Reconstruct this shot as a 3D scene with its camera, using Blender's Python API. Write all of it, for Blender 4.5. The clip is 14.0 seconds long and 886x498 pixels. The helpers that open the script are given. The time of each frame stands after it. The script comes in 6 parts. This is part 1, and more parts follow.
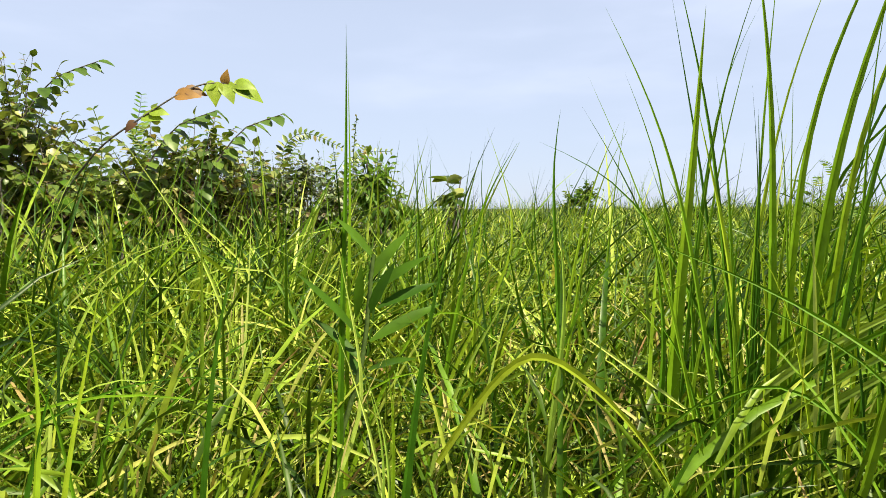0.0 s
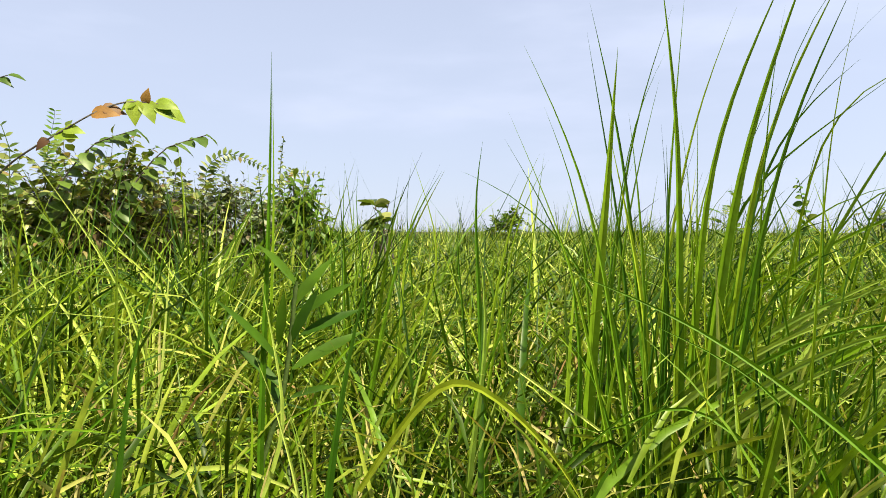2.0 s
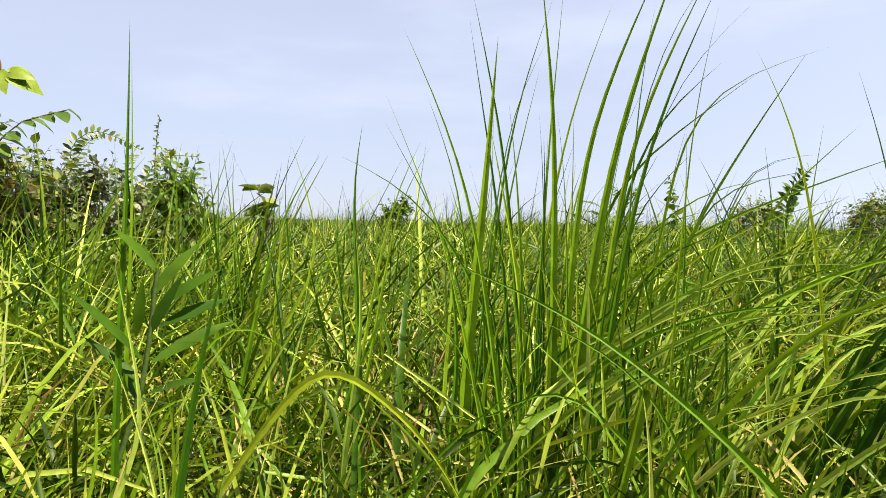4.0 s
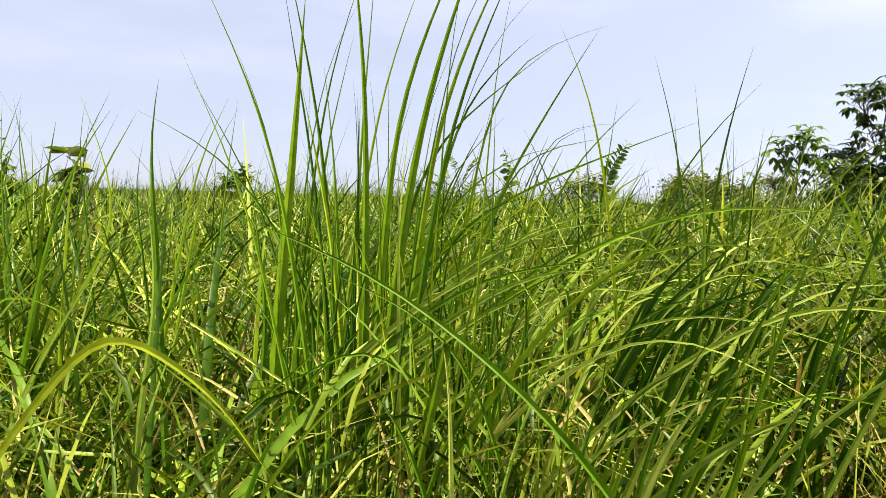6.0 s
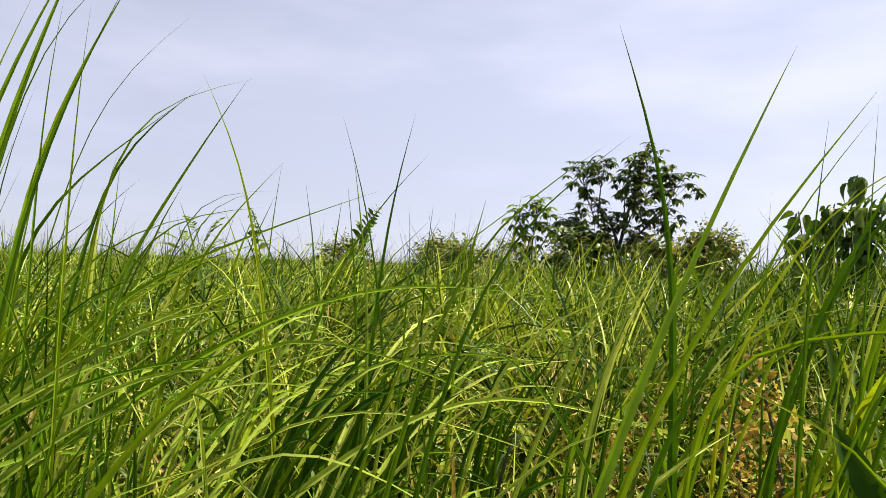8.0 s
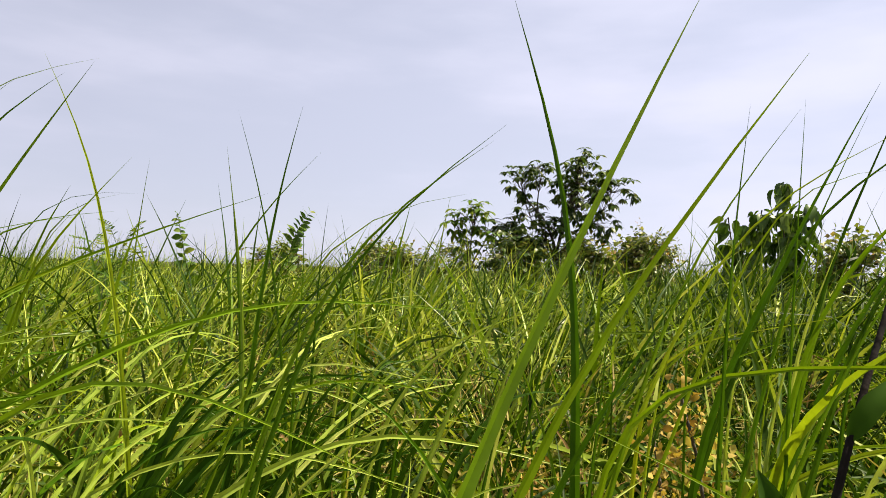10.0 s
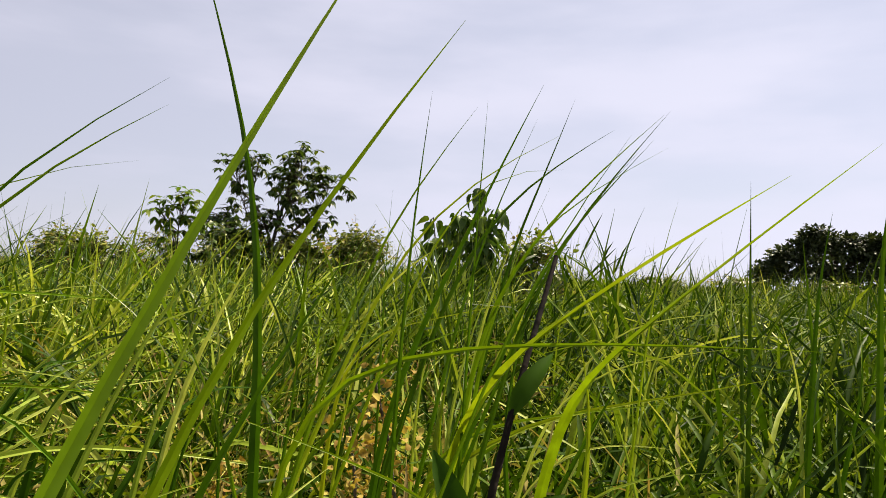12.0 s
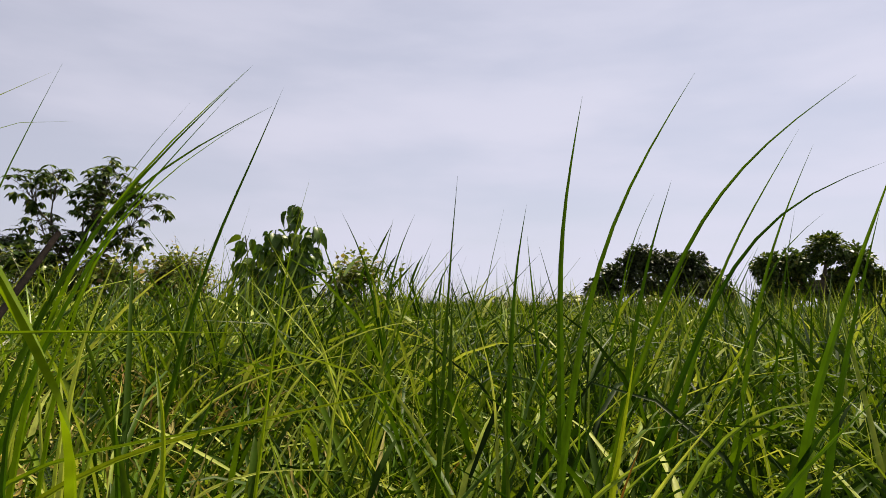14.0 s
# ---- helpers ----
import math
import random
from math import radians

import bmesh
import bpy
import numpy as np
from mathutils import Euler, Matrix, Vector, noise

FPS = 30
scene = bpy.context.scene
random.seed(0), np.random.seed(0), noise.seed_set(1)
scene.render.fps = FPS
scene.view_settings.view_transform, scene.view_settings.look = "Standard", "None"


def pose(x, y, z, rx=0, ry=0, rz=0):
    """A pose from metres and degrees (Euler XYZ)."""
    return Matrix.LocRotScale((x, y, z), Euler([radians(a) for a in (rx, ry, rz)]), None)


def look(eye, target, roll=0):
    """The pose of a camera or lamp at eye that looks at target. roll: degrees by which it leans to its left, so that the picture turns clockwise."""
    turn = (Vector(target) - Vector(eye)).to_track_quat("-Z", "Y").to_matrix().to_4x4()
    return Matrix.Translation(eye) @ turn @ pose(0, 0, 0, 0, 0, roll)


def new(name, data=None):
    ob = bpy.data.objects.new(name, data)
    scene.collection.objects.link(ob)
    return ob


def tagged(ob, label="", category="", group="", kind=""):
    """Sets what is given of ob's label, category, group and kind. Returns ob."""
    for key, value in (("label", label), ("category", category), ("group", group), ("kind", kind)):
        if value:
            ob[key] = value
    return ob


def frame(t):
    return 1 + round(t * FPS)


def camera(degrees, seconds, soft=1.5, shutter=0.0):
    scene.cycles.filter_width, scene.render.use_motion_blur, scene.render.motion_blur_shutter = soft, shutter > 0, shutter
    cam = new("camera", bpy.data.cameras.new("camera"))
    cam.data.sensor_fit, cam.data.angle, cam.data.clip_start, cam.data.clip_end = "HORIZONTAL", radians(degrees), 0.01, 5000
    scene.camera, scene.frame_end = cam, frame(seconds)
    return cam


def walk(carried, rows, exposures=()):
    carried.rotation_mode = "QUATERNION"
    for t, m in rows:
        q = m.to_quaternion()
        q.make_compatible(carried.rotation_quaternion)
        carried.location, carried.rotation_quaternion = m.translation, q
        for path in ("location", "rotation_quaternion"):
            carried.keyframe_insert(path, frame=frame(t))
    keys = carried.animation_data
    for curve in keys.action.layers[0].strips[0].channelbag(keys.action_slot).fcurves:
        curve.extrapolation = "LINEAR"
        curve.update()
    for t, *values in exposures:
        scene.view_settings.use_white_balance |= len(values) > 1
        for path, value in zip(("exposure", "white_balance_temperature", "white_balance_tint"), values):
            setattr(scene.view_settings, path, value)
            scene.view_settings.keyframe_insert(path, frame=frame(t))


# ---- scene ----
cam = camera(66.29, 14.0, 0.75)
walk(cam, [
    (0, pose(0.0000, 0.0000, 0.6500, 86.639, 0.415, 0.000)),
    (0.5, pose(-0.0023, 0.0072, 0.6527, 88.429, -0.917, -0.067)),
    (1, pose(-0.0019, -0.0006, 0.6554, 89.290, -0.333, -0.943)),
    (1.5, pose(0.0029, -0.0073, 0.6566, 88.801, -0.041, -3.386)),
    (2, pose(0.0059, -0.0147, 0.6574, 88.537, -0.163, -6.023)),
    (2.2, pose(0.0045, -0.0142, 0.6572, 88.471, -0.373, -7.279)),
    (4.3, pose(0.0289, 0.0014, 0.6540, 87.298, -0.485, -16.545)),
    (4.5, pose(0.0277, -0.0049, 0.6519, 86.975, -0.060, -17.775)),
    (5, pose(0.0464, -0.0145, 0.6488, 87.183, -1.112, -24.743)),
    (5.5, pose(0.0770, -0.0149, 0.6446, 86.035, -0.768, -29.677)),
    (6, pose(0.0800, -0.0158, 0.6407, 85.643, -1.562, -27.955)),
    (6.5, pose(0.1004, -0.0190, 0.6449, 87.529, 0.468, -29.738)),
    (7, pose(0.1419, -0.0139, 0.6544, 88.310, 1.164, -34.803)),
    (7.5, pose(0.2253, 0.0095, 0.6600, 88.622, -0.086, -45.629)),
    (8, pose(0.3184, -0.0044, 0.6723, 91.280, -1.773, -46.962)),
    (8.2, pose(0.3649, 0.0044, 0.6718, 91.956, -2.940, -46.618)),
    (10.3, pose(0.4509, 0.0230, 0.6867, 91.481, -1.087, -52.359)),
    (10.5, pose(0.4453, 0.0188, 0.6850, 91.229, -0.729, -53.103)),
    (11, pose(0.4467, 0.0032, 0.6835, 91.449, -2.831, -63.887)),
    (11.5, pose(0.4496, -0.0015, 0.6789, 91.251, -2.926, -68.951)),
    (12, pose(0.4901, 0.0150, 0.6777, 92.203, -2.479, -75.273)),
    (12.5, pose(0.5224, 0.0222, 0.6718, 93.979, -2.086, -86.315)),
    (13, pose(0.5690, -0.0162, 0.6571, 91.653, -2.608, -91.735)),
    (13.5, pose(0.6187, -0.1185, 0.6418, 94.609, -4.183, -90.259)),
    (14, pose(0.6603, -0.2250, 0.6537, 94.576, -0.893, -87.446)),
], exposures=[(0, 1.28, 6350, 5), (2, 1.25, 6400, 7), (5, 1.27, 6450, 9), (6.5, 1.29, 6550, 10), (8, 1.11, 6700, 12), (11, 1.02, 6950, 13), (12.5, 0.84, 7050, 13), (14, 0.70, 7050, 13)])

# ---- world, sun ----
SUN_AZ, SUN_EL = radians(132), radians(58)   # clockwise from +y
world = bpy.data.worlds.new("world")
scene.world = world
world.use_nodes = True
wt = world.node_tree
wt.nodes.clear()
w_out = wt.nodes.new("ShaderNodeOutputWorld")
w_bg = wt.nodes.new("ShaderNodeBackground")
sky = wt.nodes.new("ShaderNodeTexSky")
sky.sky_type = "NISHITA"
sky.sun_disc = False
sky.sun_elevation, sky.sun_rotation = SUN_EL, SUN_AZ
sky.air_density, sky.dust_density, sky.ozone_density = 1.0, 0.4, 2.0
w_bg.inputs["Strength"].default_value = 0.045
# thin high cloud: soft streaks that whiten the blue
w_co = wt.nodes.new("ShaderNodeTexCoord")
w_map = wt.nodes.new("ShaderNodeMapping")
w_map.inputs["Scale"].default_value = (1.6, 1.6, 6.5)
w_noise = wt.nodes.new("ShaderNodeTexNoise")
w_noise.inputs["Scale"].default_value = 1.5
w_noise.inputs["Detail"].default_value = 5.0
w_noise.inputs["Roughness"].default_value = 0.5
w_ramp = wt.nodes.new("ShaderNodeMapRange")
w_ramp.interpolation_type = "SMOOTHSTEP"
for key, v in (("From Min", 0.40), ("From Max", 0.76), ("To Min", 0.74), ("To Max", 1.0)):
    w_ramp.inputs[key].default_value = v
w_mix = wt.nodes.new("ShaderNodeMix")
w_mix.data_type = "RGBA"
w_mix.inputs["B"].default_value = (7.9, 8.45, 10.7, 1)
wt.links.new(w_co.outputs["Generated"], w_map.inputs["Vector"])
wt.links.new(w_map.outputs["Vector"], w_noise.inputs["Vector"])
# the cloud thickens towards the east-south-east
w_dot = wt.nodes.new("ShaderNodeVectorMath")
w_dot.operation = "DOT_PRODUCT"
w_dot.inputs[1].default_value = (0.82, -0.57, 0.0)
wt.links.new(w_co.outputs["Generated"], w_dot.inputs[0])
w_more = wt.nodes.new("ShaderNodeMath")
w_more.operation = "MULTIPLY_ADD"
w_more.inputs[1].default_value = 0.13
wt.links.new(w_dot.outputs["Value"], w_more.inputs[0])
wt.links.new(w_noise.outputs["Fac"], w_more.inputs[2])
wt.links.new(w_more.outputs[0], w_ramp.inputs["Value"])
# haze is thickest low down and thins towards the zenith
w_sep = wt.nodes.new("ShaderNodeSeparateXYZ")
w_thin = wt.nodes.new("ShaderNodeMapRange")
for key, v in (("From Min", 0.25), ("From Max", 0.95), ("To Min", 1.0), ("To Max", 0.5)):
    w_thin.inputs[key].default_value = v
w_mul = wt.nodes.new("ShaderNodeMath")
w_mul.operation = "MULTIPLY"
wt.links.new(w_co.outputs["Generated"], w_sep.inputs["Vector"])
wt.links.new(w_sep.outputs["Z"], w_thin.inputs["Value"])
wt.links.new(w_ramp.outputs["Result"], w_mul.inputs[0])
wt.links.new(w_thin.outputs["Result"], w_mul.inputs[1])
wt.links.new(w_mul.outputs[0], w_mix.inputs["Factor"])
wt.links.new(sky.outputs["Color"], w_mix.inputs["A"])
# the veil of cloud is brighter towards the sun
w_east = wt.nodes.new("ShaderNodeMapRange")
for key, v in (("From Min", -0.2), ("From Max", 1.0), ("To Min", 0.94), ("To Max", 1.20)):
    w_east.inputs[key].default_value = v
w_scale = wt.nodes.new("ShaderNodeVectorMath")
w_scale.operation = "SCALE"
wt.links.new(w_dot.outputs["Value"], w_east.inputs["Value"])
wt.links.new(w_mix.outputs["Result"], w_scale.inputs[0])
wt.links.new(w_east.outputs["Result"], w_scale.inputs["Scale"])
wt.links.new(w_scale.outputs[0], w_bg.inputs["Color"])
wt.links.new(w_bg.outputs["Background"], w_out.inputs["Surface"])

sun_data = bpy.data.lights.new("sun", "SUN")
sun_data.energy, sun_data.angle, sun_data.color = 5.0, radians(0.5), (1.0, 0.95, 0.86)
sun = new("sun", sun_data)
sun_way = Vector((math.sin(SUN_AZ) * math.cos(SUN_EL), math.cos(SUN_AZ) * math.cos(SUN_EL), math.sin(SUN_EL)))
sun.matrix_world = look(sun_way * 50, (0, 0, 0))


# ---- materials ----
def leaf_material(name, stops, rough=0.45, thin=0.24, scale=60.0, island=True, spec=0.5):
    """A leaf surface: its colour varies from leaf to leaf and along the blade; light passes through it."""
    m = bpy.data.materials.new(name)
    m.use_nodes = True
    nt = m.node_tree
    nt.nodes.clear()
    N, Lk = nt.nodes.new, nt.links.new
    out = N("ShaderNodeOutputMaterial")
    if island:
        rnd = N("ShaderNodeNewGeometry").outputs["Random Per Island"]
    else:
        rnd = N("ShaderNodeObjectInfo").outputs["Random"]
    co = N("ShaderNodeTexCoord")
    noi = N("ShaderNodeTexNoise")
    noi.inputs["Scale"].default_value = 3.5
    noi.inputs["Detail"].default_value = 3.0
    Lk(co.outputs["Object"], noi.inputs["Vector"])
    add = N("ShaderNodeMath")
    add.operation = "MULTIPLY_ADD"
    add.inputs[1].default_value = 0.45
    Lk(noi.outputs["Fac"], add.inputs[0])
    sub = N("ShaderNodeMath")
    sub.operation = "SUBTRACT"
    sub.inputs[1].default_value = 0.225
    Lk(rnd, sub.inputs[0])
    Lk(sub.outputs[0], add.inputs[2])
    ramp = N("ShaderNodeValToRGB")
    els = ramp.color_ramp.elements
    while len(els) < len(stops):
        els.new(0.5)
    for e, (p, c) in zip(els, stops):
        e.position, e.color = p, (*c, 1)
    Lk(add.outputs[0], ramp.inputs["Fac"])
    fine = N("ShaderNodeTexNoise")
    fine.inputs["Scale"].default_value = scale
    fine.inputs["Detail"].default_value = 4.0
    Lk(co.outputs["Object"], fine.inputs["Vector"])
    fr = N("ShaderNodeMapRange")
    for key, v in (("From Min", 0.25), ("From Max", 0.75), ("To Min", 0.72), ("To Max", 1.25)):
        fr.inputs[key].default_value = v
    Lk(fine.outputs["Fac"], fr.inputs["Value"])
    mul = N("ShaderNodeVectorMath")
    mul.operation = "SCALE"
    Lk(ramp.outputs["Color"], mul.inputs[0])
    Lk(fr.outputs["Result"], mul.inputs["Scale"])
    bump = N("ShaderNodeBump")
    bump.inputs["Strength"].default_value = 0.25
    bump.inputs["Distance"].default_value = 0.002
    Lk(fine.outputs["Fac"], bump.inputs["Height"])
    bs = N("ShaderNodeBsdfPrincipled")
    bs.inputs["Roughness"].default_value = rough
    bs.inputs["Specular IOR Level"].default_value = spec
    bs.inputs["Specular Tint"].default_value = (1.0, 0.95, 0.62, 1)
    Lk(mul.outputs[0], bs.inputs["Base Color"])
    Lk(bump.outputs["Normal"], bs.inputs["Normal"])
    tr = N("ShaderNodeBsdfTranslucent")
    warm = N("ShaderNodeVectorMath")
    warm.operation = "MULTIPLY"
    warm.inputs[1].default_value = (1.30, 1.22, 0.60)
    Lk(mul.outputs[0], warm.inputs[0])
    Lk(warm.outputs[0], tr.inputs["Color"])
    mix = N("ShaderNodeMixShader")
    mix.inputs["Fac"].default_value = thin
    Lk(bs.outputs[0], mix.inputs[1])
    Lk(tr.outputs[0], mix.inputs[2])
    Lk(mix.outputs[0], out.inputs["Surface"])
    return m


def plain_material(name, a, b, rough=0.85, scale=8.0, fine_scale=70.0, bump_h=0.01):
    """A matt surface mottled between two colours at two scales, with relief."""
    m = bpy.data.materials.new(name)
    m.use_nodes = True
    nt = m.node_tree
    N, Lk = nt.nodes.new, nt.links.new
    bs = nt.nodes["Principled BSDF"]
    co = N("ShaderNodeTexCoord")
    n1, n2 = N("ShaderNodeTexNoise"), N("ShaderNodeTexNoise")
    n1.inputs["Scale"].default_value, n2.inputs["Scale"].default_value = scale, fine_scale
    n1.inputs["Detail"].default_value, n2.inputs["Detail"].default_value = 6.0, 5.0
    for n in (n1, n2):
        Lk(co.outputs["Object"], n.inputs["Vector"])
    av = N("ShaderNodeMath")
    av.operation = "MULTIPLY_ADD"
    av.inputs[1].default_value = 0.6
    Lk(n1.outputs["Fac"], av.inputs[0])
    half = N("ShaderNodeMath")
    half.operation = "MULTIPLY"
    half.inputs[1].default_value = 0.4
    Lk(n2.outputs["Fac"], half.inputs[0])
    Lk(half.outputs[0], av.inputs[2])
    ramp = N("ShaderNodeValToRGB")
    ramp.color_ramp.elements[0].position, ramp.color_ramp.elements[1].position = 0.35, 0.66
    ramp.color_ramp.elements[0].color, ramp.color_ramp.elements[1].color = (*a, 1), (*b, 1)
    Lk(av.outputs[0], ramp.inputs["Fac"])
    Lk(ramp.outputs["Color"], bs.inputs["Base Color"])
    bump = N("ShaderNodeBump")
    bump.inputs["Distance"].default_value = bump_h
    Lk(n2.outputs["Fac"], bump.inputs["Height"])
    Lk(bump.outputs["Normal"], bs.inputs["Normal"])
    bs.inputs["Roughness"].default_value = rough
    bs.inputs["Specular IOR Level"].default_value = 0.15
    return m


soil = plain_material("soil_litter", (0.020, 0.015, 0.008), (0.085, 0.062, 0.030), 0.95, 3.0, 60.0, 0.03)
grass_mat = leaf_material("grass_leaf", [(0.0, (0.014, 0.038, 0.002)), (0.30, (0.045, 0.104, 0.004)), (0.58, (0.140, 0.230, 0.011)), (0.82, (0.31, 0.39, 0.03)), (1.0, (0.50, 0.54, 0.09))], 0.38, 0.28, 60.0, True, 0.34)
under_mat = leaf_material("short_grass_leaf", [(0.0, (0.015, 0.034, 0.002)), (0.36, (0.055, 0.100, 0.004)), (0.66, (0.160, 0.225, 0.012)), (0.88, (0.33, 0.36, 0.035)), (1.0, (0.48, 0.44, 0.10))], 0.42, 0.26, 60.0, True, 0.28)
# darker copy of the grass colours: shade of the backlit side is painted in
coarse_shade_mat = leaf_material("shaded_coarse_grass_leaf", [(0.0, (0.009, 0.026, 0.001)), (0.34, (0.027, 0.064, 0.002)), (0.66, (0.072, 0.132, 0.005)), (0.86, (0.18, 0.245, 0.018)), (1.0, (0.38, 0.42, 0.08))], 0.48, 0.32, 60.0, True, 0.12)
straw_mat = leaf_material("dead_grass", [(0.0, (0.25, 0.20, 0.045)), (0.6, (0.38, 0.33, 0.10)), (1.0, (0.27, 0.16, 0.05))], 0.7, 0.25, 60.0, True, 0.2)
green = leaf_material("tall_grass_blade", [(0.0, (0.030, 0.086, 0.004)), (0.35, (0.075, 0.164, 0.005)), (0.7, (0.160, 0.262, 0.008)), (1.0, (0.29, 0.365, 0.018))], 0.42, 0.28, 45.0, False, 0.24)
# the green blade again, darkened: shade and backlit silhouette are in the colour
green_shaded = leaf_material("shaded_green_blade", [(0.0, (0.020, 0.060, 0.003)), (0.6, (0.040, 0.098, 0.004)), (1.0, (0.070, 0.145, 0.006))], 0.45, 0.28, 45.0, False, 0.16)
lime = leaf_material("yellowing_blade", [(0.0, (0.13, 0.22, 0.006)), (0.6, (0.18, 0.26, 0.008)), (1.0, (0.25, 0.27, 0.014))], 0.45, 0.38, 45.0, False, 0.30)
# pale blades, lightened further so that the colour carries their sun glint
pale = leaf_material("pale_glint_blade", [(0.0, (0.20, 0.29, 0.030)), (0.6, (0.34, 0.42, 0.055)), (1.0, (0.50, 0.54, 0.12))], 0.40, 0.30, 45.0, False, 0.32)
bush_leaf = leaf_material("bush_leaf", [(0.0, (0.034, 0.062, 0.007)), (0.36, (0.085, 0.125, 0.014)), (0.70, (0.180, 0.215, 0.034)), (0.88, (0.30, 0.31, 0.08)), (1.0, (0.26, 0.16, 0.05))], 0.38, 0.34, 25.0, True, 0.5)
bright_leaf = leaf_material("bright_leaf", [(0.0, (0.060, 0.130, 0.012)), (0.6, (0.110, 0.190, 0.018)), (1.0, (0.19, 0.22, 0.03))], 0.45, 0.40, 25.0, True, 0.3)
grey_leaf = leaf_material("grey_green_leaf", [(0.0, (0.040, 0.062, 0.022)), (0.5, (0.11, 0.14, 0.055)), (0.8, (0.24, 0.26, 0.13)), (1.0, (0.20, 0.15, 0.07))], 0.42, 0.22, 25.0, True, 0.5)
tree_leaf = leaf_material("tree_leaf", [(0.0, (0.020, 0.046, 0.007)), (0.55, (0.048, 0.088, 0.012)), (0.90, (0.11, 0.155, 0.022)), (1.0, (0.17, 0.17, 0.03))], 0.40, 0.26, 18.0, True, 0.45)
far_leaf = leaf_material("far_tree_leaf", [(0.0, (0.016, 0.030, 0.010)), (0.7, (0.036, 0.054, 0.016)), (1.0, (0.065, 0.082, 0.026))], 0.5, 0.18, 5.0)
herb_leaf = leaf_material("herb_leaf", [(0.0, (0.034, 0.086, 0.004)), (1.0, (0.072, 0.138, 0.006))], 0.5, 0.38, 30.0, False, 0.2)
rust_leaf = leaf_material("withered_leaf", [(0.0, (0.07, 0.028, 0.010)), (0.5, (0.16, 0.062, 0.015)), (1.0, (0.32, 0.16, 0.025))], 0.6, 0.25, 40.0, False)
brown_leaf = leaf_material("brown_bush_leaf", [(0.0, (0.045, 0.030, 0.012)), (0.5, (0.10, 0.066, 0.024)), (1.0, (0.19, 0.14, 0.05))], 0.6, 0.22, 30.0, True, 0.3)
gold_leaf = leaf_material("yellow_leaf", [(0.0, (0.22, 0.30, 0.02)), (1.0, (0.30, 0.36, 0.03))], 0.45, 0.45, 40.0, False)
bark = plain_material("bark", (0.055, 0.044, 0.03), (0.15, 0.125, 0.09), 0.9, 6.0, 60.0, 0.01)
stem_green = plain_material("green_stem", (0.035, 0.060, 0.008), (0.08, 0.11, 0.02), 0.7, 12.0, 80.0, 0.002)
stem_dark = plain_material("dark_stem", (0.008, 0.006, 0.004), (0.024, 0.015, 0.010), 0.9, 12.0, 90.0, 0.002)
dead_leaf = leaf_material("shrivelled_leaf", [(0.0, (0.24, 0.14, 0.03)), (0.5, (0.42, 0.29, 0.06)), (1.0, (0.52, 0.43, 0.09))], 0.7, 0.3, 40.0, True, 0.2)

dark_herb_leaf = leaf_material("dark_herb_leaf", [(0.0, (0.025, 0.070, 0.003)), (1.0, (0.045, 0.105, 0.004))], 0.6, 0.30, 30.0, False, 0.12)
heart_leaf = leaf_material("heart_leaf", [(0.0, (0.035, 0.085, 0.009)), (0.6, (0.070, 0.135, 0.015)), (1.0, (0.15, 0.21, 0.025))], 0.38, 0.32, 18.0, True, 0.45)


# ---- builders ----
rng = np.random.default_rng(7)


def to_mesh(name, verts, faces, material, smooth=True):
    me = bpy.data.meshes.new(name)
    v = np.asarray(verts, np.float32).reshape(-1, 3)
    fs = np.asarray(faces, np.int32)
    k = fs.shape[1]
    me.vertices.add(len(v))
    me.vertices.foreach_set("co", v.ravel())
    me.loops.add(fs.size)
    me.loops.foreach_set("vertex_index", fs.ravel())
    me.polygons.add(len(fs))
    me.polygons.foreach_set("loop_start", np.arange(0, fs.size, k, dtype=np.int32))
    me.polygons.foreach_set("use_smooth", np.full(len(fs), smooth))
    me.update(calc_edges=True)
    me.materials.append(material)
    return me


def part(name, me, parent, label=""):
    ob = new(name, me)
    ob.parent = parent
    return tagged(ob, label, kind="stuff" if name in ("foliage", "dry_foliage", "twigwork") else "")


def thing(name, label, category, group="", at=(0, 0, 0)):
    ob = new(name)
    ob.location = at
    ob.empty_display_size = 0.1
    return tagged(ob, label, category, group)


def ribbon(centre, side, normal, width, fold=0.18):
    """Ribbons along N centre lines (N, S, 3), with a fold down the middle; side and normal are unit vectors of the same shape, width (N, S)."""
    n, s, _ = centre.shape
    w = width[..., None] * 0.5
    left, right = centre - side * w + normal * w * fold, centre + side * w + normal * w * fold
    v = np.stack([left, centre - normal * w * fold, right], 2)
    i = np.arange(n)[:, None, None] * (s * 3) + np.arange(s - 1)[None, :, None] * 3 + np.arange(2)[None, None, :]
    return v.reshape(-1, 3), np.stack([i, i + 1, i + 4, i + 3], -1).reshape(-1, 4)


def split_ribbon(centre, side, normal, width, fold):
    """One blade with a sharp crease along its midrib."""
    k = len(centre)
    w = width[:, None] * 0.5
    rib = centre - normal * w * fold
    v = np.stack([centre - side * w + normal * w * fold, rib, rib, centre + side * w + normal * w * fold], 1).reshape(-1, 3)
    i = np.arange(k - 1) * 4
    q = np.stack([i, i + 1, i + 5, i + 4], -1)
    return v, np.concatenate([q, q + 2])


def flat_ribbon(centre, side, width):
    n, s, _ = centre.shape
    w = width[..., None] * 0.5
    v = np.stack([centre - side * w, centre + side * w], 2)
    i = np.arange(n)[:, None] * (s * 2) + np.arange(s - 1)[None, :] * 2
    return v.reshape(-1, 3), np.stack([i, i + 1, i + 3, i + 2], -1).reshape(-1, 4)


def unit(a):
    return a / np.maximum(np.linalg.norm(a, axis=-1, keepdims=True), 1e-9)


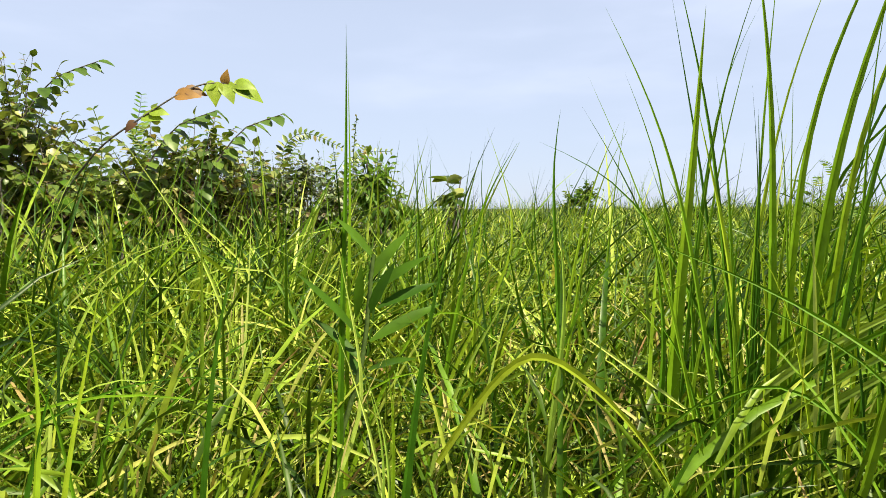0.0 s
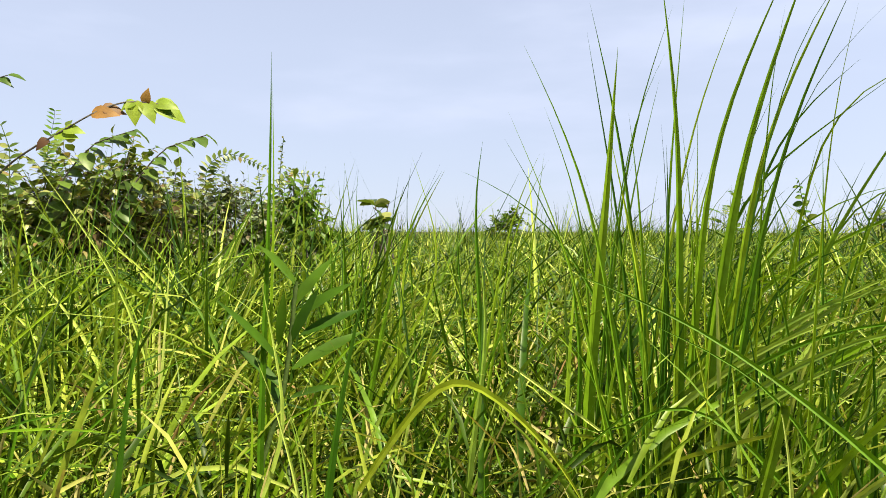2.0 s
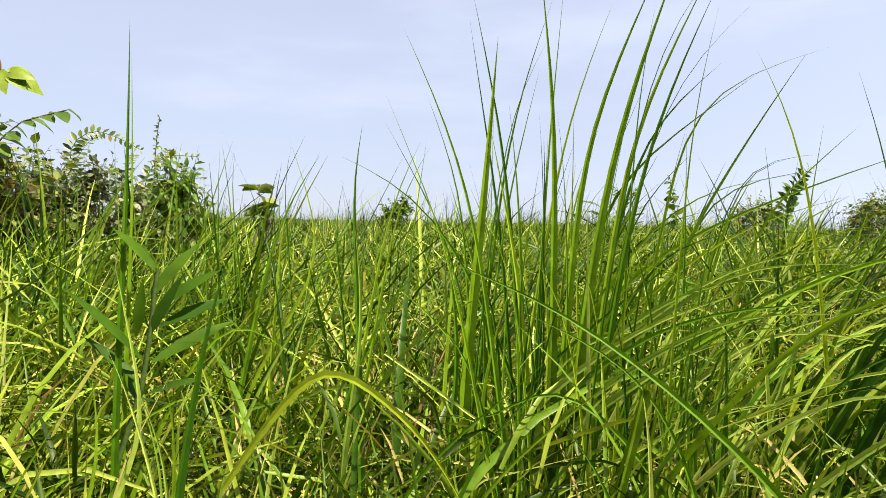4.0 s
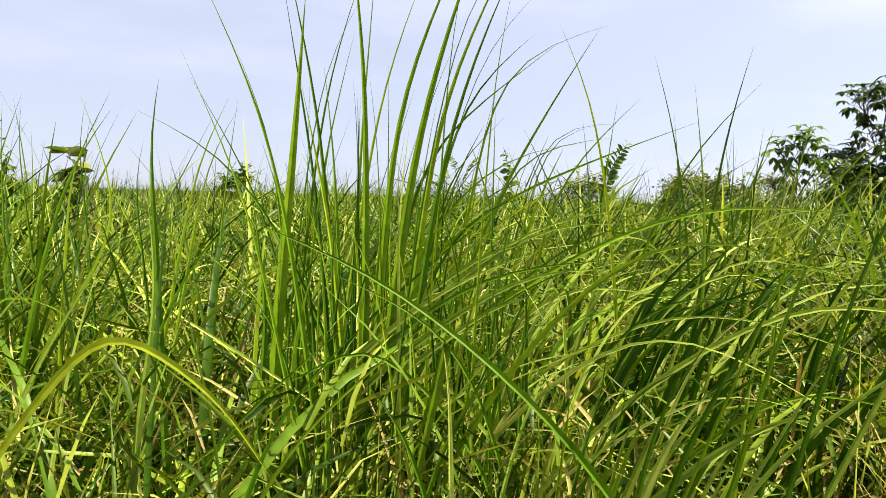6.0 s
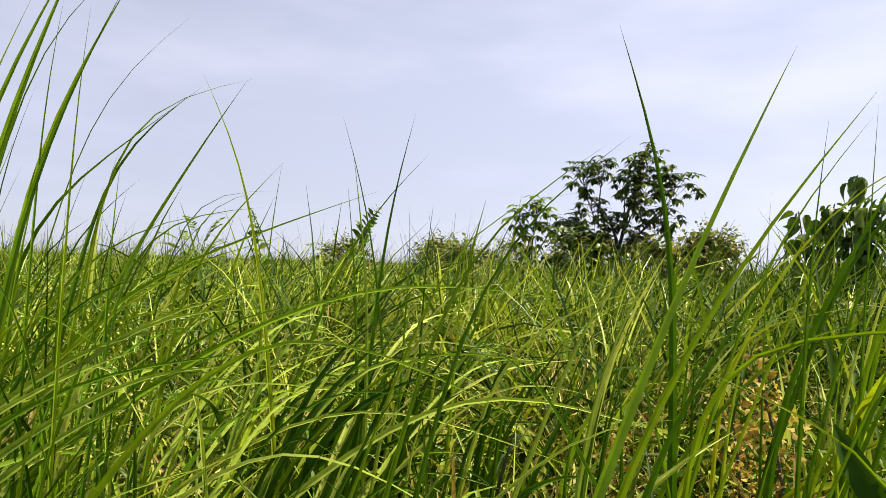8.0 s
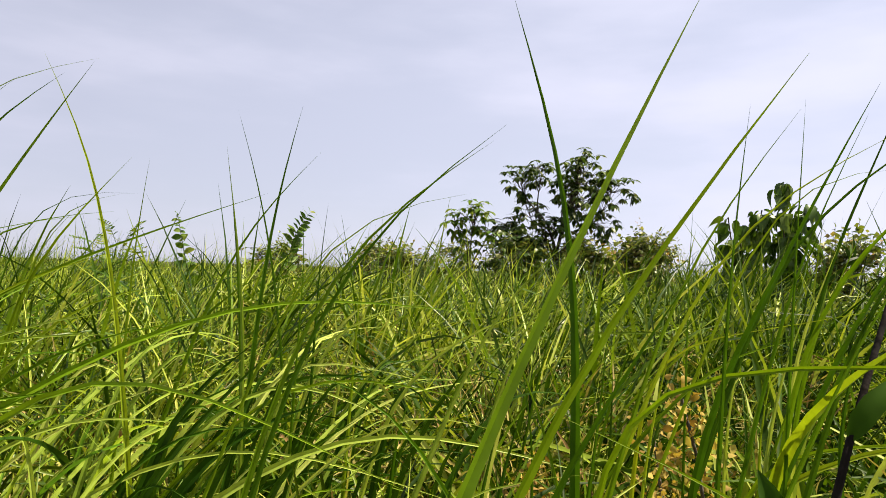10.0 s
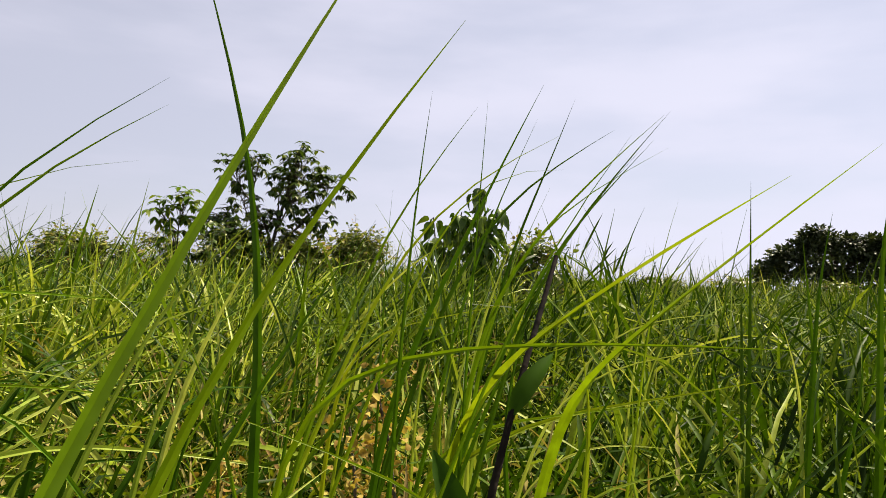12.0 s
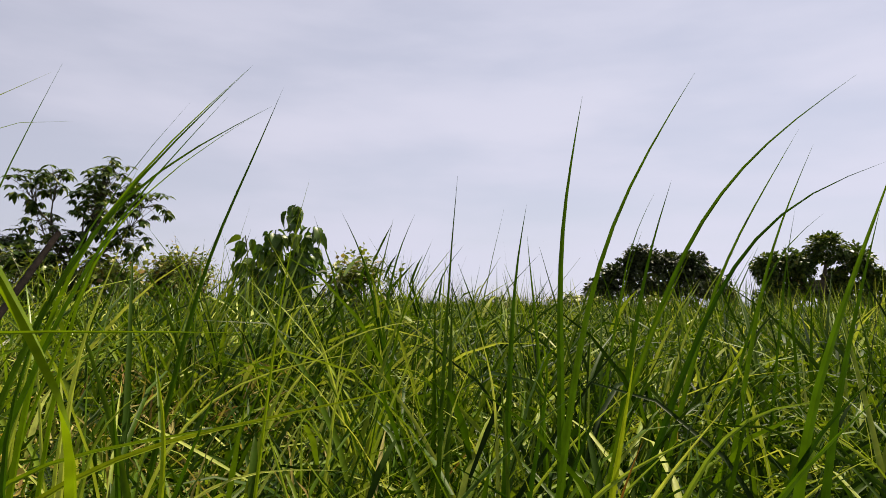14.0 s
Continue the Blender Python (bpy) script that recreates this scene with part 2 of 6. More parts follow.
def sward(xy, length, lean, bend, az, width, segs, folded, twist, z0=0.0):
    """Many grass blades: each rises from xy at an angle lean and bends over by bend more towards az."""
    n = len(xy)
    s = np.linspace(0, 1, segs + 1)
    th = lean[:, None] + bend[:, None] * s[None, :] ** 1.6
    d = np.stack([np.sin(th) * np.cos(az)[:, None], np.sin(th) * np.sin(az)[:, None], np.cos(th)], -1)
    step = d[:, :-1] * (length / segs)[:, None, None]
    c = np.zeros((n, segs + 1, 3))
    c[:, 1:] = np.cumsum(step, 1)
    c[..., 0] += xy[:, None, 0]
    c[..., 1] += xy[:, None, 1]
    c[..., 2] += np.asarray(z0).reshape(-1, 1)
    h = np.stack([-np.sin(az), np.cos(az), np.zeros(n)], -1)[:, None, :] + 0 * d
    nn = np.cross(d, h)
    tw = (twist[:, None] * (0.4 + s[None, :]))[..., None]
    side, nor = np.cos(tw) * h + np.sin(tw) * nn, np.cos(tw) * nn - np.sin(tw) * h
    prof = np.minimum(1, 0.55 + 1.6 * s) * (1 - s ** 2.4) + 0.03
    wd = width[:, None] * prof[None, :]
    # keep clear of the way along which the viewer goes
    a, b = np.array([0.0, 0.0]), np.array([0.66, -0.2])
    u = np.clip(((c[..., :2] - a) @ (b - a)) / ((b - a) @ (b - a)), 0, 1)
    gap = np.linalg.norm(c[..., :2] - (a + u[..., None] * (b - a)), axis=-1)
    keep = ~np.any((gap < 0.78) & (c[..., 2] > 0.52 - 0.40 * gap), axis=1)
    # little grass grows between the blades of the tussock in shaded green
    a, b = np.array([0.90, 0.66]), np.array([1.10, 1.02])
    foot = c[:, 0, :2]
    u = np.clip(((foot - a) @ (b - a)) / ((b - a) @ (b - a)), 0, 1)
    keep &= (np.linalg.norm(foot - (a + u[:, None] * (b - a)), axis=-1) > 0.14) | (np.arange(n) % 9 == 0)
    c, side, nor, wd = c[keep], side[keep], nor[keep], wd[keep]
    return ribbon(c, side, nor, wd) if folded else flat_ribbon(c, side, wd)


def spline(points, segs):
    """A smooth line through a few points."""
    p = np.array(points, float)
    p = np.vstack([2 * p[0] - p[1], p, 2 * p[-1] - p[-2]])
    ln = np.linalg.norm(np.diff(p[1:-1], axis=0), axis=1)
    at = np.concatenate([[0], np.cumsum(ln)])
    out = []
    for s in np.linspace(0, at[-1], segs + 1):
        k = min(np.searchsorted(at, s, side="right") - 1, len(ln) - 1)
        u = (s - at[k]) / ln[k]
        a, b, c, d = p[k:k + 4]
        h = ln[k]
        m0 = (c - a) / (np.linalg.norm(b - a) + h) * h
        m1 = (d - b) / (np.linalg.norm(d - c) + h) * h
        out.append((2 * u ** 3 - 3 * u ** 2 + 1) * b + (u ** 3 - 2 * u ** 2 + u) * m0 + (3 * u ** 2 - 2 * u ** 3) * c + (u ** 3 - u ** 2) * m1)
    return np.array(out)


def spline_blade(points, width, segs=20, roll=0.0):
    c = spline(points, segs)
    for k in range(5):                                     # ease the bends
        c[1:-1] = 0.5 * c[1:-1] + 0.25 * (c[:-2] + c[2:])
    s = np.linspace(0, 1, segs + 1)[:, None]
    d = unit(np.gradient(c, axis=0))
    b, t = c[0], c[-1]
    mid = (b + t) / 2
    view = unit(np.array([0.3 - mid[0], -0.05 - mid[1], 0.0]))     # upright blades turn their face to the open side, bent ones upward
    flat = 1 - np.abs(d[:, 2:3])
    h = unit(np.cross(d, view * (1.05 - 0.35 * flat) + np.array([0, 0, 1.0]) * (0.15 + 0.55 * flat)))
    n = np.cross(h, d)
    tw = roll * (s - 0.3)
    side, nor = np.cos(tw) * h + np.sin(tw) * n, np.cos(tw) * n - np.sin(tw) * h
    s1 = s[:, 0]
    wd = width * (np.minimum(1, 0.55 + 1.1 * s1) * (1 - s1 ** 2.2) + 0.05 * (1 - s1) + 0.012)
    return split_ribbon(c, side, nor, wd, 0.38)


def tube(points, radii, sides=6):
    """A tapering round stem through the points."""
    p = np.array(points, float)
    r = np.interp(np.linspace(0, 1, len(p)), np.linspace(0, 1, len(radii)), radii)
    d = unit(np.gradient(p, axis=0))
    ref = np.array([0.31, 0.95, 0.05])
    a = unit(np.cross(d, ref))
    b = np.cross(d, a)
    ang = np.arange(sides) * 2 * np.pi / sides
    v = p[:, None] + r[:, None, None] * (np.cos(ang)[None, :, None] * a[:, None] + np.sin(ang)[None, :, None] * b[:, None])
    i, j = np.arange(len(p) - 1)[:, None], np.arange(sides)[None, :]
    q = np.stack([i * sides + j, i * sides + (j + 1) % sides, (i + 1) * sides + (j + 1) % sides, (i + 1) * sides + j], -1)
    return v.reshape(-1, 3), q.reshape(-1, 4)


def joined(pieces):
    vs, fs, k = [], [], 0
    for v, f in pieces:
        vs.append(v)
        fs.append(f + k)
        k += len(v)
    return np.concatenate(vs), np.concatenate(fs)


def wander(a, b, n=7, sag=0.0, wob=0.05):
    """A slightly crooked line from a to b."""
    s = np.linspace(0, 1, n)[:, None]
    a, b = np.array(a, float), np.array(b, float)
    ln = np.linalg.norm(b - a)
    off = rng.normal(0, wob * ln, 3) * np.sin(np.pi * s) + rng.normal(0, wob * 0.4 * ln, 3) * np.sin(2 * np.pi * s)
    p = a + (b - a) * s + off
    p[:, 2] += sag * ln * np.sin(np.pi * s[:, 0])
    return p


# half outline of leaves: place along the leaf, half width
OVATE = np.array([(0, 0.02), (0.10, 0.20), (0.30, 0.33), (0.58, 0.34), (0.84, 0.20), (1, 0.02)])
LANCE = np.array([(0, 0.02), (0.15, 0.09), (0.4, 0.14), (0.65, 0.12), (0.85, 0.06), (1, 0.005)])
HEART = np.array([(-0.06, 0.14), (0.06, 0.34), (0.28, 0.42), (0.55, 0.34), (0.8, 0.16), (1, 0.01)])


def leaves(at, way, up, size, shape=OVATE, fold=0.25, curl=0.18):
    """Many leaves: stalk end at `at`, pointing along `way`, upper face towards `up`."""
    at, way = np.asarray(at, float), unit(np.asarray(way, float))
    up = np.asarray(up, float)
    side = unit(np.cross(way, up))
    nor = np.cross(side, way)
    size = np.asarray(size, float)
    if len(at) > 200 and len(shape) == 6:       # the small leaves of a dense crown need fewer stations
        shape = shape[[0, 2, 3, 5]] * np.array([1, 1.10])
    n, k = len(at), len(shape)
    x, y = shape[:, 0], shape[:, 1]
    cen = at[:, None] + size[:, None, None] * (x[None, :, None] * way[:, None] - (curl * x ** 2)[None, :, None] * nor[:, None])
    hw = (size[:, None] * y[None, :])[..., None]
    v = np.stack([cen - side[:, None] * hw + nor[:, None] * hw * fold, cen, cen + side[:, None] * hw + nor[:, None] * hw * fold], 2)
    i = np.arange(n)[:, None, None] * (k * 3) + np.arange(k - 1)[None, :, None] * 3 + np.arange(2)[None, None, :]
    return v.reshape(-1, 3), np.stack([i, i + 1, i + 4, i + 3], -1).reshape(-1, 4)


def sphere_dirs(n):
    return unit(rng.normal(size=(n, 3)))


# ---- ground ----
def build_ground():
    radii = np.concatenate([np.linspace(0, 8, 33), np.geomspace(9, 3000, 28)])
    m = 96
    ang = np.arange(m) * 2 * np.pi / m
    x, y = radii[:, None] * np.cos(ang), radii[:, None] * np.sin(ang)
    z = 0.012 * np.sin(x * 5.1 + 1.3) * np.sin(y * 4.3) + 0.008 * np.sin(x * 11 + y * 7)
    z = z * (radii[:, None] < 40) - 0.02
    v = np.stack([x, y, z], -1).reshape(-1, 3)
    i, j = np.arange(len(radii) - 1)[:, None], np.arange(m)[None, :]
    f = np.stack([i * m + j, (i + 1) * m + j, (i + 1) * m + (j + 1) % m, i * m + (j + 1) % m], -1).reshape(-1, 4)
    return tagged(new("ground", to_mesh("ground", v, f, soil)), "brown soil with dry litter under the grass", "ground", "", "structure")


build_ground()


# ---- grass, as stuff ----
def tuftiness(x, y):
    return 0.5 * np.sin(2.1 * x + 1.7 * np.sin(1.3 * y)) * np.sin(1.9 * y + 0.6) + 0.5 * np.sin(5.3 * x + 2.0 * y) * np.sin(4.1 * y - 2.7 * x)


def swell(x, y):
    """Where the sward stands higher."""
    g = 1 + 0.26 * tuftiness(x, y)
    g += 0.50 * np.exp(-((x - 3.4) ** 2 / 0.8 + (y - 0.25) ** 2 / 0.30))
    g += 0.12 / (1 + np.exp(-(x - y - 0.6) / 0.35)) * (x > 1.0)
    g += 0.16 * np.exp(-((x - 2.6) ** 2 + (y - 1.9) ** 2) / 1.2)
    return g


def scatter(n, r0, r1, a0, a1):
    """Places in a ring sector round the viewer; angles clockwise from +y."""
    r = np.sqrt(rng.uniform(r0 ** 2, r1 ** 2, n))
    a = np.radians(rng.uniform(a0, a1, n) + rng.normal(0, 6, n))
    return np.stack([0.3 + r * np.sin(a), -0.05 + r * np.cos(a)], -1)


def lay(n, r0, r1, lo, hi, width, segs, folded, a0=-52, a1=142, lean=0.22, bend=0.9, wind=0.4, tufted=0.62, even=False):
    xy = scatter(n, r0, r1, a0, a1)
    # gather part of them into tufts
    cen = scatter(max(8, n // 28), r0, r1, a0, a1)
    pick = rng.integers(0, len(cen), n)
    tuft = rng.random(n) < tufted
    xy[tuft] = cen[pick[tuft]] + rng.normal(0, 0.028 * (1 + r0 * 0.15), (tuft.sum(), 2))
    ln = rng.uniform(lo, hi, n) * (1 if even else swell(xy[:, 0], xy[:, 1]))
    rise = rng.uniform(0.74, 1.26, len(cen))
    if not even:
        ln[tuft] *= rise[pick[tuft]]
    ln = np.minimum(ln, 1.28 * hi)
    az = rng.uniform(0, 2 * np.pi, n)
    gust = rng.random(n) < wind
    az[gust] = rng.normal(-0.6, 0.7, gust.sum())
    le = np.abs(rng.normal(lean, lean * 0.8, n))
    be = np.clip(rng.gamma(1.6, bend / 1.6, n), 0.05, 2.4)
    wd = width * rng.uniform(0.6, 1.35, n)
    return sward(xy, ln, le, be, az, wd, segs, folded, rng.normal(0, 0.8, n))


def stuff(name, label, material, pieces):
    v, f = joined(pieces)
    return tagged(new(name, to_mesh(name, v, f, material)), label, "grass", "", "stuff")


def leafage(n, r0, r1, top, lo, hi, width, segs, a0=-52, a1=142, folded=True):
    """Short leaves that leave their stalks at any height, every way."""
    xy = scatter(n, r0, r1, a0, a1)
    z = top * rng.random(n) ** 0.8 * swell(xy[:, 0], xy[:, 1])
    return sward(xy, rng.uniform(lo, hi, n), rng.uniform(0.25, 1.25, n), rng.gamma(2.0, 0.45, n), rng.uniform(0, 2 * np.pi, n), width * rng.uniform(0.6, 1.3, n), segs, folded, rng.normal(0, 0.9, n), z)


NEAR_SIDE, FAR_SIDE = (-52, 64), (58, 142)      # the fine yellow-green sward, and the coarse sward with backlit shade in its colour
BACK = (142, 308)

stuff("short_grass", "dense yellow-green short grass covering the ground", under_mat, [
    lay(3600, 0.0, 0.8, 0.14, 0.34, 0.0075, 3, True, 0, 360, lean=0.5, bend=0.9),
    lay(7500, 0.45, 2.4, 0.18, 0.42, 0.0080, 4, True, *NEAR_SIDE, lean=0.60, bend=1.2, wind=0.2),
    leafage(5200, 0.6, 2.6, 0.34, 0.09, 0.22, 0.0085, 3, *NEAR_SIDE),
    lay(5600, 0.60, 2.6, 0.32, 0.58, 0.0072, 5, True, *NEAR_SIDE, lean=0.70, bend=1.8, wind=0.3, tufted=0.35),
    leafage(12000, 2.6, 6.0, 0.42, 0.10, 0.24, 0.0120, 3, *NEAR_SIDE, folded=False),
    leafage(10000, 6.0, 14.0, 0.5, 0.12, 0.28, 0.018, 2, -52, 74, folded=False),
    lay(11000, 2.4, 6.0, 0.24, 0.50, 0.0095, 3, False, *NEAR_SIDE, lean=0.55, bend=1.1),
    leafage(1500, 0.6, 3.5, 0.28, 0.06, 0.17, 0.0095, 4, *FAR_SIDE),
    leafage(26000, 0.5, 7.0, 0.36, 0.10, 0.24, 0.014, 1, *BACK, folded=False),
    lay(20000, 0.45, 5.0, 0.18, 0.46, 0.0110, 2, False, *BACK, lean=0.5),
    lay(12000, 5.0, 9.0, 0.22, 0.50, 0.0160, 2, False, *BACK, lean=0.5)])
stuff("grass", "knee-high green meadow grass with arching blades", grass_mat, [
    lay(2700, 0.55, 2.4, 0.40, 0.66, 0.0120, 8, True, *NEAR_SIDE, lean=0.58, bend=1.6, wind=0.3, tufted=0.45),
    lay(8200, 2.4, 6.0, 0.42, 0.76, 0.0140, 5, False, *NEAR_SIDE, lean=0.50, bend=1.5),
    lay(1500, 2.0, 4.6, 0.70, 0.98, 0.0120, 8, True, 14, 74, lean=0.32, bend=1.5, tufted=0.6, even=True),
    lay(30000, 6.0, 26.0, 0.38, 0.84, 0.020, 2, False, -52, 76, lean=0.3, bend=0.9),
    lay(38000, 26.0, 95.0, 0.45, 1.0, 0.035, 1, False, lean=0.2, bend=0.5),
    lay(6000, 0.6, 3.5, 0.36, 0.62, 0.0110, 4, False, *BACK, lean=0.4, bend=1.2),
    lay(5000, 2.5, 8.0, 0.40, 0.72, 0.012, 4, False, *BACK),
    lay(16000, 7.0, 26.0, 0.36, 0.72, 0.024, 1, False, *BACK)])
# sward towards the sun, its shaded look set by the darker leaf colour
stuff("coarse_grass", "coarse green grass with broad tangled blades, backlit shade in its colour", coarse_shade_mat, [
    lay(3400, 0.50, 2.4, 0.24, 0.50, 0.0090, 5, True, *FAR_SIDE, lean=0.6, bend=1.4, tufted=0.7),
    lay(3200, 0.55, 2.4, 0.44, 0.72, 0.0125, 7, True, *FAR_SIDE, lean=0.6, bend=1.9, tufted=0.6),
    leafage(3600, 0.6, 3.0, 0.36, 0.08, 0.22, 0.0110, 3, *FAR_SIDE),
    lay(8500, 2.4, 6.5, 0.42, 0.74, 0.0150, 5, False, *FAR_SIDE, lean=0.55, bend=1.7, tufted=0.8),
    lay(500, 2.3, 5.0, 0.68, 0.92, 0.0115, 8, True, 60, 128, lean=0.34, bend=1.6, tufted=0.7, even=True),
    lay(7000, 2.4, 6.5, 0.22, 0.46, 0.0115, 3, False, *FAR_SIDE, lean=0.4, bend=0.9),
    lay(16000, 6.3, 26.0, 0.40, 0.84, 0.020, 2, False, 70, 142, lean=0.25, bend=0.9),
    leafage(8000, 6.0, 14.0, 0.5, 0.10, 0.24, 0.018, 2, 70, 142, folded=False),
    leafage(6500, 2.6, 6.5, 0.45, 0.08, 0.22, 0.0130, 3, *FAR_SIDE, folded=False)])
stuff("grass_tips", "thin upright grass tips standing over the meadow", grass_mat, [
    lay(150, 1.5, 3.0, 0.60, 0.80, 0.0060, 7, True, lean=0.16, bend=0.6, even=True),
    lay(520, 2.0, 2.75, 0.74, 0.96, 0.0110, 8, True, -44, -8, lean=0.36, bend=1.3, tufted=0.3, even=True),
    lay(750, 1.8, 2.7, 0.50, 0.76, 0.0110, 8, True, -46, -12, lean=0.42, bend=1.5, tufted=0.3, even=True),
    lay(300, 1.4, 2.7, 0.62, 0.86, 0.0075, 8, True, -52, -4, lean=0.3, bend=1.3, even=True),
    lay(480, 1.5, 3.2, 0.60, 0.84, 0.0075, 8, True, -8, 66, lean=0.34, bend=1.4, even=True),
    lay(800, 3.0, 6.0, 0.66, 0.92, 0.0095, 7, True, -40, 70, lean=0.30, bend=1.3, even=True),
    lay(1300, 3.0, 8.0, 0.60, 0.88, 0.0070, 6, False, lean=0.16, bend=0.5, tufted=0.9, even=True),
    lay(8000, 8.0, 30.0, 0.66, 1.00, 0.014, 3, False, lean=0.16, bend=0.5, tufted=0.9),
    lay(3500, 30.0, 70.0, 0.80, 1.25, 0.022, 3, False, lean=0.1, bend=0.4)])
stuff("dead_grass", "dry straw-coloured dead blades matted among the grass", straw_mat, [
    lay(4200, 0.5, 2.8, 0.14, 0.46, 0.0062, 4, True, *NEAR_SIDE, lean=0.9, bend=0.8),
    leafage(3000, 0.6, 3.5, 0.34, 0.06, 0.20, 0.006, 3, *NEAR_SIDE),
    lay(2200, 0.8, 2.6, 0.10, 0.38, 0.0070, 4, True, 26, 84, lean=0.9, bend=0.8),
    leafage(1800, 0.9, 2.4, 0.32, 0.06, 0.18, 0.0070, 3, 40, 82),
    lay(700, 0.5, 2.8, 0.12, 0.40, 0.0065, 5, True, *FAR_SIDE, lean=0.9, bend=0.8),
    lay(3000, 2.8, 7.0, 0.15, 0.45, 0.0075, 4, False, lean=0.6, bend=0.9)])


# ---- bushes and trees ----
def crown_leaves(cen, radii, n, size, shape=OVATE, droop=0.3, clumps=14, fill=0.55, curl=0.2):
    """Leaves set on many small clumps inside an uneven crown."""
    cen, radii = np.array(cen, float), np.array(radii, float)
    c = sphere_dirs(clumps) * (rng.uniform(0.35, 1.0, (clumps, 1)) ** 0.6)
    c[:, 2] = np.where(c[:, 2] < -0.75, -c[:, 2], c[:, 2])
    k = rng.integers(0, clumps, n)
    d = sphere_dirs(n)
    spread = rng.uniform(0.2, 0.45, clumps)[k][:, None]
    off = d * spread * (rng.random((n, 1)) ** 0.4)
    p = cen + radii * (c[k] + off) * fill / 0.55 * 0.78
    way = d * 0.9 + c[k] * 0.5 + rng.normal(0, 0.35, (n, 3))
    way[:, 2] -= droop
    up = np.array([0, 0, 1.0]) + rng.normal(0, 0.45, (n, 3))
    return leaves(p, way, up, size * rng.uniform(0.4, 1.35, n), shape, 0.25, curl), c * radii * 0.78 + cen


def limbs(ob, root, ends, r0, r1=0.004, wob=0.07, sag=0.05, most=22):
    for e in ends[:most]:
        part("stem", to_mesh("stem", *tube(wander(root, e, 7, sag, wob), (r0, r1), 5), bark), ob)


def leafy_twigs(starts, tips, per, size, shape, droop, rise=0.12):
    """Twigs that arch from start to tip, with leaves hung from them on alternate sides."""
    n = len(starts)
    ln = np.linalg.norm(tips - starts, axis=1)
    mid = (starts + tips) / 2 + np.array([0, 0, 1.0]) * (ln * rise)[:, None] + rng.normal(0, 0.06, (n, 3)) * ln[:, None]
    u = np.linspace(0, 1, 5)[None, :, None]
    line = (1 - u) ** 2 * starts[:, None] + 2 * u * (1 - u) * mid[:, None] + u ** 2 * tips[:, None]
    wood = [tube(l, (0.055 * size, 0.02 * size), 3) for l in line]
    u = np.linspace(0.22, 1, per)[None, :, None]
    p = (1 - u) ** 2 * starts[:, None] + 2 * u * (1 - u) * mid[:, None] + u ** 2 * tips[:, None]
    d = unit(2 * (1 - u) * (mid - starts)[:, None] + 2 * u * (tips - mid)[:, None])
    h = unit(np.cross(d, np.array([0.05, 0.08, 1.0])))
    turn = np.where(np.arange(per) % 2 == 0, 1.0, -1.0)[None, :, None]
    way = 0.55 * d + turn * h * rng.uniform(0.5, 1.0, (n, per, 1)) + rng.normal(0, 0.22, (n, per, 3))
    way[..., 2] -= droop * rng.uniform(0.4, 1.6, (n, per))
    way[:, -1] = d[:, -1] - np.array([0, 0, 0.6 * droop])
    up = np.array([0, 0, 1.0]) + rng.normal(0, 0.35, (n, per, 3))
    sz = size * rng.uniform(0.55, 1.35, (n, per)) * (1.15 - 0.4 * u[..., 0])
    return joined(wood), leaves(p.reshape(-1, 3), way.reshape(-1, 3), up.reshape(-1, 3), sz.ravel(), shape, 0.25, 0.28)


def bush(label, at, height, radii, n, size, leafy, shape=OVATE, droop=0.3, clumps=16, lift=0.55, dry=0):
    """A leafy bush: woody stems from one foot, twigs that arch out of them in clumps, and leaves along the twigs."""
    x, y = at
    ob = thing("bush", label, "bush", "bushes in the meadow", (x, y, 0))
    radii = np.array(radii, float)
    cen = np.array([0, 0, height - radii[2] * 0.95])
    d = sphere_dirs(clumps)
    d[:, 2] = np.where(d[:, 2] < -0.7, -d[:, 2], d[:, 2])
    ends = cen + radii * d * rng.uniform(0.25, 0.72, (clumps, 1))
    limbs(ob, (0, 0, -0.03), ends, 0.012, 0.003)
    per = 9
    k = rng.integers(0, clumps, max(6, n // per))
    out = unit(d[k] + rng.normal(0, 0.55, (len(k), 3)) + np.array([0, 0, 0.25]))
    reach = rng.uniform(0.55, 1.12, (len(k), 1)) * rng.uniform(0.82, 1.12, clumps)[k][:, None]
    tips = cen + radii * out * reach
    starts = ends[k] + rng.normal(0, 0.05, (len(k), 3)) * radii
    far = np.linalg.norm(tips - starts, axis=1, keepdims=True)
    starts = np.where(far > per * size, tips + (starts - tips) * (per * size / np.maximum(far, 1e-6)), starts)
    wood, fol = leafy_twigs(starts, tips, per, size, shape, droop)
    part("twigwork", to_mesh("twigwork", *wood, bark), ob)
    part("foliage", to_mesh("foliage", *fol, leafy), ob)
    if dry:
        (v, f), _ = crown_leaves((0, 0, cen[2] - 0.1), radii * 0.85, dry, size * 0.8, shape, 0.6, clumps, lift, 0.5)
        part("dry_foliage", to_mesh("dry_foliage", v, f, brown_leaf), ob, "withered brown leaves")
    return ob


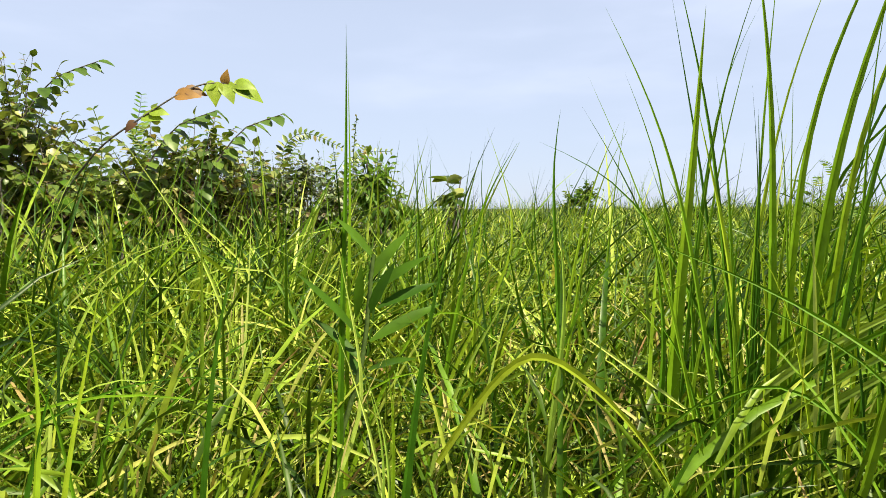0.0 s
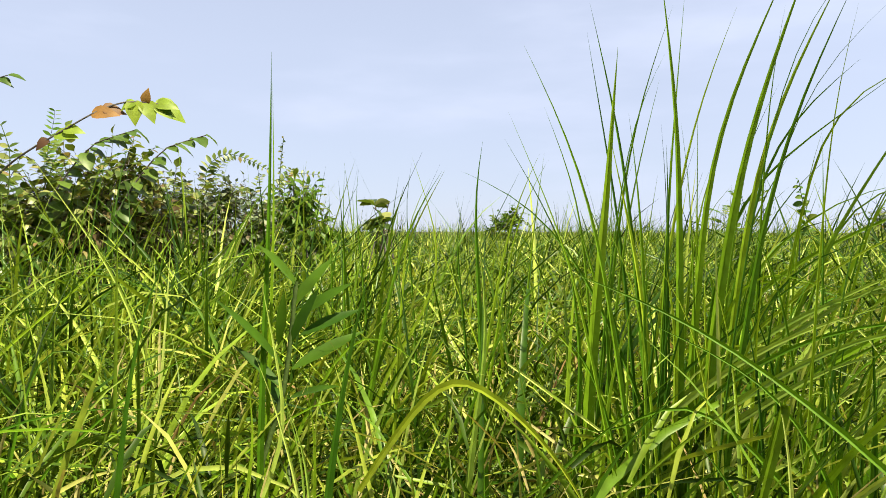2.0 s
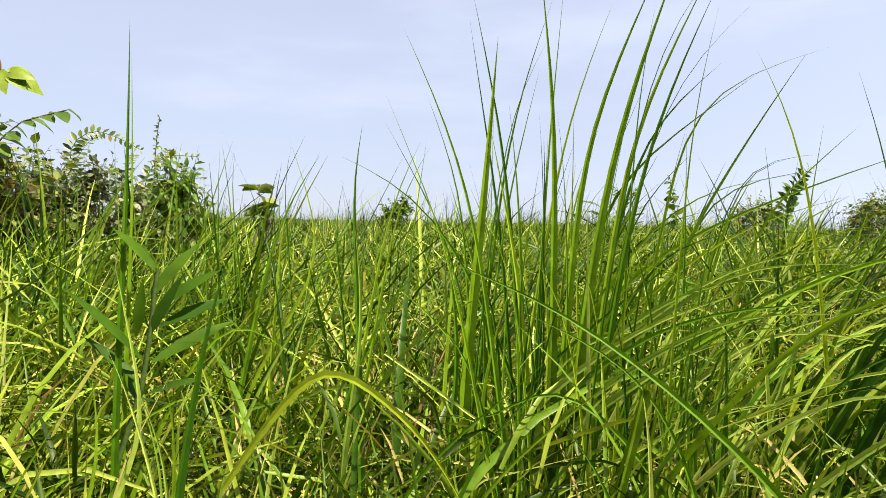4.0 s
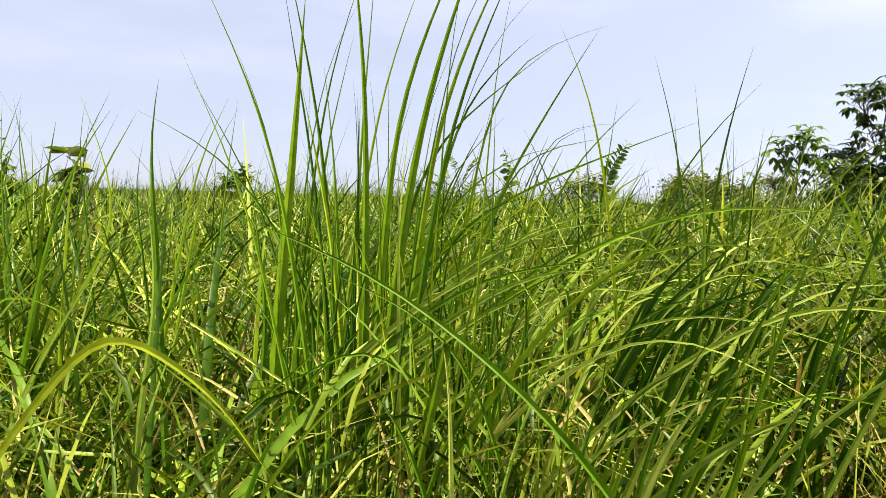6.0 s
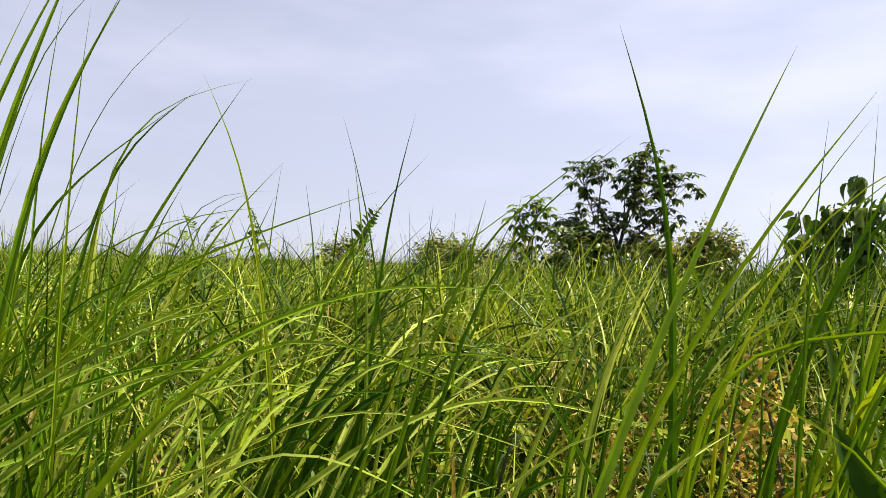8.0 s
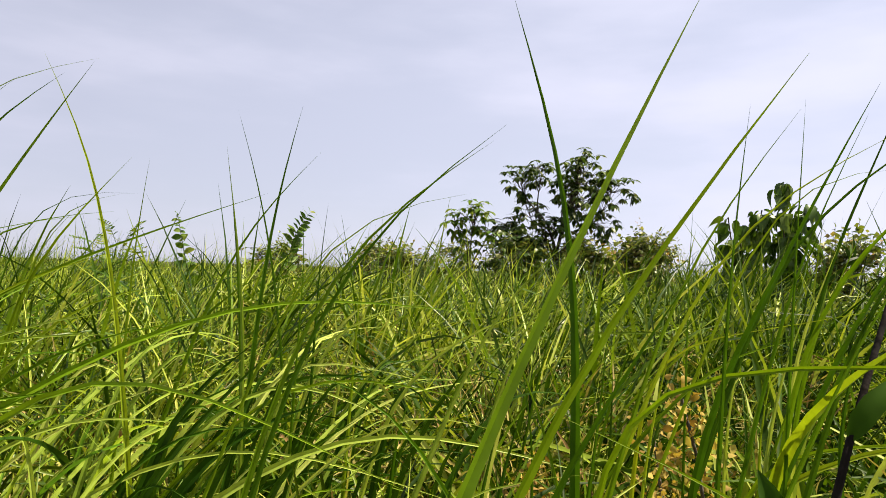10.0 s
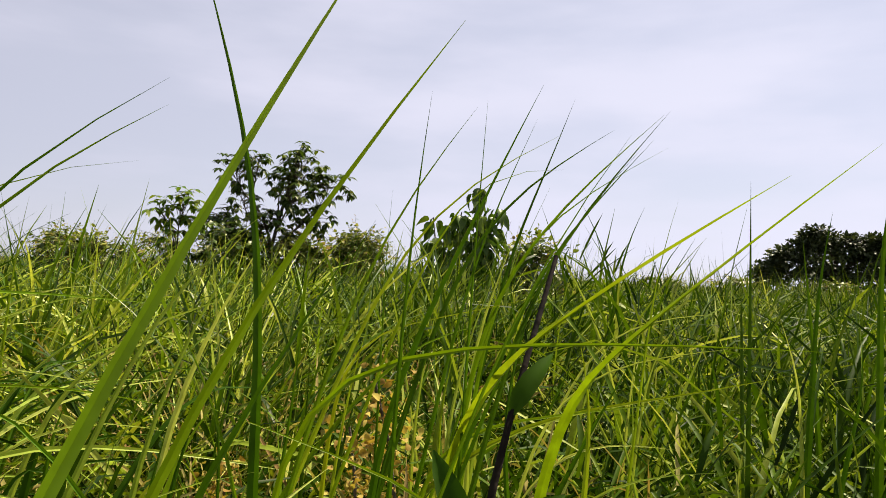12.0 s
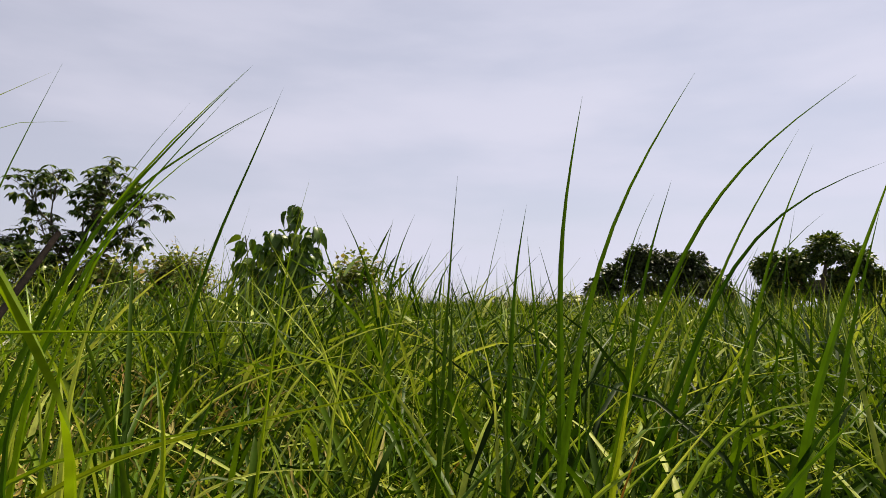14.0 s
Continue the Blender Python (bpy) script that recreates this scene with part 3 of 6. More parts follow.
def draped_bush(label, at, shoots, n, size, leafy):
    """A bush of a few shoots, each hung all round with large drooping leaves; shoots: (y, top, radius)."""
    x, y = at
    ob = thing("bush", label, "bush", "bushes in the meadow", (x, y, 0))
    pieces = []
    for oy, top, r in shoots:
        line = wander((0, 0.3 * oy, -0.03), (rng.normal(0, 0.03), oy, top - 0.05), 8, 0, 0.05)
        part("stem", to_mesh("stem", *tube(line, (0.012, 0.004), 6), bark), ob)
        t = 1 - 0.72 * rng.random(n) ** 0.9
        p = np.stack([np.interp(t, np.linspace(0, 1, 8), line[:, k]) for k in range(3)], -1)
        a = rng.uniform(0, 2 * np.pi, n)
        out = np.stack([np.cos(a), np.sin(a), 0 * a], -1)
        p = p + out * (r * rng.random(n) ** 0.6 * np.minimum(1.1, 0.30 + 2.4 * (1.0 - t)) * (1 + 0.35 * np.sin(3 * a + 9 * t)))[:, None]
        way = out * rng.uniform(0.3, 1.5, (n, 1)) + np.array([0, 0, -0.9]) + rng.normal(0, 0.30, (n, 3))
        pieces.append(leaves(p, way, out + np.array([0, 0, 0.6]) + rng.normal(0, 0.55, (n, 3)), size * rng.uniform(0.4, 1.3, n), HEART * np.array([1, 0.78]), 0.40, 0.5))
    part("foliage", to_mesh("foliage", *joined(pieces), leafy), ob)
    return ob


def spray(root, tip, pairs, size, sag=0.1):
    """A feathered leaf: a thin stalk with pairs of leaflets."""
    line = wander(root, tip, 9, sag, 0.02)
    t = np.linspace(0.25, 1, pairs)
    p = np.stack([np.interp(t, np.linspace(0, 1, 9), line[:, k]) for k in range(3)], -1)
    d = unit(np.gradient(p, axis=0))
    h = unit(np.cross(d, np.array([0.1, 0.2, 1.0])))
    at, way = np.concatenate([p, p]), np.concatenate([d * 0.6 + h, d * 0.6 - h])
    sz = size * np.concatenate([1.1 - 0.5 * t, 1.1 - 0.5 * t])
    up = np.array([0.1, -0.6, 0.7]) + rng.normal(0, 0.4, at.shape)
    return tube(line, (size * 0.045, size * 0.015), 4), leaves(at, way, up, sz, LANCE * np.array([1, 1.5]), 0.15, 0.1)


def feathered_bush(label, at, height, spread, n, leafy, size=0.05, pairs=9):
    """A shrub of arching feathered leaves on several stems."""
    x, y = at
    ob = thing("shrub", label, "shrub", "bushes in the meadow", (x, y, 0))
    blades_ = []
    for k in range(n):
        a = rng.uniform(0, 2 * np.pi)
        r = spread * rng.uniform(0.1, 0.7)
        z = height * rng.uniform(0.45, 0.9)
        root = np.array([math.cos(a) * r, math.sin(a) * r, z])
        a2 = a + rng.normal(0, 0.9)
        ln = rng.uniform(0.16, 0.30) * (height / 1.0)
        tip = root + ln * np.array([math.cos(a2) * 0.8, math.sin(a2) * 0.8, rng.uniform(-0.1, 0.9)])
        s, l = spray(root, tip, pairs, size, 0.12)
        part("stalk", to_mesh("stalk", *s, stem_green), ob)
        blades_.append(l)
        part("stem", to_mesh("stem", *tube(wander((0, 0, -0.03), root, 6, 0.02, 0.05), (0.006, 0.002), 5), stem_green), ob)
    part("foliage", to_mesh("foliage", *joined(blades_), leafy), ob)
    return ob


def feather_branch(label, at, points, pairs, size, leafy=None, group="branches out of the thicket"):
    """One arching frond: a thin stem with pairs of leaflets along its upper half."""
    x, y = at
    ob = thing("branch", label, "branch", group, (x, y, 0))
    line = spline(points, 24)
    part("stem", to_mesh("stem", *tube(line, (0.005, 0.0015), 5), stem_green), ob)
    t = np.linspace(0.55, 1, pairs)
    p = np.stack([np.interp(t, np.linspace(0, 1, 25), line[:, k]) for k in range(3)], -1)
    d = unit(np.gradient(p, axis=0))
    h = unit(np.cross(d, np.array([0.1, -0.9, 0.3])))
    pos, way = np.concatenate([p, p]), np.concatenate([d * 0.5 + h, d * 0.5 - h]) + rng.normal(0, 0.12, (2 * pairs, 3))
    sz = size * np.concatenate([1.15 - 0.6 * np.abs(t - 0.7) / 0.3] * 2) * rng.uniform(0.8, 1.15, 2 * pairs)
    part("foliage", to_mesh("foliage", *leaves(pos, way, np.array([0.1, -0.8, 0.5]) + rng.normal(0, 0.25, pos.shape), sz, LANCE * np.array([1, 1.7]), 0.2, 0.15), leafy or bush_leaf), ob)
    return ob


def upright_sprig(label, at, height, n, size, leafy, lean=(0.0, 0.0)):
    """One straight shoot with small leaves all up its stem."""
    x, y = at
    ob = thing("sprig", label, "plant", "shoots over the grass", (x, y, 0))
    top = np.array([lean[0], lean[1], height])
    line = wander((0, 0, -0.03), top, 9, 0, 0.02)
    t = np.linspace(0.45, 1, n)
    p = np.stack([np.interp(t, np.linspace(0, 1, 9), line[:, k]) for k in range(3)], -1)
    a = np.arange(n) * 2.4 + rng.normal(0, 0.5, n)
    way = np.stack([np.cos(a), np.sin(a), rng.uniform(-0.2, 0.8, n)], -1)
    part("stem", to_mesh("stem", *tube(line, (0.006, 0.002), 5), stem_green), ob)
    part("foliage", to_mesh("foliage", *leaves(p, way, np.array([-0.5, -0.5, 0.6]) + rng.normal(0, 0.5, p.shape), size * (1.35 - t) * rng.uniform(0.6, 1.2, n), OVATE, 0.2, 0.3), leafy), ob)
    return ob


def palmate(ends, ways, per, size):
    """At each end a fan of drooping leaflets."""
    at, way, sz = [], [], []
    for e, w in zip(ends, ways):
        a0 = rng.uniform(0, 6.28)
        for k in range(per):
            a = a0 + k * 2 * np.pi / per
            at.append(e + rng.normal(0, 0.004, 3))
            way.append(np.array([math.cos(a), math.sin(a), -0.35]) + 0.45 * w + rng.normal(0, 0.12, 3))
            sz.append(size * rng.uniform(0.7, 1.2))
    at = np.array(at)
    return leaves(at, np.array(way), np.array([0, 0, 1.0]) + 0 * at, sz, LANCE * np.array([1, 1.55]), 0.2, 0.35)


def sapling(label, at, height, lobes, fans, per, size, leafy, name="tree", across=(0.43, -0.90)):
    """A small tree: forked trunk, a limb to each lobe of the crown, twigs, and fans of leaflets at the twigs' ends.
    lobes: place along `across`, depth, height, radius."""
    x, y = at
    ob = thing(name, label, "tree", "trees beyond the meadow", (x, y, 0))
    ax, dp = np.array([*across, 0.0]), np.array([-across[1], across[0], 0.0])
    fork = np.array([rng.normal(0, 0.03), rng.normal(0, 0.03), 0.42 * height])
    part("trunk", to_mesh("trunk", *tube(wander((0, 0, -0.03), fork, 6, 0, 0.03), (0.022 * height, 0.014 * height), 8), bark), ob)
    for la, ld, z, r in lobes:
        c = ax * la + dp * ld + np.array([0, 0, z])
        line = wander(fork if z > fork[2] + 0.1 else fork * 0.6, c, 8, 0.04, 0.06)
        limb = part("limb", to_mesh("limb", *tube(line, (0.0075 * height, 0.003), 6), bark), ob)
        ends, ways, twigs = [], [], []
        for k in range(max(4, round(fans * r * r))):
            d = sphere_dirs(1)[0]
            d[2] = abs(d[2]) if rng.random() < 0.35 else d[2]
            e = c + d * r * rng.uniform(0.45, 1.15) * np.array([1, 1, 0.85])
            twigs.append(tube(wander(line[rng.integers(5, 8)], e, 5, 0.08, 0.06), (0.004, 0.0015), 4))
            ends.append(e)
            ways.append(d)
        part("twigwork", to_mesh("twigwork", *joined(twigs), bark), limb)
        part("foliage", to_mesh("foliage", *palmate(ends, ways, per, size), leafy), limb)
    return ob


def far_tree(label, at, height, lobes, leaf, n, leafy):
    """A broad tree far off: trunk, limbs to each lobe of the crown, each lobe of many leaf clumps."""
    x, y = at
    ob = thing("tree", label, "tree", "trees beyond the meadow", (x, y, 0))
    part("trunk", to_mesh("trunk", *tube(wander((0, 0, -0.1), (0.1, 0.05, height * 0.5), 6, 0, 0.02), (0.28, 0.18), 8), bark), ob)
    for cx, cy, cz, rx, rz in np.array(lobes) * (1.07, 1.07, 1.11, 1.07, 1.11):
        limb = part("limb", to_mesh("limb", *tube(wander((0.08, 0.04, height * 0.4), (cx, cy, cz), 6, 0.03, 0.06), (0.12, 0.04), 6), bark), ob)
        (v, f), _ = crown_leaves((cx, cy, cz), (rx, rx, rz), n, leaf, OVATE[[0, 2, 5]] * np.array([1, 1.25]), 0.35, 46, 0.62)
        part("foliage", to_mesh("foliage", v, f, leafy), limb)
    return ob


# thicket beside the meadow
bush("dark green leafy bush with glossy oval leaves", (-1.94, 2.95), 1.31, (0.44, 0.45, 0.60), 2600, 0.052, bush_leaf, OVATE, 0.6, 30, 0.56, 500)
bush("low dark bush with brown-tinged oval leaves", (-1.62, 2.85), 0.86, (0.40, 0.30, 0.34), 1300, 0.046, bush_leaf, OVATE, 0.45, 18, 0.56, 700)
bush("dense thicket bush with oval leaves", (-1.12, 2.95), 1.03, (0.52, 0.36, 0.42), 2300, 0.046, bush_leaf, OVATE, 0.4, 26, 0.58, 1100)
bush("small-leaved grey-green bush among the thicket", (-0.74, 3.6), 0.94, (0.36, 0.3, 0.34), 2000, 0.036, grey_leaf, OVATE, 0.25, 20, 0.58, 160)
bush("small-leaved shrub with pale leaves in the thicket", (-1.0, 3.75), 0.98, (0.36, 0.3, 0.36), 1700, 0.040, grey_leaf, OVATE, 0.25, 18, 0.58, 100)
feathered_bush("shrub with arching feathered fronds in the thicket", (-1.35, 3.1), 1.06, 0.30, 26, bright_leaf, 0.042)
feathered_bush("fine-leaved shrub over the thicket's edge", (-0.95, 3.7), 1.00, 0.42, 24, bush_leaf, 0.036)
bush("low dark bush behind the thicket", (-2.4, 4.3), 1.05, (0.9, 0.6, 0.5), 1800, 0.07, bush_leaf, OVATE, 0.3, 26)
feathered_bush("shrub with feathered arching leaves", (-0.58, 4.25), 0.98, 0.32, 34, bush_leaf, 0.045)
bush("leafy green bush with narrow hanging leaves", (-0.40, 3.9), 0.92, (0.25, 0.22, 0.36), 1500, 0.060, bright_leaf, LANCE * np.array([1, 1.6]), 1.0, 18)
feather_branch("arching frond with paired leaflets over the thicket", (-0.98, 4.2), [(0, 0, 0), (0.02, 0, 0.70), (0.0, 0, 1.02), (0.10, 0, 1.12), (0.22, 0, 1.10), (0.36, -0.02, 1.03)], 22, 0.052)
feather_branch("frond with paired leaflets reaching out of the thicket", (-0.60, 4.2), [(0, 0, 0), (-0.02, 0, 0.60), (0.02, 0, 0.90), (0.12, 0, 1.00), (0.28, 0, 1.005)], 18, 0.048)
feather_branch("small feathered frond beside the arching branch", (-1.42, 2.75), [(0, 0, 0), (0.02, 0, 0.60), (0.05, 0, 0.95), (0.02, 0, 1.06)], 12, 0.060)
upright_sprig("slender upright shoot with small leaves", (-0.54, 4.3), 1.24, 60, 0.06, bush_leaf, (0.0, 0.02))
bush("small bush with a few broad leaves", (0.06, 3.85), 0.88, (0.18, 0.12, 0.20), 54, 0.085, bush_leaf, OVATE, 0.1, 8)
bush("small round bush on the open meadow", (2.42, 11.9), 1.06, (0.42, 0.35, 0.4), 900, 0.07, bright_leaf, OVATE, 0.2, 16)

# shoots and low bushes along the meadow's edge
feathered_bush("light green wispy shrub with fine leaves", (2.8, 4.9), 0.96, 0.26, 22, bright_leaf, 0.05)
upright_sprig("bright green leafy shoot leaning over", (3.6, 4.95), 1.08, 34, 0.125, bright_leaf, (-0.20, 0.14))
feather_branch("upright frond with paired narrow leaflets", (4.12, 4.58), [(0, 0, 0), (0, 0, 0.60), (0.03, -0.03, 0.92), (0.12, -0.12, 1.14)], 16, 0.115, bright_leaf, "shoots over the grass")
for bx, by, bh, bw in ((5.6, 6.6, 0.98, 0.5), (6.3, 5.6, 1.00, 0.45), (6.9, 6.2, 1.06, 0.5), (7.6, 5.6, 1.10, 0.55), (5.9, 4.9, 0.92, 0.4), (8.3, 5.0, 1.10, 0.55)):
    bush("low green scrub bush at the meadow edge", (bx, by), bh, (bw, 0.4, 0.38), 1300, 0.050, bush_leaf, OVATE, 0.2, 18)
sapling("small tree with drooping fans of dark leaflets", (7.40, 3.91), 2.05, (
    (-0.38, 0.1, 1.75, 0.24), (-0.12, -0.1, 1.88, 0.16), (0.32, 0.0, 1.86, 0.26), (0.66, 0.1, 1.63, 0.25), (0.30, -0.15, 1.52, 0.28), (-0.32, 0.2, 1.44, 0.18),
    (-0.48, 0.0, 1.15, 0.26), (-0.03, -0.2, 1.15, 0.24), (0.50, 0.15, 1.26, 0.22), (0.12, 0.3, 1.70, 0.20), (0.2, 0.2, 0.98, 0.24), (-0.3, 0.2, 0.92, 0.26), (0.36, 0.0, 2.09, 0.05)), 640, 6, 0.095, tree_leaf)
sapling("slim sapling with light green drooping leaves", (6.5, 4.4), 1.44, ((0.02, 0.0, 1.30, 0.18), (-0.20, 0.0, 1.22, 0.16), (0.16, 0.05, 1.12, 0.15), (-0.05, 0.0, 1.00, 0.14)), 560, 5, 0.105, bright_leaf, "sapling")
bush("dark undergrowth bush at the foot of the small tree", (6.9, 4.05), 1.16, (0.60, 0.45, 0.45), 1800, 0.075, tree_leaf, OVATE, 0.4, 22)
bush("undergrowth bush with withered leaves", (7.4, 3.5), 1.12, (0.5, 0.4, 0.45), 1200, 0.075, bush_leaf, OVATE, 0.4, 18, 0.55, 200)
bush("rounded dense green bush", (8.6, 3.3), 1.24, (0.56, 0.5, 0.52), 3600, 0.055, bush_leaf, OVATE, 0.25, 34, 0.55, 200)
draped_bush("bush with large drooping heart-shaped leaves", (5.41, 1.19), ((0.21, 1.16, 0.15), (0.12, 0.98, 0.17), (-0.13, 1.38, 0.15), (-0.27, 1.24, 0.14), (-0.02, 1.20, 0.14), (-0.18, 1.02, 0.19)), 135, 0.100, heart_leaf)
bush("low green bush at the back of the grass swell", (6.6, 0.75), 1.10, (0.4, 0.4, 0.42), 1300, 0.06, bush_leaf, OVATE, 0.3, 18)

# trees far off
far_tree("dark round-crowned tree far across the meadow", (35.2, -9.6), 3.8, [(0, 0.9, 2.65, 0.85, 0.72), (0.2, -0.3, 2.45, 0.9, 0.65), (0, -1.5, 2.30, 0.9, 0.72), (0.1, -2.4, 1.6, 0.75, 0.66), (0, 2.0, 1.9, 0.85, 0.75), (0.1, 2.8, 1.1, 0.75, 0.66), (0, -3.0, 0.9, 0.55, 0.55), (-0.3, 0.8, 1.3, 1.4, 0.85), (-0.3, -1.0, 1.2, 1.4, 0.85)], 0.17, 2300, far_leaf)
far_tree("broad green tree beside the dark tree", (30.1, -15.0), 3.8, [(0.2, 2.0, 2.1, 0.65, 0.62), (0, 1.0, 2.3, 0.75, 0.55), (0, -0.2, 2.85, 0.85, 0.62), (0, -1.3, 2.45, 0.75, 0.65), (0.2, 0.9, 1.4, 0.85, 0.65), (0, 1.9, 1.0, 0.75, 0.65), (0, -2.0, 1.7, 0.5, 0.5), (0, -2.1, 0.8, 0.6, 0.6), (-0.2, -0.6, 0.85, 1.0, 0.55), (0.2, -0.7, 1.6, 0.7, 0.5)], 0.16, 1800, tree_leaf)
for fx, fy, fh, fw in ((30, -4.5, 1.2, 1.4), (33, -1.5, 1.1, 1.5), (28, -7.5, 1.1, 1.2), (27, -18.5, 1.5, 1.5), (30, 4, 1.0, 1.8)):
    bush("low scrub far across the meadow", (fx, fy), fh, (fw, fw, 0.6), 700, 0.16, bush_leaf, OVATE, 0.2, 24)


# ---- single plants near the viewer ----
def blade(tuft, width, material, *points):
    v, f = spline_blade(points, width, 20, rng.normal(0, 0.5))
    return part("blade", to_mesh("blade", v - np.array(tuft.location), f, material), tuft)


tussock_tall = thing("grass_tussock", "tall upright tussock of broad green grass blades", "grass", "tall grass tussocks", (0.313, 0.970, 0.0))
blade(tussock_tall, 0.0204, green, (0.313, 0.970, 0.000), (0.331, 0.965, 0.444), (0.350, 0.959, 0.690), (0.365, 0.954, 0.929))
blade(tussock_tall, 0.0085, green, (0.401, 0.848, 0.000), (0.313, 0.872, 0.633), (0.272, 0.884, 0.782), (0.212, 0.897, 0.911))
blade(tussock_tall, 0.0097, green, (0.494, 1.059, 0.000), (0.431, 1.080, 0.725), (0.400, 1.090, 0.903), (0.370, 1.100, 1.040))
blade(tussock_tall, 0.0081, green, (0.490, 1.114, 0.000), (0.443, 1.129, 0.608), (0.399, 1.143, 0.894), (0.381, 1.148, 1.006))
blade(tussock_tall, 0.0071, green, (0.376, 1.153, 0.000), (0.441, 1.129, 0.728), (0.471, 1.118, 0.897), (0.516, 1.101, 1.044))
blade(tussock_tall, 0.0139, green, (0.464, 0.938, 0.000), (0.457, 0.941, 0.598), (0.452, 0.943, 0.821), (0.428, 0.953, 1.043))
blade(tussock_tall, 0.0077, green, (0.471, 1.065, 0.000), (0.492, 1.057, 0.727), (0.502, 1.052, 0.907), (0.512, 1.048, 1.057))
blade(tussock_tall, 0.0071, green, (0.384, 1.150, 0.000), (0.447, 1.127, 0.669), (0.473, 1.118, 0.809), (0.497, 1.108, 0.922))
blade(tussock_tall, 0.0137, green, (0.479, 0.998, 0.000), (0.509, 0.984, 0.596), (0.530, 0.974, 0.805), (0.617, 0.927, 1.060))
blade(tussock_tall, 0.0172, green, (0.458, 0.932, 0.000), (0.503, 0.909, 0.582), (0.538, 0.890, 0.813), (0.600, 0.854, 1.041))
blade(tussock_tall, 0.0128, green, (0.515, 0.983, 0.000), (0.560, 0.958, 0.597), (0.593, 0.940, 0.815), (0.676, 0.888, 1.039))
blade(tussock_tall, 0.0110, green, (0.479, 0.914, 0.000), (0.539, 0.879, 0.618), (0.578, 0.856, 0.820), (0.634, 0.820, 0.984))
blade(tussock_tall, 0.0110, green, (0.653, 1.331, 0.000), (0.764, 1.266, 0.714), (0.812, 1.238, 0.871), (0.914, 1.170, 0.983))
blade(tussock_tall, 0.0081, green, (0.440, 1.136, 0.000), (0.533, 1.093, 0.770), (0.573, 1.075, 0.934), (0.607, 1.058, 1.033))
blade(tussock_tall, 0.0059, green, (0.385, 0.815, 0.000), (0.263, 0.842, 0.618), (0.221, 0.852, 0.725), (0.183, 0.859, 0.814))
blade(tussock_tall, 0.0060, green, (0.492, 1.122, 0.000), (0.358, 1.155, 0.597), (0.305, 1.168, 0.714), (0.240, 1.180, 0.826))
blade(tussock_tall, 0.0071, green, (0.421, 1.137, 0.000), (0.381, 1.148, 0.607), (0.366, 1.153, 0.726), (0.310, 1.167, 0.879))
blade(tussock_tall, 0.0119, green, (0.485, 0.997, 0.000), (0.429, 1.017, 0.576), (0.406, 1.025, 0.694), (0.381, 1.033, 0.817))
blade(tussock_tall, 0.0099, green, (0.488, 1.091, 0.000), (0.469, 1.098, 0.550), (0.458, 1.102, 0.728), (0.442, 1.108, 0.861))
blade(tussock_tall, 0.0103, green, (0.461, 1.026, 0.000), (0.471, 1.022, 0.538), (0.476, 1.020, 0.668), (0.471, 1.022, 0.796))
blade(tussock_tall, 0.0081, green, (0.513, 1.103, 0.000), (0.542, 1.089, 0.550), (0.557, 1.082, 0.701), (0.593, 1.065, 0.828))
blade(tussock_tall, 0.0072, green, (0.570, 1.102, 0.000), (0.633, 1.067, 0.550), (0.665, 1.049, 0.694), (0.740, 1.002, 0.785))
blade(tussock_tall, 0.0079, green, (0.560, 1.060, 0.000), (0.587, 1.045, 0.552), (0.602, 1.038, 0.701), (0.618, 1.029, 0.805))
blade(tussock_tall, 0.0091, green, (0.475, 1.119, 0.000), (0.421, 1.136, 0.467), (0.391, 1.145, 0.598), (0.349, 1.157, 0.733))
blade(tussock_tall, 0.0104, green, (0.471, 0.935, 0.000), (0.454, 0.942, 0.458), (0.449, 0.945, 0.528), (0.464, 0.938, 0.630))
blade(tussock_tall, 0.0089, green, (0.535, 0.938, 0.000), (0.511, 0.949, 0.435), (0.501, 0.954, 0.526), (0.504, 0.953, 0.621))
blade(tussock_tall, 0.0104, green, (0.442, 0.948, 0.000), (0.418, 0.957, 0.440), (0.408, 0.960, 0.528), (0.420, 0.956, 0.638))
blade(tussock_tall, 0.0082, green, (0.475, 0.999, 0.000), (0.457, 1.006, 0.410), (0.448, 1.009, 0.502), (0.427, 1.018, 0.619))
blade(tussock_tall, 0.0092, green, (0.424, 1.019, 0.000), (0.405, 1.025, 0.409), (0.395, 1.029, 0.520), (0.348, 1.043, 0.626))
blade(tussock_tall, 0.0082, green, (0.475, 1.000, 0.000), (0.508, 0.984, 0.410), (0.523, 0.977, 0.504), (0.564, 0.956, 0.612))
blade(tussock_tall, 0.0115, green, (0.287, 0.946, 0.000), (0.300, 0.943, 0.334), (0.310, 0.940, 0.467), (0.288, 0.946, 0.641))
blade(tussock_tall, 0.0107, green, (0.322, 0.937, 0.000), (0.339, 0.931, 0.333), (0.353, 0.927, 0.467), (0.385, 0.916, 0.581))
blade(tussock_tall, 0.0126, green, (0.437, 0.917, 0.000), (0.440, 0.916, 0.378), (0.442, 0.915, 0.498), (0.427, 0.921, 0.614))
blade(tussock_tall, 0.0104, green, (0.448, 0.947, 0.000), (0.491, 0.926, 0.371), (0.520, 0.911, 0.495), (0.575, 0.882, 0.607))
blade(tussock_tall, 0.0115, green, (0.382, 0.917, 0.000), (0.394, 0.913, 0.366), (0.400, 0.910, 0.467), (0.414, 0.905, 0.573))
blade(tussock_tall, 0.0082, green, (0.505, 0.996, 0.000), (0.397, 1.028, 0.354), (0.318, 1.052, 0.484), (0.217, 1.072, 0.570))

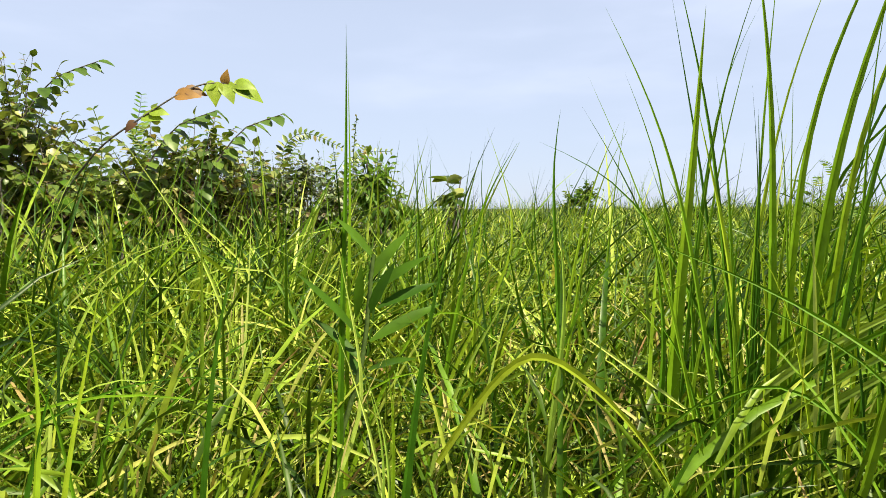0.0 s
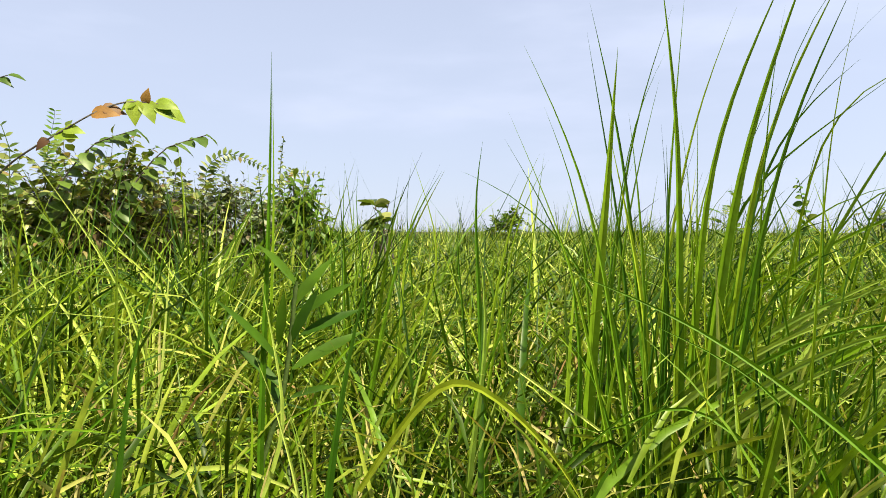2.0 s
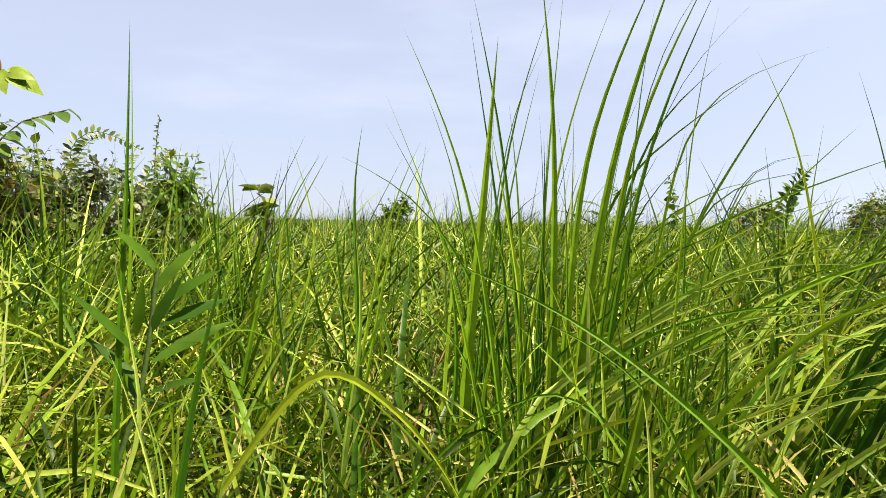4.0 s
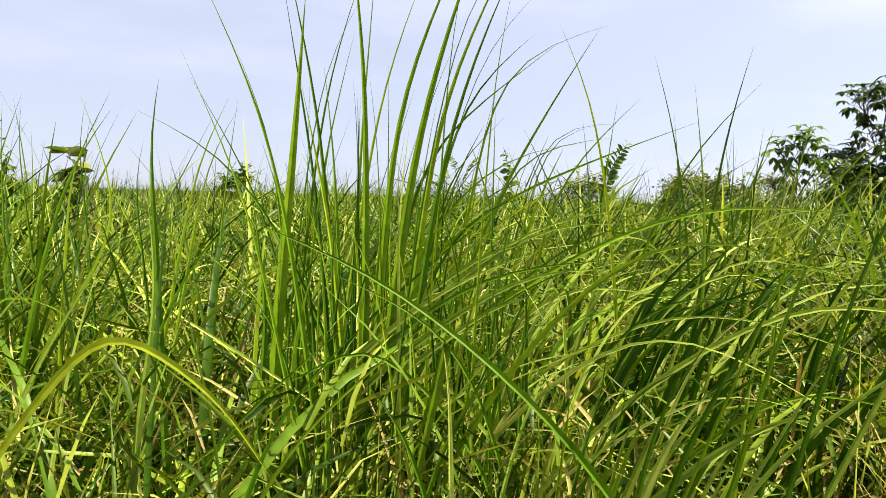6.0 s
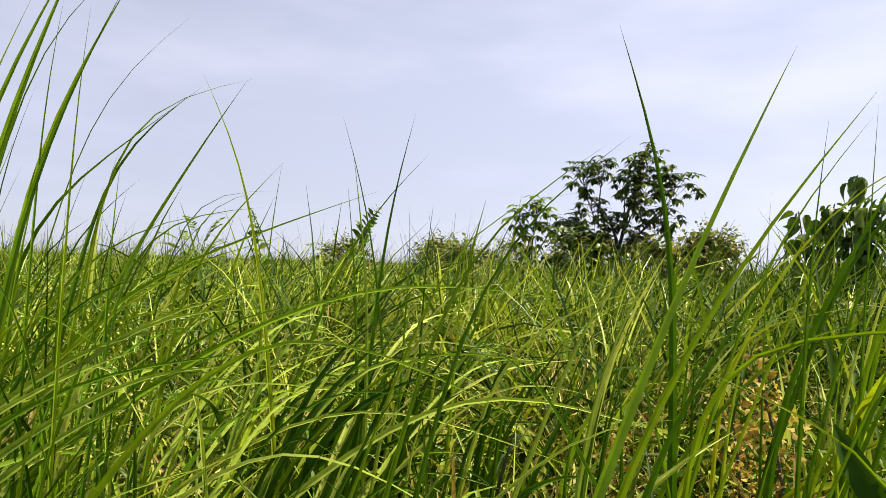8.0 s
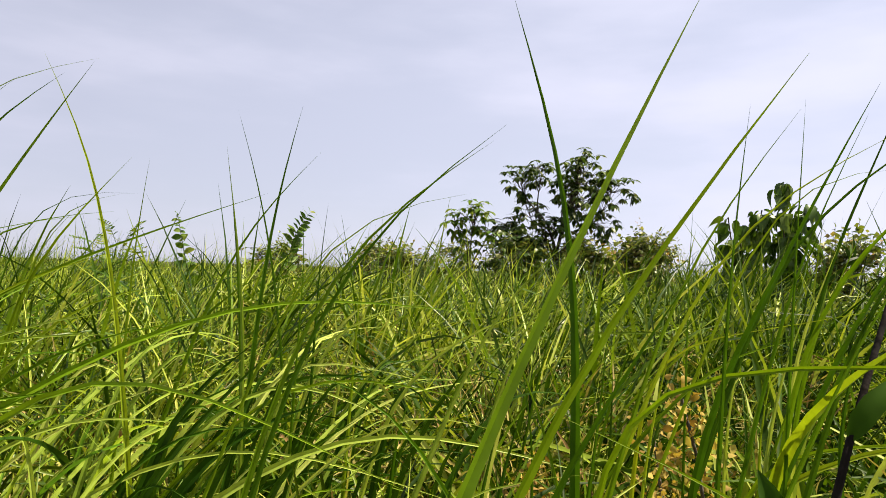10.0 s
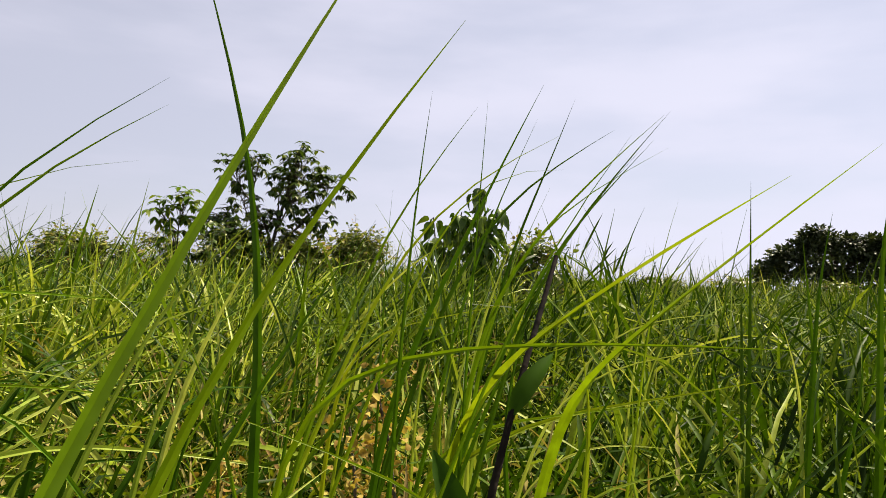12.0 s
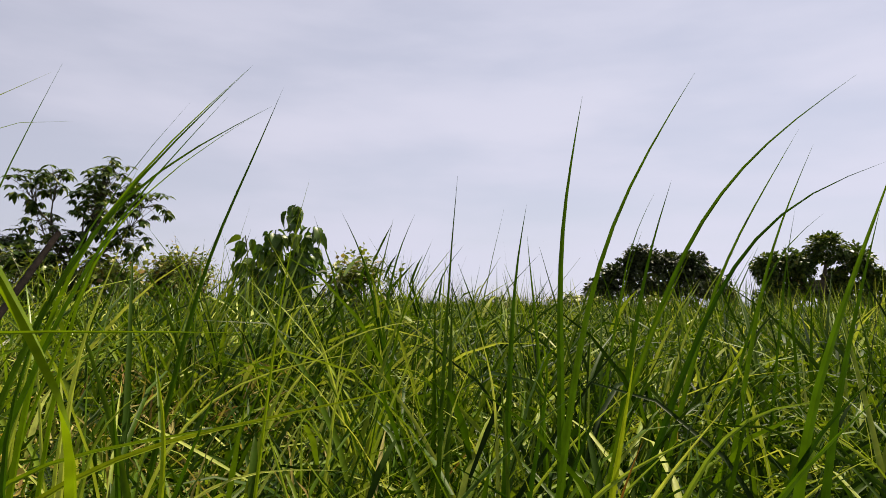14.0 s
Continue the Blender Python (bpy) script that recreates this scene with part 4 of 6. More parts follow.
tussock_left = thing("grass_tussock", "loose tuft of slender green blades crossing each other", "grass", "tall grass tussocks", (0.193, 1.029, 0.0))
blade(tussock_left, 0.0123, green, (0.193, 1.029, 0.000), (0.171, 1.031, 0.611), (0.163, 1.032, 0.727), (0.178, 1.031, 0.799))
blade(tussock_left, 0.0086, green, (0.129, 1.139, 0.000), (0.235, 1.120, 0.654), (0.265, 1.115, 0.747), (0.288, 1.110, 0.789))
blade(tussock_left, 0.0070, green, (0.156, 1.186, 0.000), (0.257, 1.167, 0.654), (0.284, 1.162, 0.742), (0.315, 1.155, 0.784))
blade(tussock_left, 0.0062, green, (0.257, 1.219, 0.000), (0.299, 1.210, 0.635), (0.313, 1.207, 0.737), (0.321, 1.205, 0.803))
blade(tussock_left, 0.0070, green, (0.209, 1.176, 0.000), (0.162, 1.180, 0.586), (0.149, 1.181, 0.671), (0.169, 1.179, 0.721))
blade(tussock_left, 0.0082, green, (0.571, 0.987, 0.000), (0.359, 1.038, 0.566), (0.247, 1.065, 0.716), (0.150, 1.079, 0.756))
blade(tussock_left, 0.0101, green, (-0.067, 1.087, 0.000), (0.046, 1.086, 0.608), (0.081, 1.085, 0.701), (0.120, 1.083, 0.756))
blade(tussock_left, 0.0077, green, (0.027, 1.136, 0.000), (0.062, 1.135, 0.624), (0.072, 1.135, 0.712), (0.105, 1.134, 0.748))
blade(tussock_left, 0.0067, green, (0.032, 1.587, 0.000), (-0.028, 1.584, 0.696), (-0.038, 1.583, 0.754), (-0.024, 1.584, 0.804))
blade(tussock_left, 0.0067, green, (-0.052, 1.583, 0.000), (-0.059, 1.582, 0.671), (-0.061, 1.582, 0.741), (-0.056, 1.582, 0.803))
blade(tussock_left, 0.0058, green, (0.120, 1.384, 0.000), (0.085, 1.385, 0.619), (0.071, 1.385, 0.746), (0.089, 1.385, 0.801))

tussock_front = thing("grass_tussock", "low tuft of bent green and yellow-green blades", "grass", "tall grass tussocks", (0.768, 0.473, 0.0))
blade(tussock_front, 0.0102, green, (0.768, 0.473, 0.000), (0.609, 0.582, 0.325), (0.402, 0.725, 0.537), (0.225, 0.787, 0.617))
blade(tussock_front, 0.0107, lime, (-0.009, 0.784, 0.351), (0.040, 0.785, 0.424), (0.103, 0.784, 0.489), (0.163, 0.777, 0.452), (0.220, 0.767, 0.396), (0.274, 0.752, 0.303))
blade(tussock_front, 0.0112, pale, (0.114, 0.884, 0.000), (0.137, 0.881, 0.342), (0.160, 0.878, 0.516), (0.148, 0.880, 0.649))
blade(tussock_front, 0.0127, lime, (0.451, 0.733, 0.291), (0.482, 0.716, 0.467), (0.439, 0.740, 0.280))
blade(tussock_front, 0.0071, pale, (0.011, 0.937, 0.000), (0.052, 0.936, 0.358), (0.093, 0.934, 0.533), (0.108, 0.934, 0.572))
blade(tussock_front, 0.0080, green, (-0.086, 1.188, 0.000), (0.021, 1.185, 0.386), (0.131, 1.183, 0.586), (0.077, 1.185, 0.790))
blade(tussock_front, 0.0075, green, (-0.231, 0.965, 0.000), (-0.078, 0.978, 0.418), (-0.001, 0.984, 0.523), (0.101, 0.984, 0.436))
blade(tussock_front, 0.0067, green, (-0.320, 0.949, 0.000), (-0.101, 0.975, 0.457), (-0.040, 0.982, 0.521), (0.022, 0.985, 0.538))
blade(tussock_front, 0.0067, green, (0.029, 1.005, 0.000), (0.192, 0.975, 0.500), (0.261, 0.962, 0.606), (0.335, 0.943, 0.615))
blade(tussock_front, 0.0103, pale, (0.499, 1.014, 0.000), (0.554, 0.984, 0.186), (0.618, 0.949, 0.296), (0.694, 0.899, 0.367), (0.790, 0.824, 0.398))
blade(tussock_front, 0.0075, green, (0.622, 0.734, 0.000), (0.559, 0.757, 0.281), (0.396, 0.815, 0.453), (0.298, 0.850, 0.362), (0.253, 0.862, 0.412))
blade(tussock_front, 0.0067, green, (0.622, 0.684, 0.000), (0.570, 0.717, 0.279), (0.504, 0.761, 0.457), (0.344, 0.836, 0.549))
blade(tussock_front, 0.0080, green, (0.175, 0.782, 0.000), (0.252, 0.759, 0.313), (0.302, 0.744, 0.414), (0.373, 0.716, 0.493))
blade(tussock_front, 0.0071, green, (0.414, 0.757, 0.000), (0.470, 0.723, 0.293), (0.516, 0.694, 0.412), (0.589, 0.640, 0.508))

tussock_swept = thing("grass_tussock", "tuft of pale blades swept over to one side", "grass", "tall grass tussocks", (0.549, 1.041, 0.0))
blade(tussock_swept, 0.0096, green, (0.549, 1.041, 0.000), (0.662, 0.961, 0.558), (0.769, 0.885, 0.822), (0.816, 0.845, 0.921))
blade(tussock_swept, 0.0090, green, (0.551, 1.136, 0.000), (0.601, 1.086, 0.644), (0.637, 1.043, 0.753), (0.674, 0.973, 0.799), (0.710, 0.918, 0.846), (0.742, 0.854, 0.888))
blade(tussock_swept, 0.0065, green, (0.573, 1.033, 0.000), (0.723, 0.953, 0.713), (0.753, 0.920, 0.732), (0.805, 0.864, 0.740), (0.839, 0.827, 0.744))
blade(tussock_swept, 0.0040, green, (0.668, 1.035, 0.000), (0.788, 0.955, 0.763), (0.814, 0.926, 0.780), (0.844, 0.894, 0.781), (0.882, 0.854, 0.771))
blade(tussock_swept, 0.0080, lime, (0.674, 0.928, 0.000), (0.754, 0.878, 0.652), (0.774, 0.855, 0.697), (0.793, 0.804, 0.746), (0.816, 0.748, 0.798))
blade(tussock_swept, 0.0075, pale, (0.977, 0.758, 0.000), (0.977, 0.758, 0.592), (0.973, 0.761, 0.659), (0.965, 0.766, 0.728), (0.953, 0.776, 0.836))
blade(tussock_swept, 0.0070, pale, (0.957, 0.778, 0.000), (1.007, 0.728, 0.527), (1.033, 0.699, 0.577), (1.081, 0.646, 0.628), (1.159, 0.592, 0.641))
blade(tussock_swept, 0.0065, green, (0.587, 1.040, 0.000), (0.687, 0.940, 0.860), (0.724, 0.890, 0.887), (0.761, 0.840, 0.902), (0.799, 0.789, 0.911))
blade(tussock_swept, 0.0080, green, (0.909, 0.823, 0.000), (0.866, 0.862, 0.601), (0.833, 0.892, 0.828), (0.791, 0.926, 0.940))
blade(tussock_swept, 0.0116, green, (0.589, 1.317, 0.000), (0.642, 1.276, 0.370), (0.779, 1.171, 0.597), (0.995, 1.007, 0.736), (1.107, 0.891, 0.797))
blade(tussock_swept, 0.0079, green, (0.416, 1.151, 0.000), (0.619, 1.024, 0.593), (0.731, 0.953, 0.723), (0.824, 0.881, 0.738))
blade(tussock_swept, 0.0068, green, (1.314, 1.031, 0.000), (1.275, 1.074, 0.614), (1.246, 1.106, 0.839), (1.216, 1.137, 0.980))
blade(tussock_swept, 0.0094, green, (0.983, 0.819, 0.000), (1.016, 0.778, 0.661), (1.030, 0.760, 0.809), (1.045, 0.741, 0.902))
blade(tussock_swept, 0.0076, green, (0.870, 1.034, 0.000), (1.012, 0.869, 0.671), (1.062, 0.811, 0.788), (1.099, 0.763, 0.849))
blade(tussock_swept, 0.0080, green, (1.085, 0.876, 0.000), (1.067, 0.897, 0.620), (1.061, 0.903, 0.713), (1.053, 0.911, 0.807))
blade(tussock_swept, 0.0067, green, (1.109, 0.801, 0.000), (1.121, 0.785, 0.663), (1.123, 0.781, 0.731), (1.128, 0.776, 0.780))
blade(tussock_swept, 0.0058, green, (1.131, 0.871, 0.000), (1.147, 0.850, 0.674), (1.150, 0.846, 0.735), (1.145, 0.854, 0.779))
blade(tussock_swept, 0.0065, green, (0.723, 1.106, 0.000), (0.831, 1.022, 0.709), (0.854, 1.004, 0.782), (0.911, 0.957, 0.779))
blade(tussock_swept, 0.0065, green, (0.898, 0.969, 0.000), (0.924, 0.944, 0.700), (0.930, 0.939, 0.771), (0.936, 0.934, 0.830))
blade(tussock_swept, 0.0149, pale, (0.344, 1.034, 0.000), (0.401, 0.999, 0.306), (0.548, 0.908, 0.494), (0.649, 0.845, 0.577), (0.733, 0.781, 0.589))
blade(tussock_swept, 0.0142, pale, (0.313, 0.994, 0.000), (0.371, 0.959, 0.300), (0.517, 0.868, 0.484), (0.628, 0.799, 0.556), (0.662, 0.774, 0.568))
blade(tussock_swept, 0.0114, pale, (0.380, 1.025, 0.000), (0.436, 0.988, 0.307), (0.579, 0.891, 0.495), (0.689, 0.816, 0.604), (0.803, 0.714, 0.609))
blade(tussock_swept, 0.0110, pale, (0.431, 1.059, 0.000), (0.485, 1.020, 0.326), (0.627, 0.920, 0.525), (0.733, 0.845, 0.611), (0.832, 0.756, 0.633))
blade(tussock_swept, 0.0133, pale, (0.340, 0.988, 0.000), (0.396, 0.951, 0.280), (0.540, 0.855, 0.451), (0.660, 0.775, 0.541), (0.752, 0.695, 0.547))
blade(tussock_swept, 0.0079, green, (0.431, 1.005, 0.000), (0.485, 0.965, 0.286), (0.624, 0.863, 0.462), (0.717, 0.794, 0.537), (0.808, 0.709, 0.587))
blade(tussock_swept, 0.0082, green, (0.492, 1.034, 0.000), (0.545, 0.992, 0.305), (0.680, 0.885, 0.491), (0.779, 0.806, 0.595), (0.886, 0.698, 0.623))
blade(tussock_swept, 0.0150, pale, (0.354, 0.979, 0.000), (0.410, 0.942, 0.270), (0.555, 0.847, 0.435), (0.635, 0.794, 0.506), (0.682, 0.758, 0.510))
blade(tussock_swept, 0.0077, green, (0.464, 1.097, 0.000), (0.519, 1.058, 0.352), (0.660, 0.958, 0.568), (0.763, 0.885, 0.665), (0.859, 0.800, 0.705))
blade(tussock_swept, 0.0082, green, (0.412, 1.050, 0.000), (0.587, 0.943, 0.542), (0.647, 0.907, 0.636), (0.737, 0.842, 0.652))
blade(tussock_swept, 0.0080, green, (0.583, 1.090, 0.000), (0.752, 0.956, 0.518), (0.831, 0.894, 0.638), (0.932, 0.796, 0.661))
blade(tussock_swept, 0.0087, green, (0.332, 1.033, 0.000), (0.390, 0.999, 0.328), (0.540, 0.912, 0.529), (0.606, 0.874, 0.592), (0.650, 0.844, 0.640))

# most blades here carry painted shade, through the darkened green
tussock_shaded = thing("grass_tussock", "dense green tuft of broad arching blades, shade in their colour", "grass", "tall grass tussocks", (1.059, 1.092, 0.0))
blade(tussock_shaded, 0.0212, green_shaded, (1.059, 1.092, 0.029), (1.166, 0.984, 0.455), (1.246, 0.886, 0.537))
blade(tussock_shaded, 0.0162, green_shaded, (1.033, 1.115, 0.024), (1.186, 0.961, 0.481), (1.328, 0.766, 0.495))
blade(tussock_shaded, 0.0167, green_shaded, (1.112, 1.097, 0.018), (1.264, 0.928, 0.413), (1.357, 0.795, 0.431))
blade(tussock_shaded, 0.0182, green_shaded, (1.054, 1.177, 0.000), (1.143, 1.095, 0.341), (1.206, 1.029, 0.492))
blade(tussock_shaded, 0.0162, green_shaded, (1.053, 1.255, 0.000), (1.170, 1.153, 0.249), (1.299, 1.013, 0.456))
blade(tussock_shaded, 0.0219, green_shaded, (1.063, 1.035, 0.000), (1.072, 1.024, 0.055), (1.166, 0.922, 0.319), (1.201, 0.879, 0.501))
blade(tussock_shaded, 0.0243, green_shaded, (1.083, 1.014, 0.000), (1.088, 1.009, 0.047), (1.140, 0.953, 0.302), (1.192, 0.891, 0.430))
blade(tussock_shaded, 0.0150, pale, (1.059, 1.092, 0.017), (1.127, 1.026, 0.237), (1.252, 0.879, 0.385))
blade(tussock_shaded, 0.0137, green_shaded, (1.125, 1.028, 0.020), (1.206, 0.938, 0.219), (1.332, 0.761, 0.315))
blade(tussock_shaded, 0.0146, pale, (1.110, 0.986, 0.000), (1.118, 0.977, 0.031), (1.206, 0.873, 0.206), (1.297, 0.741, 0.282))
blade(tussock_shaded, 0.0166, green_shaded, (1.098, 1.270, 0.000), (1.172, 1.206, 0.155), (1.234, 1.145, 0.334))
blade(tussock_shaded, 0.0182, green_shaded, (1.135, 1.103, 0.000), (1.179, 1.058, 0.173), (1.239, 0.991, 0.315))
blade(tussock_shaded, 0.0138, green_shaded, (1.057, 1.303, 0.000), (1.134, 1.240, 0.149), (1.128, 1.245, 0.379))
blade(tussock_shaded, 0.0138, green_shaded, (1.195, 1.184, 0.000), (1.257, 1.121, 0.262), (1.235, 1.144, 0.439))
blade(tussock_shaded, 0.0198, green_shaded, (0.741, 0.817, 0.000), (0.868, 0.741, 0.411), (0.894, 0.726, 0.452), (0.937, 0.697, 0.494), (1.022, 0.630, 0.527))
blade(tussock_shaded, 0.0170, green_shaded, (0.801, 0.785, 0.000), (0.895, 0.726, 0.389), (0.908, 0.717, 0.416), (0.949, 0.689, 0.522), (0.983, 0.663, 0.559))
blade(tussock_shaded, 0.0156, green_shaded, (0.877, 0.739, 0.000), (0.920, 0.709, 0.384), (0.928, 0.704, 0.419), (0.962, 0.679, 0.516), (0.971, 0.672, 0.557))
blade(tussock_shaded, 0.0176, green_shaded, (0.705, 0.871, 0.000), (0.873, 0.773, 0.445), (0.908, 0.753, 0.491), (0.932, 0.738, 0.524), (0.980, 0.703, 0.581))
blade(tussock_shaded, 0.0195, green_shaded, (0.756, 0.866, 0.000), (0.889, 0.787, 0.481), (0.922, 0.768, 0.540), (0.974, 0.733, 0.587))
blade(tussock_shaded, 0.0178, green_shaded, (0.864, 0.716, 0.000), (0.933, 0.663, 0.389), (0.960, 0.643, 0.464), (1.018, 0.592, 0.507))

tussock_thin = thing("grass_tussock", "scattered tall thin blades rising over short grass", "grass", "tall grass tussocks", (-0.149, 0.908, 0.0))
blade(tussock_thin, 0.0100, green, (-0.149, 0.908, 0.000), (-0.142, 0.909, 0.383), (-0.129, 0.911, 0.704), (-0.126, 0.911, 0.895))
blade(tussock_thin, 0.0079, green, (-0.146, 0.939, 0.000), (-0.138, 0.940, 0.390), (-0.128, 0.941, 0.683), (-0.129, 0.941, 0.862))
blade(tussock_thin, 0.0094, pale, (-0.244, 0.845, 0.000), (-0.129, 0.860, 0.338), (-0.100, 0.864, 0.381), (-0.133, 0.860, 0.598))
blade(tussock_thin, 0.0119, green, (-0.064, 0.548, 0.000), (-0.034, 0.549, 0.407), (-0.007, 0.550, 0.591), (0.008, 0.550, 0.637))
blade(tussock_thin, 0.0050, green, (0.359, 1.171, 0.000), (0.120, 1.194, 0.660), (0.105, 1.195, 0.679), (0.083, 1.197, 0.706))
blade(tussock_thin, 0.0075, green, (-0.175, 1.795, 0.000), (-0.073, 1.799, 0.689), (-0.057, 1.799, 0.741), (-0.025, 1.800, 0.791))
blade(tussock_thin, 0.0060, green, (-0.083, 1.798, 0.000), (-0.103, 1.797, 0.689), (-0.106, 1.797, 0.756), (-0.106, 1.797, 0.779))
blade(tussock_thin, 0.0087, pale, (-0.087, 0.953, 0.000), (0.003, 0.950, 0.361), (0.067, 0.948, 0.491), (0.126, 0.942, 0.588))
blade(tussock_thin, 0.0110, green, (-0.336, 0.498, 0.000), (-0.316, 0.510, 0.431), (-0.309, 0.514, 0.509), (-0.317, 0.510, 0.584))
blade(tussock_thin, 0.0076, green, (-0.367, 0.540, 0.000), (-0.320, 0.566, 0.446), (-0.301, 0.576, 0.541), (-0.293, 0.580, 0.603))
blade(tussock_thin, 0.0093, green, (-0.304, 0.742, 0.000), (-0.259, 0.757, 0.493), (-0.242, 0.763, 0.582), (-0.212, 0.771, 0.656))
blade(tussock_thin, 0.0064, green, (-0.689, 0.584, 0.000), (-0.630, 0.617, 0.267), (-0.480, 0.702, 0.431), (-0.351, 0.774, 0.444), (-0.198, 0.827, 0.391))
blade(tussock_thin, 0.0052, green, (-0.672, 0.669, 0.000), (-0.612, 0.698, 0.259), (-0.457, 0.775, 0.418), (-0.341, 0.833, 0.449), (-0.211, 0.876, 0.421))
blade(tussock_thin, 0.0053, green, (-0.360, 0.716, 0.000), (-0.391, 0.698, 0.350), (-0.417, 0.682, 0.498), (-0.459, 0.656, 0.528))
blade(tussock_thin, 0.0075, lime, (-0.295, 0.697, 0.000), (-0.213, 0.719, 0.352), (-0.177, 0.729, 0.430), (-0.138, 0.737, 0.487))
blade(tussock_thin, 0.0073, pale, (-0.057, 0.798, 0.000), (-0.066, 0.797, 0.305), (-0.072, 0.797, 0.395), (-0.099, 0.794, 0.468))
blade(tussock_thin, 0.0097, green, (-0.188, 0.627, 0.000), (-0.124, 0.638, 0.374), (-0.102, 0.642, 0.439), (-0.111, 0.640, 0.521))
blade(tussock_thin, 0.0063, green, (-0.356, 0.922, 0.000), (-0.289, 0.928, 0.241), (-0.117, 0.943, 0.389), (-0.045, 0.949, 0.435), (0.040, 0.949, 0.391))
blade(tussock_thin, 0.0058, green, (-0.503, 0.868, 0.000), (-0.444, 0.896, 0.404), (-0.409, 0.912, 0.524), (-0.347, 0.938, 0.469))
blade(tussock_thin, 0.0073, pale, (-0.332, 1.049, 0.000), (-0.316, 1.054, 0.395), (-0.305, 1.057, 0.538), (-0.298, 1.059, 0.650))
blade(tussock_thin, 0.0087, pale, (-0.359, 1.467, 0.000), (-0.491, 1.417, 0.524), (-0.569, 1.388, 0.678), (-0.642, 1.356, 0.802))
blade(tussock_thin, 0.0058, green, (-0.526, 0.893, 0.000), (-0.461, 0.910, 0.285), (-0.294, 0.956, 0.460), (-0.233, 0.973, 0.497), (-0.183, 0.983, 0.486))
blade(tussock_thin, 0.0070, green, (-0.794, 1.186, 0.000), (-0.732, 1.212, 0.320), (-0.572, 1.278, 0.516), (-0.496, 1.309, 0.578), (-0.420, 1.336, 0.740))

tussock_kinked = thing("grass_tussock", "tuft of tall slanting blades with one kinked tip", "grass", "tall grass tussocks", (0.976, 0.282, 0.0))
blade(tussock_kinked, 0.0112, green, (0.976, 0.282, 0.000), (0.973, 0.288, 0.485), (0.969, 0.295, 0.737), (0.941, 0.340, 0.924))
blade(tussock_kinked, 0.0098, green, (0.41, 0.204, 0.0), (0.452, 0.193, 0.175), (0.501, 0.182, 0.33), (0.556, 0.17, 0.466), (0.611, 0.156, 0.586), (0.665, 0.137, 0.692), (0.724, 0.11, 0.8))
blade(tussock_kinked, 0.0084, green, (0.69, 0.324, 0.0), (0.692, 0.287, 0.173), (0.693, 0.254, 0.326), (0.694, 0.221, 0.459), (0.696, 0.183, 0.576), (0.703, 0.134, 0.677), (0.715, 0.07, 0.766))
blade(tussock_kinked, 0.0057, green, (0.912, 0.171, 0.000), (0.917, 0.154, 0.635), (0.919, 0.147, 0.753), (0.921, 0.141, 0.800))
blade(tussock_kinked, 0.0062, green, (0.934, 0.370, 0.000), (0.986, 0.224, 0.643), (1.004, 0.173, 0.756), (1.016, 0.129, 0.815))
blade(tussock_kinked, 0.0050, green, (1.156, 0.178, 0.000), (1.160, 0.159, 0.711), (1.161, 0.155, 0.782), (1.161, 0.152, 0.858))
blade(tussock_kinked, 0.0060, green, (1.133, 0.295, 0.000), (1.160, 0.159, 0.699), (1.166, 0.128, 0.776), (1.170, 0.102, 0.839))
blade(tussock_kinked, 0.0062, green, (1.011, 0.453, 0.000), (1.076, 0.222, 0.683), (1.097, 0.148, 0.776), (1.110, 0.072, 0.810))
blade(tussock_kinked, 0.0048, green, (1.060, 0.418, 0.000), (1.113, 0.184, 0.730), (1.125, 0.128, 0.807), (1.134, 0.068, 0.782))
blade(tussock_kinked, 0.0043, green, (0.840, 0.297, 0.000), (0.863, 0.058, 0.697), (0.866, 0.029, 0.737), (0.867, 0.012, 0.758))
blade(tussock_kinked, 0.0090, green, (1.195, 0.337, 0.000), (1.215, 0.098, 0.697), (1.220, 0.034, 0.771), (1.220, -0.013, 0.827))
blade(tussock_kinked, 0.0060, green, (1.152, 0.326, 0.000), (1.172, 0.087, 0.696), (1.176, 0.037, 0.769), (1.177, 0.001, 0.809))
blade(tussock_kinked, 0.0050, green, (1.267, 0.351, 0.000), (1.297, 0.129, 0.732), (1.300, 0.108, 0.766), (1.301, 0.101, 0.787))
blade(tussock_kinked, 0.0053, green, (1.369, 0.039, 0.000), (1.366, -0.026, 0.692), (1.366, -0.033, 0.733), (1.365, -0.050, 0.783))
blade(tussock_kinked, 0.0046, green, (1.378, 0.338, 0.000), (1.381, 0.331, 0.748), (1.381, 0.331, 0.773), (1.382, 0.327, 0.794))
blade(tussock_kinked, 0.0062, green, (0.997, 0.231, 0.000), (0.962, 0.290, 0.483), (0.944, 0.321, 0.608), (0.927, 0.346, 0.658))
blade(tussock_kinked, 0.0083, pale, (0.795, 0.543, 0.000), (0.929, 0.343, 0.665), (0.944, 0.320, 0.691), (0.967, 0.282, 0.724))

tussock_arching = thing("grass_tussock", "tuft of long arching blades with drooping tips", "grass", "tall grass tussocks", (0.600, 0.421, 0.0))
blade(tussock_arching, 0.0085, green, (1.297, 0.250, 0.000), (1.267, 0.170, 0.636), (1.254, 0.129, 0.698), (1.241, 0.082, 0.760), (1.239, 0.030, 0.808), (1.238, -0.024, 0.858))
blade(tussock_arching, 0.0065, green, (1.335, 0.242, 0.000), (1.305, 0.162, 0.669), (1.281, 0.091, 0.757), (1.270, 0.031, 0.795), (1.261, -0.030, 0.827))
blade(tussock_arching, 0.0056, green, (0.600, 0.421, 0.000), (0.698, 0.340, 0.597), (0.733, 0.311, 0.706), (0.790, 0.245, 0.774))
